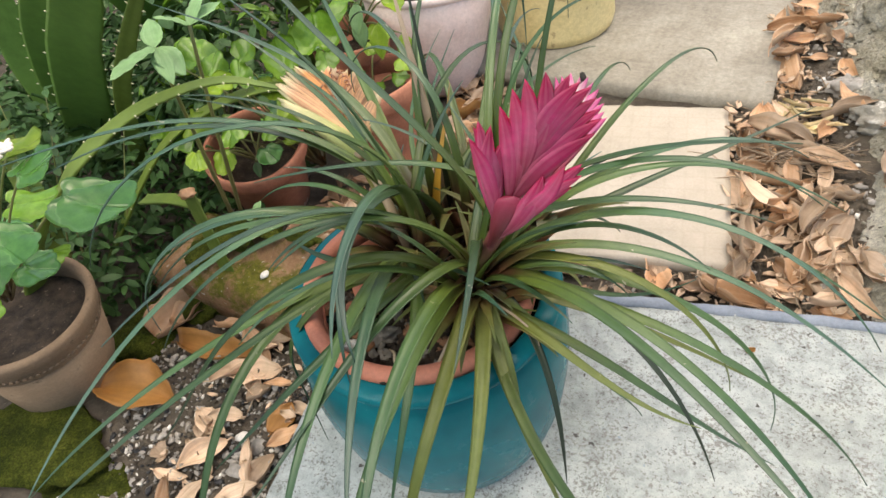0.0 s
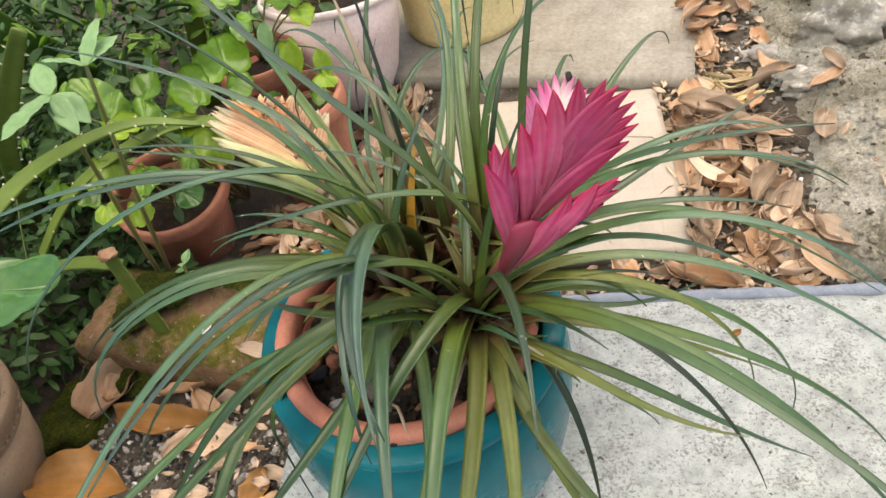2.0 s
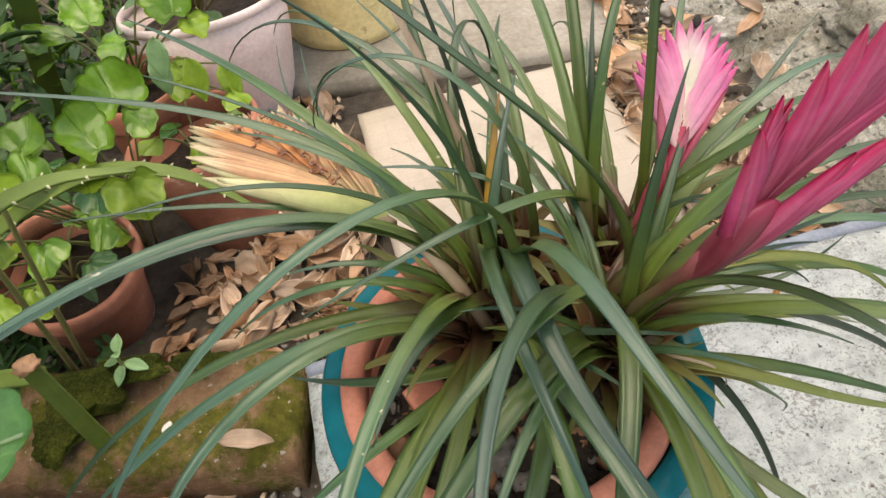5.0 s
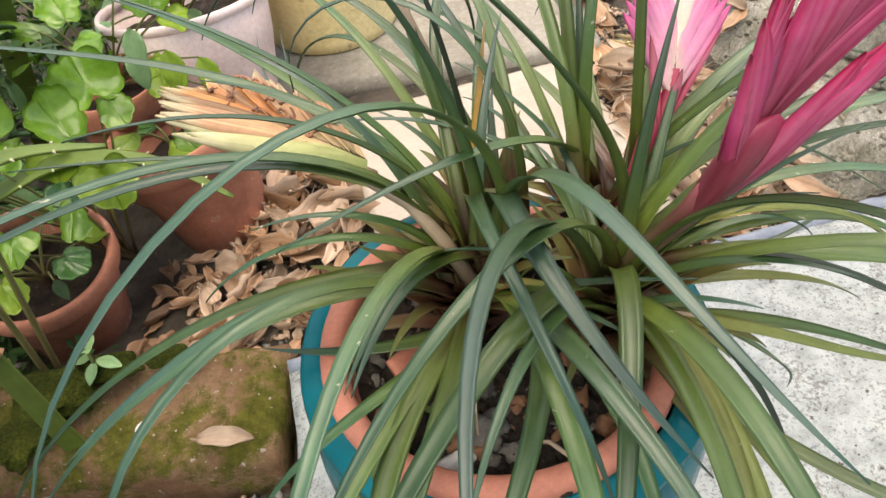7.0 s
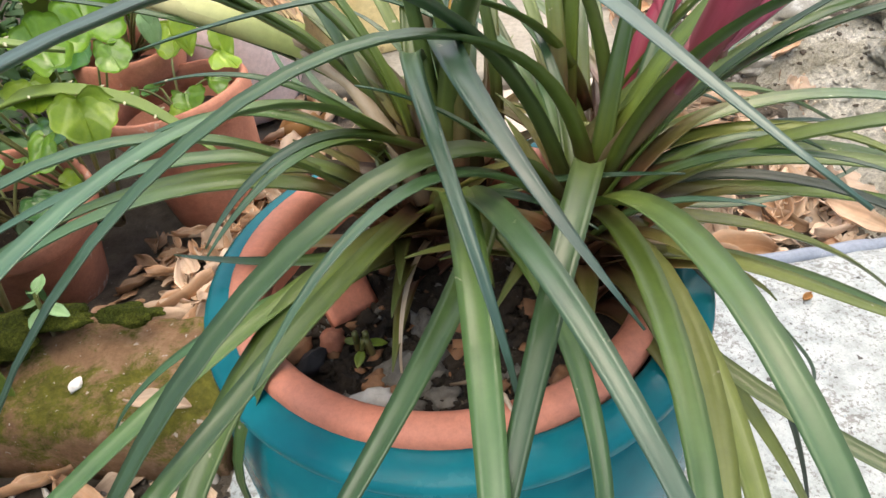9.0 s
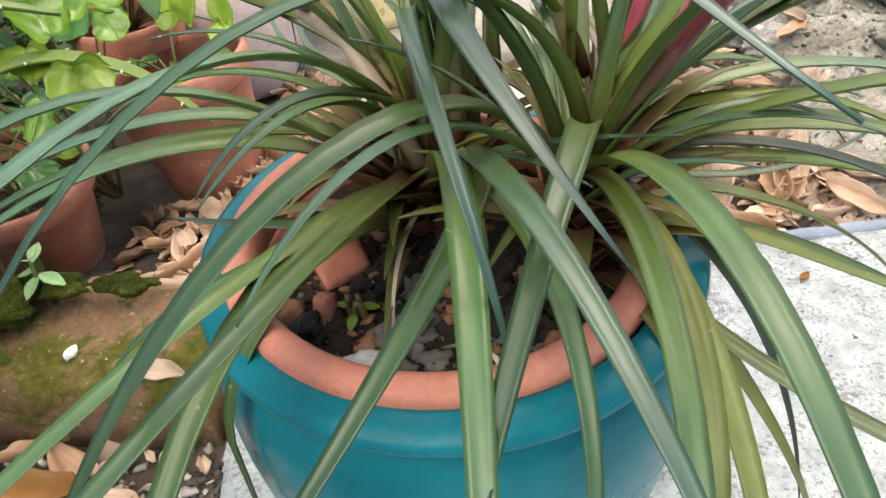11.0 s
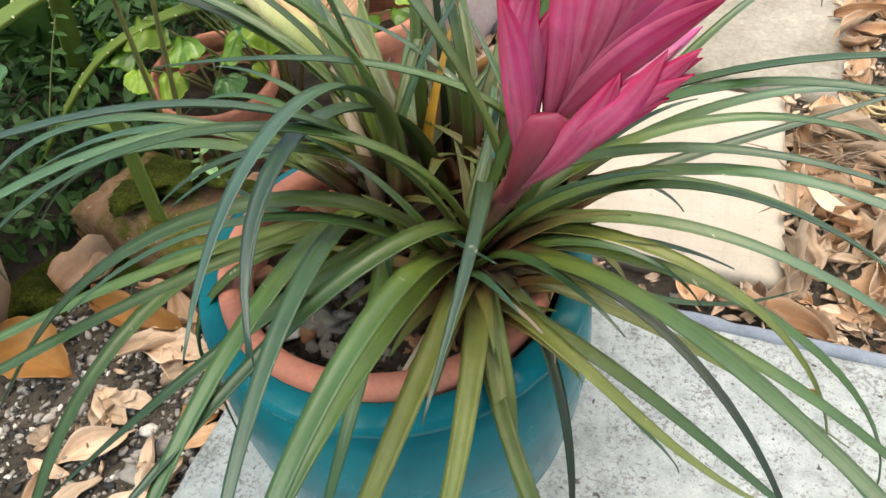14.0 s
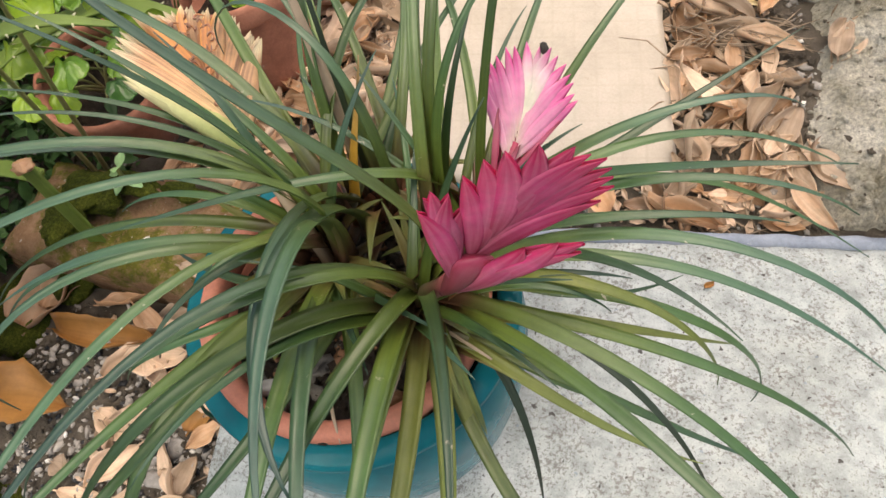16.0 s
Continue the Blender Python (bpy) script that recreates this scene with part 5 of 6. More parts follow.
fallen(0.292, 0.302, 38, 0.043, 0.030, 0.16, 0.03, "litter", 8, -8)
fallen(0.313, 0.288, 44, 0.049, 0.030, 0.06, 0.01, "litter_pale", -11, -7)
fallen(0.335, 0.296, 52, 0.044, 0.031, 0.29, 0.06, "litter", -12, 0)
fallen(-0.344, 0.098, 76, 0.059, 0.037, 0.13, 0.02, "litter", -4, 2)
fallen(-0.388, 0.125, -2, 0.066, 0.025, 0.20, 0.03, "litter", -9, -3)
fallen(-0.384, 0.099, -4, 0.030, 0.020, 0.08, 0.04, "litter_orange", 6, -2)
fallen(-0.280, 0.084, 14, 0.048, 0.022, 0.07, 0.01, "litter", -4, 2)
fallen(-0.226, 0.076, 32, 0.041, 0.018, 0.25, 0.03, "litter_pale", 8, 2)
fallen(-0.353, 0.132, 1, 0.045, 0.025, 0.16, 0.03, "litter", -0, 3)
fallen(-0.293, -0.071, -17, 0.019, 0.019, 0.16, 0.05, "litter_pale", -1, -4)
fallen(-0.267, -0.094, 1, 0.040, 0.015, 0.18, 0.05, "litter_pale", -12, -1)
fallen(-0.257, -0.044, -40, 0.035, 0.019, 0.16, 0.06, "litter_pale", 12, -2)
rnd = random.Random(5)


def scatter(count, x0, x1, y0, y1, looks, size=(0.035, 0.075), pile=0.02):
    for _ in range(count):
        x, y = rnd.uniform(x0, x1), rnd.uniform(y0, y1)
        ln = rnd.uniform(*size)
        fallen(x, y, rnd.uniform(0, 360), ln, ln * rnd.uniform(0.32, 0.48), rnd.uniform(-0.1, 0.6), rnd.uniform(-0.04, 0.18), rnd.choice(looks), rnd.uniform(-35, 35), rnd.uniform(-18, 18), rnd.uniform(0.003, pile), rnd.uniform(-1.8, 1.8))


scatter(44, 0.24, 0.35, 0.18, 0.48, ["litter", "litter_pale", "litter_pale"], (0.03, 0.068), 0.022)
scatter(20, 0.3, 0.38, 0.48, 0.9, ["litter", "litter_pale"], (0.04, 0.07), 0.02)
scatter(10, 0.03, 0.3, 0.168, 0.21, ["litter", "litter_pale"], (0.035, 0.065), 0.008)
scatter(5, 0.4, 0.6, 0.15, 0.5, ["litter", "litter_pale"], (0.03, 0.05), 0.01)
scatter(16, -0.26, -0.15, -0.18, 0.07, ["litter", "litter_pale", "litter_pale"], (0.035, 0.065), 0.01)
scatter(46, -0.225, -0.1, 0.13, 0.34, ["litter_pale", "litter", "litter"], (0.018, 0.042), 0.018)
scatter(26, -0.275, -0.2, 0.2, 0.34, ["litter_pale", "litter", "litter"], (0.016, 0.038), 0.012)
scatter(18, -0.16, -0.1, 0.34, 0.47, ["litter_pale", "litter_pale", "litter"], (0.025, 0.05), 0.02)
scatter(34, -0.2, -0.055, 0.2, 0.36, ["litter", "litter_pale", "litter"], (0.035, 0.07), 0.02)
scatter(34, -0.14, -0.055, 0.3, 0.56, ["litter", "litter_pale", "litter_pale"], (0.035, 0.065), 0.018)

# ---- rocks ----
def outcrop_height(x, y):
    e = min(1, max(0, (x - 0.335 - 0.05 * noise.noise((y * 6, 3, 1))) / 0.06)) * min(1, max(0, (y - 0.157) / 0.02))
    r = 0.014 * noise.noise((x * 6, y * 6, 4)) + 0.012 * noise.noise((x * 17, y * 17, 8)) + 0.008 * noise.noise((x * 45, y * 45, 2)) + 0.004 * noise.noise((x * 110, y * 110, 6)) + 0.003 * noise.noise((x * 220, y * 220, 1))
    crack = abs(noise.noise((x * 5 + 2, y * 5, 9)))
    r -= 0.014 * max(0, 1 - crack / 0.04)
    hole = math.exp(-((x - 0.39) / 0.025) ** 2 - ((y - 0.478) / 0.02) ** 2)
    e *= min(1, max(0, (1.06 + 0.08 * noise.noise((y * 4, 1, 7)) - x) / 0.12)) * min(1, max(0, (1.12 + 0.08 * noise.noise((x * 4, 5, 7)) - y) / 0.12))
    return -0.066 + e * (0.056 + r - 0.035 * hole + 0.06 * max(0, x - 0.43))


nx, ny = 200, 260
V = [(0.34 + 0.75 * i / nx, 0.152 + 1.0 * j / ny, 0) for j in range(ny + 1) for i in range(nx + 1)]
V = [(x, y, outcrop_height(x, y)) for x, y, z in V]
F_ = [(j * (nx + 1) + i, j * (nx + 1) + i + 1, (j + 1) * (nx + 1) + i + 1, (j + 1) * (nx + 1) + i) for j in range(ny) for i in range(nx)]
tagged(new("rock_ground", mesh("rock_ground", V, F_, M["rock"])), "rough cracked grey rock with lichen and dirt", "ground", kind="structure")
for i, (x, y, sx, sy, sz, mat_) in enumerate([(0.525, 0.385, 0.05, 0.045, 0.04, "rock"), (0.55, 0.26, 0.06, 0.05, 0.045, "rock"), (0.47, 0.65, 0.03, 0.035, 0.045, "rock"), (0.43, 0.69, 0.028, 0.03, 0.035, "rock"), (0.461, 0.548, 0.05, 0.03, 0.034, "lichen_stone"), (0.404, 0.466, 0.034, 0.022, 0.018, "lichen_stone"), (0.6, 0.51, 0.06, 0.06, 0.05, "rock"), (0.375, 0.545, 0.022, 0.018, 0.014, "pebble")]):
    d = lump_data((sx, sy, sz), 30 + i, 0.7, 30, 48, 0.35)
    ob = tagged(new("rock", mesh("rock", d[0], d[1], M[mat_])), "whitish lichen-covered stone lying on rock" if mat_ == "lichen_stone" else "rough weathered grey-brown stone lying on rock", "rock", "rocks")
    ob.matrix_basis = pose(x, y, outcrop_height(x, y) + sz * 0.35)
for x, y, turn_, ln, wd, look_ in ((0.4, 0.383, 75, 0.055, 0.026, "litter_pale"), (0.419, 0.446, 40, 0.06, 0.02, "litter"), (0.43, 0.475, 110, 0.04, 0.014, "litter_pale"), (0.362, 0.23, 130, 0.07, 0.034, "litter_pale"), (0.345, 0.225, 60, 0.035, 0.02, "litter")):
    leaf_seed[0] += 1
    ob = tagged(new("fallen_leaf", leaf_sheet(ln, wd, 0.25, 0.03, 0.4, look_, leaf_seed[0])), "dry tan fallen leaf lying on rubble", "fallen leaf", "fallen leaves")
    ob.matrix_basis = pose(x, y, outcrop_height(x, y) + 0.006, 0, 0, turn_)


# ---- pebbles and grit in the pot ----
def pebble(x, y, z, sx, sy, sz, look_, label, seed, turn=0):
    d = lump_data((sx, sy, sz), seed, 0.75 if look_ == "grey_stone" else 0.4, 12, 18, 0.8 if look_ == "grey_stone" else 0.35)
    ob = tagged(new("pebble", mesh("pebble", d[0], d[1], M[look_])), label, "pebble", "pebbles in the pot")
    ob.matrix_basis = pose(x, y, z, 0, 0, turn)


M["grey_stone"] = stony("grey_stone", (0.13, 0.12, 0.105), (0.36, 0.34, 0.3), 55, (0.5, 0.48, 0.44), 260, 0.64, 0.85, 0.9, 0.003, 380)
M["brown_stone"] = stony("brown_pebble", (0.2, 0.1, 0.05), (0.4, 0.2, 0.1), 60, None, rough=0.6)
M["black_stone"] = stony("black_pebble", (0.012, 0.013, 0.016), (0.04, 0.04, 0.045), 60, None, rough=0.5)
pebble(-0.035, -0.052, 0.1555, 0.0085, 0.0048, 0.004, "chalk", "smooth white pebble on potting soil", 1, 15)
pebble(-0.062, -0.0205, 0.153, 0.008, 0.0055, 0.005, "brown_stone", "orange-brown pebble on potting soil", 2, 60)
pebble(-0.0555, -0.028, 0.1525, 0.008, 0.0045, 0.005, "black_stone", "black pebble on potting soil", 3, 50)
pebble(-0.0185, -0.0385, 0.1545, 0.0125, 0.0085, 0.0062, "grey_stone", "rough grey stone on potting soil", 4, 20)
pebble(-0.0125, -0.0175, 0.1535, 0.0065, 0.0048, 0.005, "grey_stone", "rough grey stone on potting soil", 5, 80)
pebble(-0.032, -0.0425, 0.153, 0.006, 0.0045, 0.005, "brown_stone", "brown pebble on potting soil", 6)
pebble(-0.024, -0.0475, 0.153, 0.006, 0.005, 0.005, "brown_stone", "brown pebble on potting soil", 7)
pebble(-0.009, -0.053, 0.153, 0.006, 0.0042, 0.004, "grey_stone", "rough grey stone on potting soil", 8)
pebble(-0.0475, -0.0185, 0.1535, 0.005, 0.005, 0.005, "terracotta", "small chip of terracotta on potting soil", 9)
pebble(0.035, -0.054, 0.153, 0.006, 0.005, 0.005, "brown_stone", "brown pebble on potting soil", 10)

shard = tagged(new("terracotta_shard", worn_block("terracotta_shard", 0.024, 0.02, 0.004, M["pink_terracotta"], 0.003, 0.001, 40, 0.001)), "flat broken terracotta shard stuck in potting soil", "shard")
shard.matrix_basis = pose(-0.04, 0.0, 0.16, 50, 10, 40)


def grit(name, count, spots, size, look_, label, height, seed):
    """Loose small stones as one mesh, spread over boxes of ground."""
    r_ = random.Random(seed)
    kinds = [lump_data((1, 0.85, 0.7), seed + k, 0.9, 5, 7, 0.6) for k in range(8)]
    pieces = []
    total = sum((b_ - a) * (d - c) for a, b_, c, d in spots)
    for a, b_, c, d in spots:
        for _ in range(int(count * (b_ - a) * (d - c) / total)):
            x, y = r_.uniform(a, b_), r_.uniform(c, d)
            s = size * r_.uniform(0.35, 1) ** 2 * r_.choice((1, 1, 1.6))
            m_ = pose(x, y, height(x, y) + s * 0.25, r_.uniform(-30, 30), r_.uniform(-30, 30), r_.uniform(0, 360)) @ Matrix.Diagonal((s, s * r_.uniform(0.6, 1), s * r_.uniform(0.5, 0.9), 1))
            pieces.append(moved(r_.choice(kinds), m_))
    me = joined(name, pieces, M[look_])
    return tagged(new(name, me), label, "gravel", kind="stuff")


def in_pot(x, y):
    return 0.149 + 0.006 * noise.noise((x * 40, y * 40, 1))


POT = [(-0.05, 0.05, -0.05, 0.05), (-0.045, 0.03, -0.062, -0.03), (-0.066, -0.04, -0.03, 0.02)]
grit("pot_grit", 170, POT, 0.0038, "brown_stone", "small grit on the potting soil", in_pot, 50)
grit("pot_crumbs", 1900, POT, 0.0038, "potting_soil", "dark crumbs of potting soil", in_pot, 51)
grit("pot_stones", 150, POT, 0.004, "grey_stone", "grey stone chips on the potting soil", in_pot, 55)
YARD = [(-0.46, -0.31, 0.15, 0.42), (-0.38, -0.145, -0.22, 0.08), (0.235, 0.38, 0.16, 0.56), (-0.2, -0.055, 0.2, 0.5), (-0.14, 0.28, 0.153, 0.22), (0.29, 0.4, 0.51, 0.95)]
grit("gravel", 1500, YARD, 0.0048, "pebble", "scattered grey gravel on soil", ground_height, 52)
grit("pale_gravel", 150, YARD, 0.0055, "chalk", "scattered pale chips on soil", ground_height, 53)
SIDE = [(-0.36, -0.13, -0.24, 0.05)]
grit("side_gravel", 1500, SIDE, 0.0036, "pebble", "fine grey gravel on dark soil", ground_height, 61)
grit("side_chips", 220, SIDE, 0.003, "chalk", "fine pale chips on dark soil", ground_height, 62)
grit("black_gravel", 600, SIDE, 0.0038, "black_stone", "fine black gravel on dark soil", ground_height, 63)
grit("soil_crumbs", 4500, YARD, 0.004, "soil", "crumbs of dark soil", ground_height, 54)
for i, (x, y, sz) in enumerate([(-0.2, -0.075, 0.012), (-0.215, -0.04, 0.008), (-0.19, -0.05, 0.01), (-0.32, -0.13, 0.01), (-0.25, -0.12, 0.009), (-0.245, 0.121, 0.006)]):
    d = lump_data((sz, sz * 0.7, sz * 0.55), 70 + i, 0.4, 8, 12, 0.3)
    ob = tagged(new("stone", mesh("stone", d[0], d[1], M["chalk" if i in (1, 5) else "pebble"])), "small pale stone lying on the ground", "stone", "small stones")
    ob.matrix_basis = pose(x, y, (0.0 if i == 5 else ground_height(x, y)) + sz * 0.2, 0, 0, i * 50)

grit("rubble_gravel", 1800, [(0.35, 0.55, 0.17, 0.75)], 0.0034, "rock", "loose gravel on rough rubble", outcrop_height, 57)
grit("rubble_crumbs", 220, [(0.35, 0.55, 0.17, 0.75)], 0.003, "soil", "dark crumbs of soil on rough rubble", outcrop_height, 58)

# flakes of broken leaf and short twigs over the litter
r_ = random.Random(8)
flakes, twigs = [], []
for a, b_, c, d, k in [(-0.3, -0.145, -0.2, 0.07, 60), (0.235, 0.35, 0.17, 0.51, 260), (-0.2, -0.05, 0.2, 0.43, 220), (-0.04, 0.28, 0.155, 0.215, 90), (0.29, 0.39, 0.51, 0.95, 160), (-0.12, -0.06, 0.41, 0.55, 50)]:
    for _ in range(k):
        x, y = r_.uniform(a, b_), r_.uniform(c, d)
        s = r_.uniform(0.006, 0.018)
        hw = r_.uniform(0.3, 0.7)
        cu = r_.uniform(-0.4, 0.5)
        fl = sheet_data(3, 4, lambda u, v: ((v - 0.5) * s, (u - 0.5) * s * hw * (1 - 0.7 * abs(2 * v - 1)), cu * s * (v - 0.5) ** 2 + 0.2 * s * (2 * u - 1) ** 2), 0.0005)
        flakes.append(moved(fl, pose(x, y, surface(x, y) + r_.uniform(0.002, 0.01), r_.uniform(-35, 35), r_.uniform(-35, 35), r_.uniform(0, 360))))
    for _ in range(k // 5):
        x, y = r_.uniform(a, b_), r_.uniform(c, d)
        ln, w_ = r_.uniform(0.015, 0.06), r_.uniform(0, 6.3)
        z = surface(x, y) + 0.004
        twigs.append(tube_data([(x, y, z), (x + ln * 0.5 * math.cos(w_), y + ln * 0.5 * math.sin(w_), z + r_.uniform(0, 0.008)), (x + ln * math.cos(w_ + 0.2), y + ln * math.sin(w_ + 0.2), z + r_.uniform(-0.002, 0.006))], [0.0009, 0.0008, 0.0004], 5))
tagged(new("leaf_crumbs", joined("leaf_crumbs", flakes, M["litter_pale"])), "crumbled bits of dry leaf on soil", "leaf litter", kind="stuff")
tagged(new("twig_litter", joined("twig_litter", twigs, M["twig"])), "short dry twigs scattered on soil", "twigs", kind="stuff")

# small brown flake on the concrete
leaf_seed[0] += 1
ob = tagged(new("leaf_flake", leaf_sheet(0.009, 0.005, 0.3, 0.05, 0.6, "litter_orange", leaf_seed[0], False)), "tiny brown leaf flake lying on concrete", "leaf flake")
ob.matrix_basis = pose(0.249, 0.098, 0.0012, 0, 0, 35)

# thin dry leaf lying over the rim of the pot
td = tube_data([(-0.006, -0.052, 0.158), (0.004, -0.063, 0.1715), (0.009, -0.074, 0.1758), (0.013, -0.085, 0.1705)], [0.0005, 0.0011, 0.001, 0.0003], 5)
tagged(new("dry_needle", mesh("dry_needle", td[0], td[1], M["blade_dry"], td[2])), "thin dry tan leaf lying over the terracotta rim", "dry leaf")

# sheaf of dry needles in the litter
needles = []
for _ in range(60):
    x, y, w_ = r_.uniform(0.26, 0.36), 0.395 + r_.gauss(0, 0.016), r_.gauss(0.0, 0.5)
    ln, z = r_.uniform(0.03, 0.08), -0.03 + r_.uniform(0, 0.016)
    needles.append(tube_data([(x - ln / 2 * math.cos(w_), y - ln / 2 * math.sin(w_), z), (x, y, z + r_.uniform(0, 0.006)), (x + ln / 2 * math.cos(w_ + 0.15), y + ln / 2 * math.sin(w_ + 0.15), z)], [0.0006, 0.0008, 0.0004], 4))
tagged(new("dry_needles", joined("dry_needles", needles, M["twig"])), "sheaf of dry straw-coloured needles among fallen leaves", "needles", kind="stuff")

M["straw"] = G("straw", (0.5, 0.38, 0.2), (0.62, 0.5, 0.28), (0.68, 0.56, 0.34), (0.6, 0.46, 0.26), (0.42, 0.3, 0.15), 0.5, 0.5, 0.4, 0.2, 0.3)
for i in range(16):
    x, y, ln, w_ = r_.uniform(0.29, 0.345), r_.uniform(0.44, 0.51), r_.uniform(0.025, 0.055), r_.uniform(0.004, 0.008)
    leaf_seed[0] += 1
    ob = tagged(new("straw_strip", leaf_sheet(ln, w_, 0.3, r_.uniform(-0.1, 0.25), r_.uniform(-2.5, 2.5), "straw", leaf_seed[0], False)), "curled pale strip of dry straw on fallen leaves", "straw", "straw strips")
    ob.matrix_basis = pose(x, y, surface(x, y) + r_.uniform(0.012, 0.026), r_.uniform(-40, 40), r_.uniform(-20, 20), r_.gauss(0, 45))

# pale bent twig on the rock
td = tube_data([(0.466, 0.31, 0.0), (0.431, 0.292, -0.006), (0.427, 0.288, -0.006), (0.425, 0.257, -0.008)], [0.0012, 0.0016, 0.0016, 0.001], 6)
tagged(new("bent_twig", mesh("bent_twig", td[0], td[1], M["blade_dry"], td[2])), "pale straw-coloured twig bent in a V", "twig")

# ---- moss cushions ----
for i, (x, y, sx, sy, sz) in enumerate([(-0.445, -0.09, 0.09, 0.05, 0.012), (-0.395, 0.058, 0.035, 0.05, 0.018), (-0.35, -0.12, 0.05, 0.03, 0.008), (-0.325, 0.175, 0.035, 0.03, 0.02), (-0.34, 0.11, 0.03, 0.03, 0.014)]):
    d = lump_data((sx, sy, sz), 90 + i, 0.5, 14, 26)
    ob = tagged(new("moss_patch", mesh("moss_patch", d[0], d[1], M["moss"])), "low cushion of dark green moss on soil", "moss", "moss patches")
    ob.matrix_basis = pose(x, y, ground_height(x, y) + sz * 0.15)


for i, (x, y, sx, sy, sz) in enumerate([(-0.308, 0.168, 0.032, 0.022, 0.009), (-0.27, 0.178, 0.028, 0.012, 0.007), (-0.325, 0.135, 0.018, 0.024, 0.007), (-0.215, 0.17, 0.02, 0.009, 0.005)]):
    d = lump_data((sx, sy, sz), 190 + i, 0.6, 18, 40)
    ob = tagged(new("moss_patch", mesh("moss_patch", d[0], d[1], M["moss"])), "fuzzy yellow-green moss growing on the old brick", "moss", "moss patches")
    ob.matrix_basis = pose(x, y, 0.0135, 0, 0, -11)
leaf_seed[0] += 1
ob = tagged(new("fallen_leaf", leaf_sheet(0.042, 0.016, 0.2, 0.04, 0.3, "litter_pale", leaf_seed[0])), "pale dry fallen leaf lying on the mossy brick", "fallen leaf", "fallen leaves")
ob.matrix_basis = pose(-0.182, 0.092, 0.004, 0, 0, -15)


# ---- leafy plants ----
def round_leaf(radius, cup, look_, seed, scallop=0.13, notch=0.4, ripple=0.17, flat=False):
    """A rounded leaf with a scalloped margin, puckered between its veins; its stalk joins at the notch, at the origin."""
    r0 = random.Random(seed)
    ph, n_s = r0.uniform(0, 6), r0.choice((8, 9, 10, 11))
    stretch, bend, fold_ = r0.uniform(0.85, 1.15), r0.uniform(0.1, 0.3) if flat else r0.uniform(-0.5, 0.9), 0 if flat else r0.uniform(-0.3, 1.0)

    def f(u, v):
        a = 2 * math.pi * u
        lobe = abs(math.sin(n_s * a / 2 + ph + 0.5 * math.sin(2 * a + ph)))
        edge = (0.9 + scallop * lobe ** 0.6 + 0.1 * math.sin(2 * a + ph) + 0.07 * math.sin(3 * a - ph)) * (1 - notch * math.exp(-((a - math.pi) / 0.3) ** 2))
        r = radius * v * edge
        x, y = r * math.cos(a) + radius * 0.68, r * math.sin(a) * stretch
        out = math.hypot(x, y) / radius
        ribs = math.cos(7.2 * math.atan2(y, x + 0.2 * radius))
        z = cup * radius * v * v + ripple * radius * v * v * math.sin(3 * a + ph) + 0.05 * radius * v ** 3 * (lobe - 0.5) - 0.035 * radius * out * ribs
        return (x, y, z - bend * y * y / radius - 0.3 * bend * (x - radius * 0.68) ** 2 / radius + 0.25 * fold_ * abs(y))

    v, fc, uv = sheet_data(52, 8, f, 0.0007)
    uv = [(0.5 + 0.5 * b_ * math.sin(2 * math.pi * a), 0.5 - 0.45 * b_ * math.cos(2 * math.pi * a)) for a, b_ in uv]
    return mesh("leaf", v, fc, M[look_], uv)


def oval_leaf(length, width, look_, seed, fold=0.25, droop=0.15, teeth=0.03):
    """A pointed leaf from the origin along x."""
    r0 = random.Random(seed)
    ph = r0.uniform(0, 6)

    def f(u, v):
        hw = width / 2 * math.sin(math.pi * v ** 0.8) ** 0.85 * (1 + teeth * math.sin(40 * v)) + 0.0002
        k = 2 * u - 1
        return (v * length, k * hw, fold * hw * abs(k) - droop * length * v * v + 0.02 * length * math.sin(8 * v + ph) * k + 0.012 * length * math.sin(26 * v) * abs(k))

    v, fc, uv = sheet_data(8, 14, f, 0.0006)
    return mesh("leaf", v, fc, M[look_], uv)


def stalk_to(plant, a, b_, r0=0.0022, r1=0.0012, look_="stalk", sag=0.02):
    a, b_ = np.array(a, dtype=float), np.array(b_, dtype=float)
    mid = (a + b_) / 2 + np.array((0, 0, sag))
    P = [a * (1 - k) ** 2 + 2 * mid * k * (1 - k) + b_ * k * k for k in np.linspace(0, 1, 7)]
    d = tube_data(P, np.linspace(r0, r1, 7), 6)
    return part("stem", mesh("stem", d[0], d[1], M[look_], d[2]), plant)


BED = np.array((-0.004, 0.003, -0.015))


def leafy(name, foot, label, leaves, category="plant", stalk_look="stalk", shift=None):
    """leaves: (x, y, z, heading, tilt, size, look, shape). Each stands on a stem of its own from the foot."""
    ob = empty(name, pose(*(np.array(foot) + (shift if shift is not None else BED if foot[0] < -0.1 else 0))), label, category)
    for i, (x, y, z, heading, tilt, size, look_, shape) in enumerate(leaves):
        at = (x - foot[0], y - foot[1], z - foot[2])
        st = stalk_to(ob, (0.004 * math.cos(i), 0.004 * math.sin(i), 0), at, 0.0016, 0.0009, look_=stalk_look)
        sd = int((x * 7 + y * 13 + z * 17) * 1000) + i
        me = round_leaf(size * 1.1, 0.15, look_, sd, ripple=0.05 if look_ == "glossy" else 0.17, flat=look_ == "glossy") if shape == "round" else oval_leaf(size * 2, size * 1.05, look_, sd)
        part("leaf", me, st, "", pose(*at, 0, tilt, heading))
    return ob


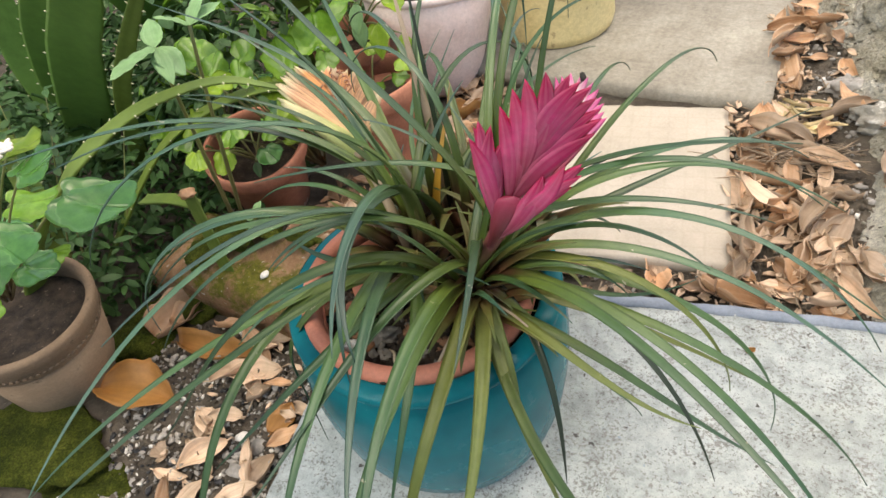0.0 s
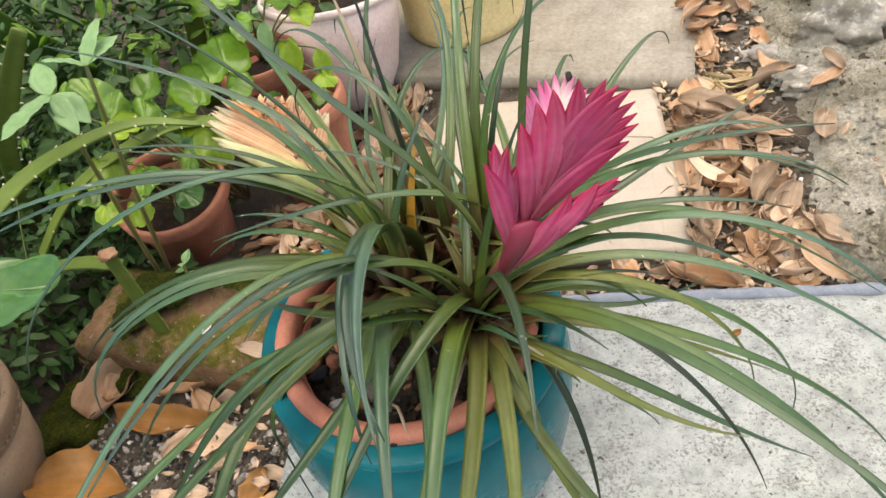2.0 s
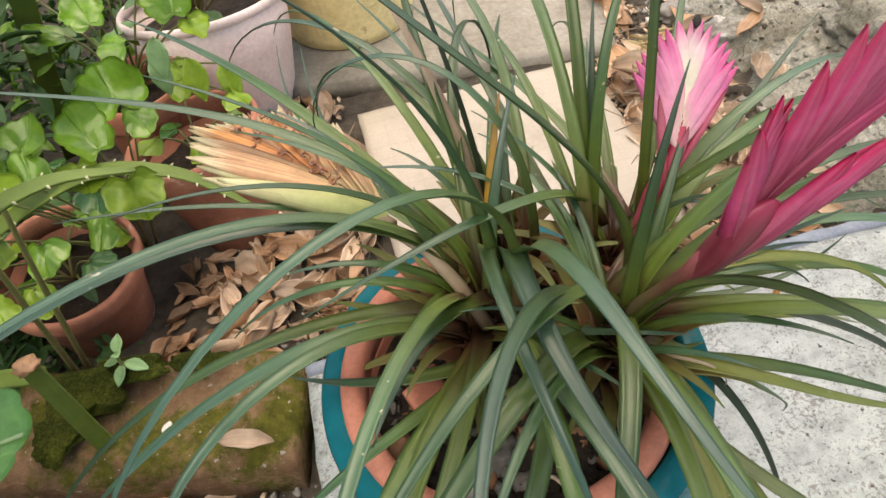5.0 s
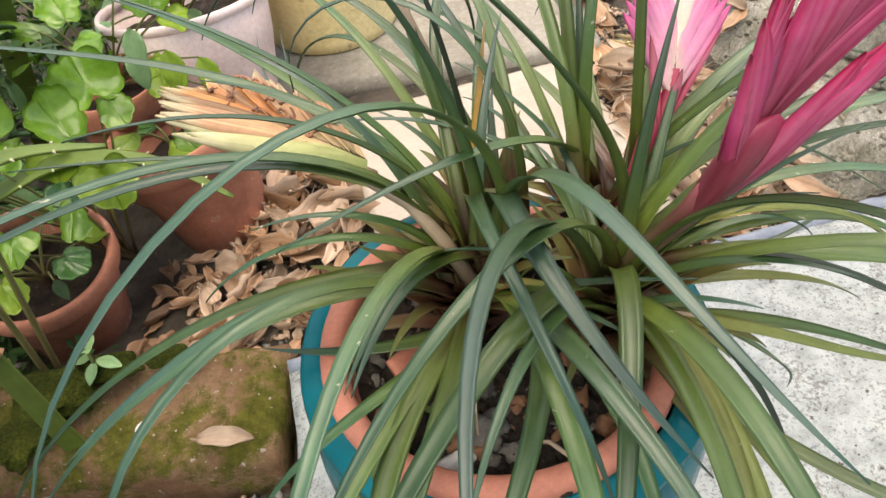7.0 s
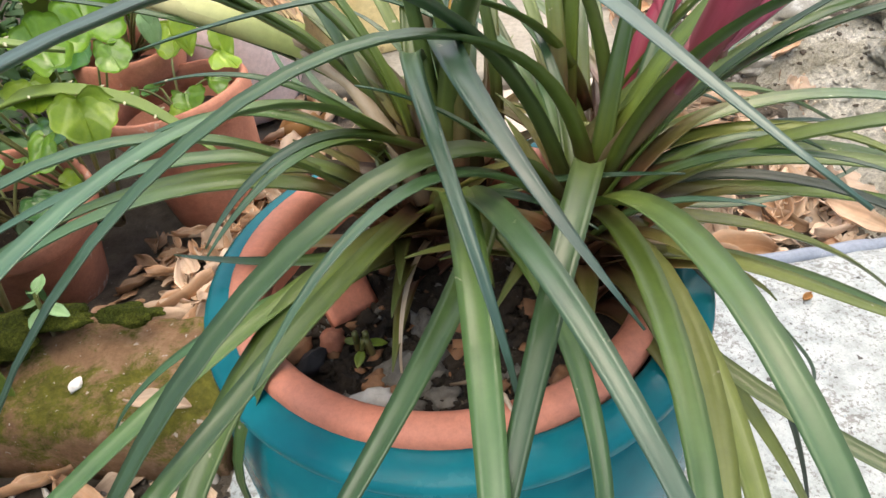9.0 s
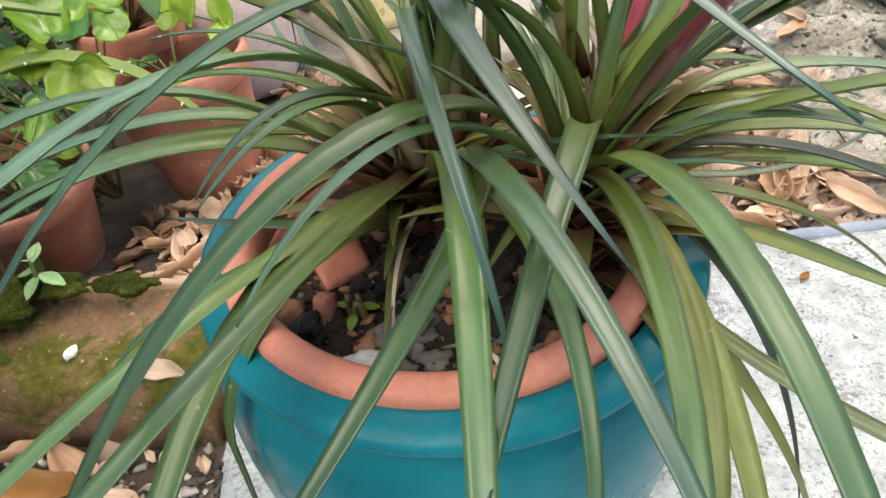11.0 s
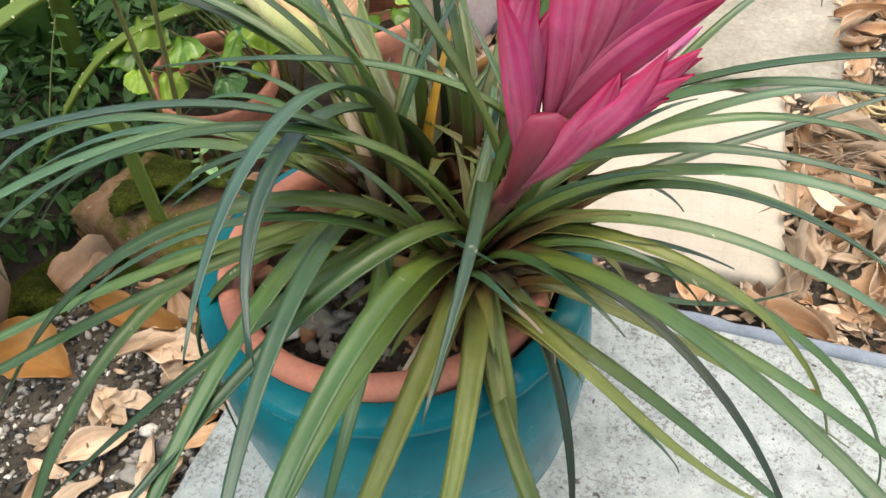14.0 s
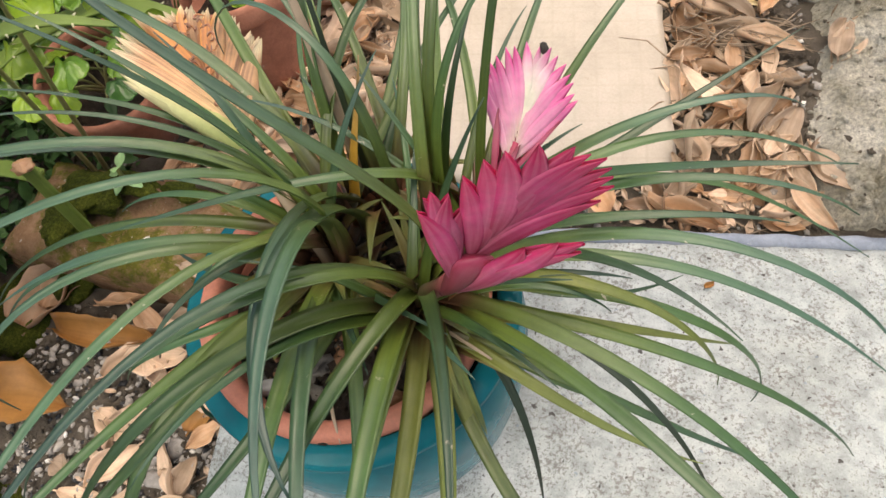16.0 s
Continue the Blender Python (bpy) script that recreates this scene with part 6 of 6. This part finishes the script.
def bush(name, foot, label, count, spread_, low, high, sizes, looks, shape, seed, category="plant", lean=(0, 0)):
    r0 = random.Random(seed)
    rows = []
    for i in range(count):
        a = i * 2.4 + r0.uniform(-0.4, 0.4)
        d = spread_ * math.sqrt((i + 0.5) / count)
        z = foot[2] + high - (high - low) * (d / spread_) ** 1.5 * r0.uniform(0.6, 1.1)
        rows.append((foot[0] + d * math.cos(a) + lean[0], foot[1] + d * math.sin(a) + lean[1], z, math.degrees(a) + r0.uniform(-40, 40), r0.uniform(-5, 40), r0.uniform(*sizes), r0.choice(looks), shape))
    return leafy(name, foot, label, rows, category)


# begonia in the nearest terracotta pot
HERE = np.zeros(3)
leafy("begonia", (-0.322, 0.282, 0.02), "small begonia with lime green leaves in terracotta", [
    (-0.345, 0.215, 0.09, -70, 35, 0.012, "lime", "round"), (-0.318, 0.222, 0.085, -60, 45, 0.013, "lime", "round"), (-0.29, 0.262, 0.062, -30, 20, 0.014, "glossy", "round"), (-0.335, 0.262, 0.058, 200, 15, 0.012, "begonia", "round"),
    (-0.305, 0.305, 0.07, 80, 10, 0.013, "begonia", "round"), (-0.35, 0.29, 0.065, 160, 15, 0.012, "lime", "round"), (-0.28, 0.29, 0.05, 20, 15, 0.011, "lime", "round"), (-0.3, 0.25, 0.05, -60, 25, 0.010, "fern", "oval"), (-0.335, 0.305, 0.05, 120, 20, 0.012, "glossy", "round")], shift=HERE)
# begonia whose large leaves stand over the pots
leafy("begonia", (-0.275, 0.345, -0.03), "bright begonia with large glossy scalloped leaves", [
    (-0.236, 0.357, 0.133, 112, -48, 0.0255, "begonia", "round"), (-0.226, 0.352, 0.137, -60, 40, 0.0145, "begonia", "round"), (-0.243, 0.29, 0.147, 128, -40, 0.021, "begonia", "round"), (-0.262, 0.288, 0.142, -80, 40, 0.014, "lime", "round"),
    (-0.288, 0.262, 0.15, 100, -45, 0.015, "begonia", "round"), (-0.302, 0.25, 0.146, 160, -30, 0.016, "lime", "round"), (-0.322, 0.262, 0.158, 90, -40, 0.017, "begonia", "round"), (-0.29, 0.285, 0.165, 60, -40, 0.016, "begonia", "round"), (-0.34, 0.28, 0.165, 130, -35, 0.02, "begonia", "round"),
    (-0.224, 0.262, 0.14, -75, 52, 0.0205, "lime", "round"), (-0.252, 0.25, 0.118, -110, 40, 0.015, "begonia", "round"), (-0.296, 0.235, 0.118, -90, 35, 0.015, "begonia", "round"), (-0.345, 0.245, 0.125, -100, 35, 0.017, "lime", "round"), (-0.375, 0.29, 0.15, 150, 5, 0.018, "begonia", "round"),
    (-0.3, 0.33, 0.11, 170, 10, 0.018, "glossy", "round"), (-0.27, 0.31, 0.1, -90, 20, 0.016, "glossy", "round"), (-0.37, 0.24, 0.1, -140, 20, 0.016, "begonia", "round")], shift=HERE)
# begonia in the pot behind, with two drooping grey-green leaves
leafy("begonia", (-0.262, 0.507, 0.06), "begonia with scalloped light green leaves in terracotta", [
    (-0.185, 0.462, 0.155, 95, -50, 0.0225, "begonia", "round"), (-0.176, 0.452, 0.152, -40, 40, 0.013, "lime", "round"), (-0.178, 0.408, 0.14, -80, 62, 0.021, "lime", "oval"), (-0.156, 0.424, 0.118, -62, 60, 0.0205, "lime", "oval"), (-0.198, 0.408, 0.166, -95, 58, 0.0185, "sage", "oval"), (-0.214, 0.43, 0.135, -65, 60, 0.0185, "sage", "oval"),
    (-0.205, 0.46, 0.11, -60, 40, 0.015, "lime", "round"), (-0.24, 0.47, 0.13, 150, -10, 0.018, "begonia", "round"), (-0.27, 0.49, 0.15, 110, -30, 0.02, "begonia", "round"), (-0.3, 0.5, 0.14, 160, -20, 0.02, "begonia", "round"), (-0.25, 0.53, 0.17, 80, -30, 0.022, "begonia", "round"), (-0.21, 0.52, 0.18, 60, -20, 0.02, "lime", "round"),
    (-0.32, 0.54, 0.16, 140, -20, 0.02, "glossy", "round"), (-0.29, 0.46, 0.1, -120, 30, 0.018, "glossy", "round"), (-0.155, 0.405, 0.098, -20, 40, 0.012, "lime", "round")], shift=HERE)
leafy("begonia", (-0.2, 0.393, 0.035), "young begonia with lime green leaves in terracotta", [
    (-0.225, 0.375, 0.085, 200, 10, 0.014, "lime", "round"), (-0.185, 0.365, 0.08, -60, 25, 0.013, "begonia", "round"), (-0.2, 0.42, 0.09, 90, -10, 0.014, "lime", "round"), (-0.17, 0.4, 0.075, 20, 10, 0.012, "begonia", "round"), (-0.215, 0.405, 0.07, 150, 10, 0.012, "glossy", "round"), (-0.195, 0.385, 0.06, -100, 25, 0.011, "lime", "round")], shift=HERE)
bush("leafy_plant", (-0.187, 0.596, 0.09), "leafy green shoots growing in the whitewashed pot", 14, 0.075, 0.03, 0.09, (0.014, 0.022), ["lime_shoot", "sage", "fern"], "oval", 5)
bush("leafy_plant", (-0.187, 0.596, 0.09), "thin upright grassy shoots in the whitewashed pot", 10, 0.055, 0.08, 0.17, (0.012, 0.02), ["fern", "lime_shoot"], "oval", 6)
bush("begonia", (-0.43, 0.37, -0.02), "begonia with light green leaves among undergrowth", 12, 0.09, 0.05, 0.12, (0.013, 0.02), ["begonia", "glossy", "fern"], "round", 7)

# plant in the tan pot: large glossy leaves and small pale blossoms
leafy("glossy_plant", (-0.45, 0.0, 0.072), "glossy scalloped-leaf plant growing in the tan clay pot", [
    (-0.249, -0.021, 0.246, 8, 14, 0.0265, "glossy", "round"), (-0.294, -0.012, 0.252, 60, -10, 0.0175, "glossy", "round"), (-0.29, -0.058, 0.24, -20, 10, 0.022, "glossy", "round"), (-0.322, 0.012, 0.256, 40, 0, 0.015, "lime", "round"),
    (-0.42, 0.02, 0.15, 120, 10, 0.02, "glossy", "round"), (-0.46, -0.03, 0.17, 200, 10, 0.024, "glossy", "round"), (-0.34, -0.05, 0.2, -40, 20, 0.022, "glossy", "round"),
    (-0.41, -0.035, 0.12, -60, 20, 0.016, "begonia", "round"), (-0.4, 0.025, 0.115, 60, 20, 0.015, "begonia", "round"), (-0.375, -0.01, 0.14, 10, 5, 0.02, "glossy", "round"), (-0.36, 0.01, 0.2, 30, 10, 0.02, "begonia", "round")], shift=HERE)
for i, (x, y, z) in enumerate([(-0.306, 0.004, 0.268), (-0.315, 0.01, 0.266), (-0.311, -0.004, 0.266)]):
    d = joined("blossom", [moved(lump_data((0.0042, 0.0026, 0.0016), 60 + i + k, 0.2, 5, 8), pose(0.003 * math.cos(k * 1.57), 0.003 * math.sin(k * 1.57), 0, 0, -20, k * 90)) for k in range(4)], M["petal"])
    ob = tagged(new("blossom", d), "small pale pink begonia blossom on a plant", "flower", "blossoms")
    ob.matrix_basis = pose(x, y, z)

# sage-green herb: two whorls of pointed leaves up one stem
herb = empty("basil_plant", pose(-0.335, 0.21, -0.045), "soft sage green herb with a whorl of pointed leaves", "plant")
herb_foot = np.array((-0.335, 0.21, -0.045))
whorls = [np.array((-0.2664, 0.1491, 0.2644)), np.array((-0.258, 0.1917, 0.2615))]
stems = [stalk_to(herb, (0.006 * k, 0.004 * k, 0), h - herb_foot, 0.0028, 0.0016, sag=0.03) for k, h in enumerate(whorls)]
for k, tip_, wide in ((1, (-0.2401, 0.2226, 0.271), 0.021), (1, (-0.2744, 0.1743, 0.2823), 0.014), (1, (-0.252, 0.225, 0.285), 0.016), (0, (-0.2846, 0.1767, 0.2792), 0.019), (0, (-0.2403, 0.1414, 0.2447), 0.024), (0, (-0.2767, 0.0962, 0.2716), 0.02), (0, (-0.2428, 0.1247, 0.247), 0.017)):
    v_ = np.array(tip_) - whorls[k]
    ln = float(np.linalg.norm(v_))
    part("leaf", oval_leaf(ln, wide, "sage", int(ln * 1e5), 0.2, 0.1), stems[k], "", pose(*(whorls[k] - herb_foot), 0, -math.degrees(math.asin(v_[2] / ln)), math.degrees(math.atan2(v_[1], v_[0]))))

# seedling on the mossy brick
leafy("seedling", (-0.269, 0.175, 0.008), "tiny weed seedling with pale green leaves beside the brick", [
    (-0.269, 0.173, 0.04, 250, 15, 0.009, "sage", "oval"), (-0.267, 0.173, 0.042, 340, 15, 0.01, "sage", "oval"), (-0.271, 0.175, 0.043, 160, 15, 0.009, "sage", "oval"), (-0.269, 0.177, 0.05, 90, -20, 0.009, "sage", "oval"), (-0.268, 0.174, 0.055, 300, -40, 0.008, "sage", "oval")])
leafy("seedling", (-0.036, -0.029, 0.149), "tiny green seedling sprouting from potting soil", [
    (-0.036, -0.03, 0.158, 250, 10, 0.0035, "lime_shoot", "oval"), (-0.034, -0.028, 0.159, 10, 10, 0.004, "lime_shoot", "oval"), (-0.038, -0.027, 0.159, 130, 10, 0.0035, "lime_shoot", "oval")])
leafy("leafy_plant", (0.5, 0.18, -0.02), "broad green leaf of a low plant beside the rock", [(0.445, 0.15, 0.035, 165, 5, 0.03, "lime_shoot", "oval"), (0.53, 0.23, 0.04, 60, 10, 0.025, "fern", "oval"), (0.51, 0.14, 0.03, -60, 10, 0.02, "lime_shoot", "oval")])


# ---- thorny succulents ----
def thick_leaf(plant, pts, widths, thick, look_, seed, thorns=True, up=(0, 0, 1)):
    """A fleshy leaf along a line of points, with a trough on its upper side and thorns on its edges."""
    P0 = np.array(pts, dtype=float)
    ts = np.linspace(0, len(P0) - 1, 30)

    def at(k):
        i = min(len(P0) - 2, int(k))
        q = k - i
        a, b_, c, d = P0[max(0, i - 1)], P0[i], P0[i + 1], P0[min(len(P0) - 1, i + 2)]
        return 0.5 * (2 * b_ + (c - a) * q + (2 * a - 5 * b_ + 4 * c - d) * q * q + (3 * b_ - a - 3 * c + d) * q ** 3)

    P = np.array([at(k) for k in ts])
    W = np.interp(ts, range(len(P0)), widths)
    Tn = np.gradient(P, axis=0)
    Tn /= np.linalg.norm(Tn, axis=1, keepdims=True)
    V, F_, U, ends = [], [], [], []
    for i, (p, t_, w_) in enumerate(zip(P, Tn, W)):
        side = unit(np.cross(t_, np.array(up, dtype=float) + 1e-6))
        nrm = np.cross(side, t_)
        h = thick * (0.25 + 0.75 * w_ / max(widths))
        for k in range(12):
            a = 2 * math.pi * k / 12
            c, s = math.cos(a), math.sin(a)
            z = h * 0.5 * s * (0.45 if s > 0 else 1.0) - (h * 0.25 * (1 - c * c) if s > 0 else 0)
            V.append(p + side * (w_ / 2 * c) + nrm * z)
            U.append(((c + 1) / 2, i / 29))
        ends.append((p + side * w_ / 2, p - side * w_ / 2, side, t_))
    for i in range(29):
        for k in range(12):
            k2 = (k + 1) % 12
            F_.append((i * 12 + k, i * 12 + k2, (i + 1) * 12 + k2, (i + 1) * 12 + k))
    F_.append(tuple(range(12))[::-1])
    F_.append(tuple(29 * 12 + k for k in range(12)))
    leaf = part("leaf", mesh("leaf", V, F_, M[look_], U), plant)
    if thorns:
        for i in range(2, 28, 2):
            l_, r1, side, t_ = ends[i]
            for q, s in ((l_, 1), (r1, -1)):
                tip = q + side * s * 0.003 + t_ * 0.0012
                d = tube_data([q - side * s * 0.0006, (q + tip) / 2, tip], [0.0011, 0.0007, 0.0001], 5)
                part("thorn", mesh("thorn", d[0], d[1], M["thorn"], d[2]), leaf)
    return leaf


aloe = empty("aloe", pose(-0.013, 0.012, -0.017), "thorny aloe with long arching green leaves", "succulent")
thick_leaf(aloe, [(-0.5, 0.04, -0.03), (-0.44, 0.03, 0.09), (-0.355, 0.055, 0.19), (-0.304, 0.104, 0.225), (-0.26, 0.136, 0.236), (-0.216, 0.161, 0.235), (-0.172, 0.174, 0.218)], [0.034, 0.036, 0.031, 0.024, 0.018, 0.013, 0.004], 0.014, "aloe", 1)
thick_leaf(aloe, [(-0.49, 0.13, -0.03), (-0.38, 0.21, 0.11), (-0.265, 0.26, 0.155), (-0.185, 0.26, 0.145), (-0.13, 0.245, 0.1)], [0.02, 0.022, 0.02, 0.014, 0.004], 0.01, "aloe", 2)
thick_leaf(aloe, [(-0.51, 0.09, -0.03), (-0.54, 0.15, 0.12), (-0.62, 0.21, 0.22)], [0.03, 0.03, 0.008], 0.012, "aloe", 3)
agave = empty("agave", pose(-0.022, 0.018, -0.017), "large thorny agave with broad upright dark green leaves", "succulent")
F1 = (0.5, -0.75, 0.3)
thick_leaf(agave, [(-0.59, 0.3, -0.03), (-0.56, 0.287, 0.07), (-0.467, 0.243, 0.2), (-0.356, 0.188, 0.31), (-0.305, 0.168, 0.42)], [0.055, 0.068, 0.062, 0.05, 0.012], 0.014, "agave", 1, up=F1)
thick_leaf(agave, [(-0.64, 0.34, -0.03), (-0.62, 0.33, 0.1), (-0.56, 0.3, 0.2), (-0.44, 0.24, 0.33)], [0.05, 0.056, 0.05, 0.015], 0.014, "agave", 2, up=F1)
thick_leaf(agave, [(-0.52, 0.29, -0.03), (-0.459, 0.263, 0.12), (-0.37, 0.22, 0.22), (-0.276, 0.178, 0.31)], [0.024, 0.022, 0.02, 0.012], 0.012, "aloe", 3, up=F1)
thick_leaf(agave, [(-0.5, 0.53, -0.03), (-0.52, 0.5, 0.08), (-0.513, 0.41, 0.2), (-0.51, 0.38, 0.32)], [0.05, 0.06, 0.055, 0.02], 0.014, "agave", 5, up=F1)
thick_leaf(agave, [(-0.37, 0.55, -0.03), (-0.34, 0.53, 0.08), (-0.3, 0.5, 0.2), (-0.26, 0.47, 0.3)], [0.024, 0.026, 0.024, 0.01], 0.012, "aloe", 6, up=F1)
thick_leaf(agave, [(-0.68, 0.36, -0.03), (-0.7, 0.37, 0.12), (-0.68, 0.37, 0.3)], [0.06, 0.06, 0.02], 0.014, "agave", 7, up=F1)
stump = empty("cut_stem", pose(-0.293, 0.119, -0.054), "cut-off green succulent stem with a dry brown end", "plant stem")
thick_leaf(stump, [(0, 0, 0), (0.001, 0.002, 0.09), (0.002, 0.004, 0.17)], [0.018, 0.016, 0.014], 0.014, "aloe", 8, False, up=(0, -1, 0))
d = moved(lump_data((0.0075, 0.0072, 0.0035), 77, 0.7, 10, 16), pose(0.002, 0.004, 0.1705))
part("cut_end", mesh("cut_end", d[0], d[1], M["litter"]), stump, "dry brown cut end")
thick_leaf(stump, [(0.0, 0.01, 0.15), (-0.04, 0.02, 0.145), (-0.09, 0.03, 0.13)], [0.014, 0.016, 0.016], 0.012, "aloe", 9, False)

# ---- undergrowth ----
r_ = random.Random(21)
kinds = []
for k in range(6):
    ln, hw = 1.0, r_.uniform(0.3, 0.55)
    kinds.append(sheet_data(2, 5, lambda u, v: (v * ln, (2 * u - 1) * hw * 0.5 * math.sin(math.pi * min(1, 0.04 + v * 0.96)) ** 0.8, 0.12 * abs(2 * u - 1) - 0.3 * v * v), 0.02))


def thicket(name, count, x0, x1, y0, y1, z0, z1, size, look_, label):
    pieces = []
    for _ in range(count):
        x, y = r_.uniform(x0, x1), r_.uniform(y0, y1)
        if math.hypot((2 * x - x0 - x1) / (x1 - x0), (2 * y - y0 - y1) / (y1 - y0)) > 1.12 + 0.35 * noise.noise((x * 5, y * 5, 8.1)):
            continue
        dens = noise.noise((x * 6, y * 6, 3.3))
        z = ground_height(x, y) + z0 + (z1 - z0) * max(0, r_.random() * (0.7 + dens))
        s = size * r_.uniform(0.5, 1.2)
        pieces.append(moved(r_.choice(kinds), pose(x, y, z, r_.uniform(-40, 40), r_.uniform(-35, 50), r_.uniform(0, 360)) @ Matrix.Diagonal((s, s, s, 1))))
    return tagged(new(name, joined(name, pieces, M[look_])), label, "undergrowth", kind="stuff")


thicket("undergrowth", 6500, -1.5, -0.34, 0.42, 1.7, 0.0, 0.24, 0.026, "fern", "dense dark green undergrowth of small leaves")
thicket("undergrowth", 5200, -0.95, -0.37, 0.02, 0.6, 0.0, 0.17, 0.024, "fern", "low dark green weeds on soil")
thicket("undergrowth", 420, -0.62, -0.3, 0.3, 0.75, 0.05, 0.26, 0.034, "fern", "taller dark green weeds between the pots and the agave")
thicket("undergrowth", 160, -0.6, -0.34, 0.34, 0.7, 0.06, 0.24, 0.03, "begonia", "fresh green weeds between the pots and the agave")
thicket("undergrowth", 500, -0.42, -0.22, 0.6, 1.1, 0.0, 0.16, 0.024, "begonia", "fresh green weeds behind the pots")
thicket("undergrowth", 700, -0.45, -0.3, 0.12, 0.44, 0.0, 0.07, 0.016, "fern", "low weeds around the terracotta pot")


def frond(plant, a, b_, pairs, size, look_):
    a, b_ = np.array(a), np.array(b_)
    st = stalk_to(plant, a, b_, 0.0012, 0.0005, sag=0.015)
    axis = unit(b_ - a)
    h = math.degrees(math.atan2(axis[1], axis[0]))
    for i in range(pairs):
        q = 0.25 + 0.75 * i / (pairs - 1)
        mid = (a + b_) / 2 + np.array((0, 0, 0.015))
        p = a * (1 - q) ** 2 + 2 * mid * q * (1 - q) + b_ * q * q
        for s in (-1, 1):
            part("leaflet", leaflet_meshes[(i + (s > 0)) % 3], st, "", pose(*p, 0, 8, h + s * 65) @ Matrix.Scale(size * (1 - 0.3 * q), 4))


leaflet_meshes = [oval_leaf(1, 0.55, "fern", k, 0.2, 0.1, 0.0) for k in range(3)]
for i, (x, y, z, h) in enumerate([(-0.44, 0.1, 0.225, 25), (-0.445, 0.125, 0.255, 20), (-0.5, 0.12, 0.22, -10), (-0.52, 0.08, 0.17, -60), (-0.45, 0.2, 0.15, 80), (-0.55, 0.17, 0.2, 120)]):
    fr = empty("fern_weed", pose(x - 0.05 * math.cos(radians(h)), y - 0.05 * math.sin(radians(h)), -0.03), "feathery weed with small paired oval leaflets", "weed", "feathery weeds")
    frond(fr, (0, 0, 0), (0.09 * math.cos(radians(h)), 0.09 * math.sin(radians(h)), z), 8, 0.018, "fern")
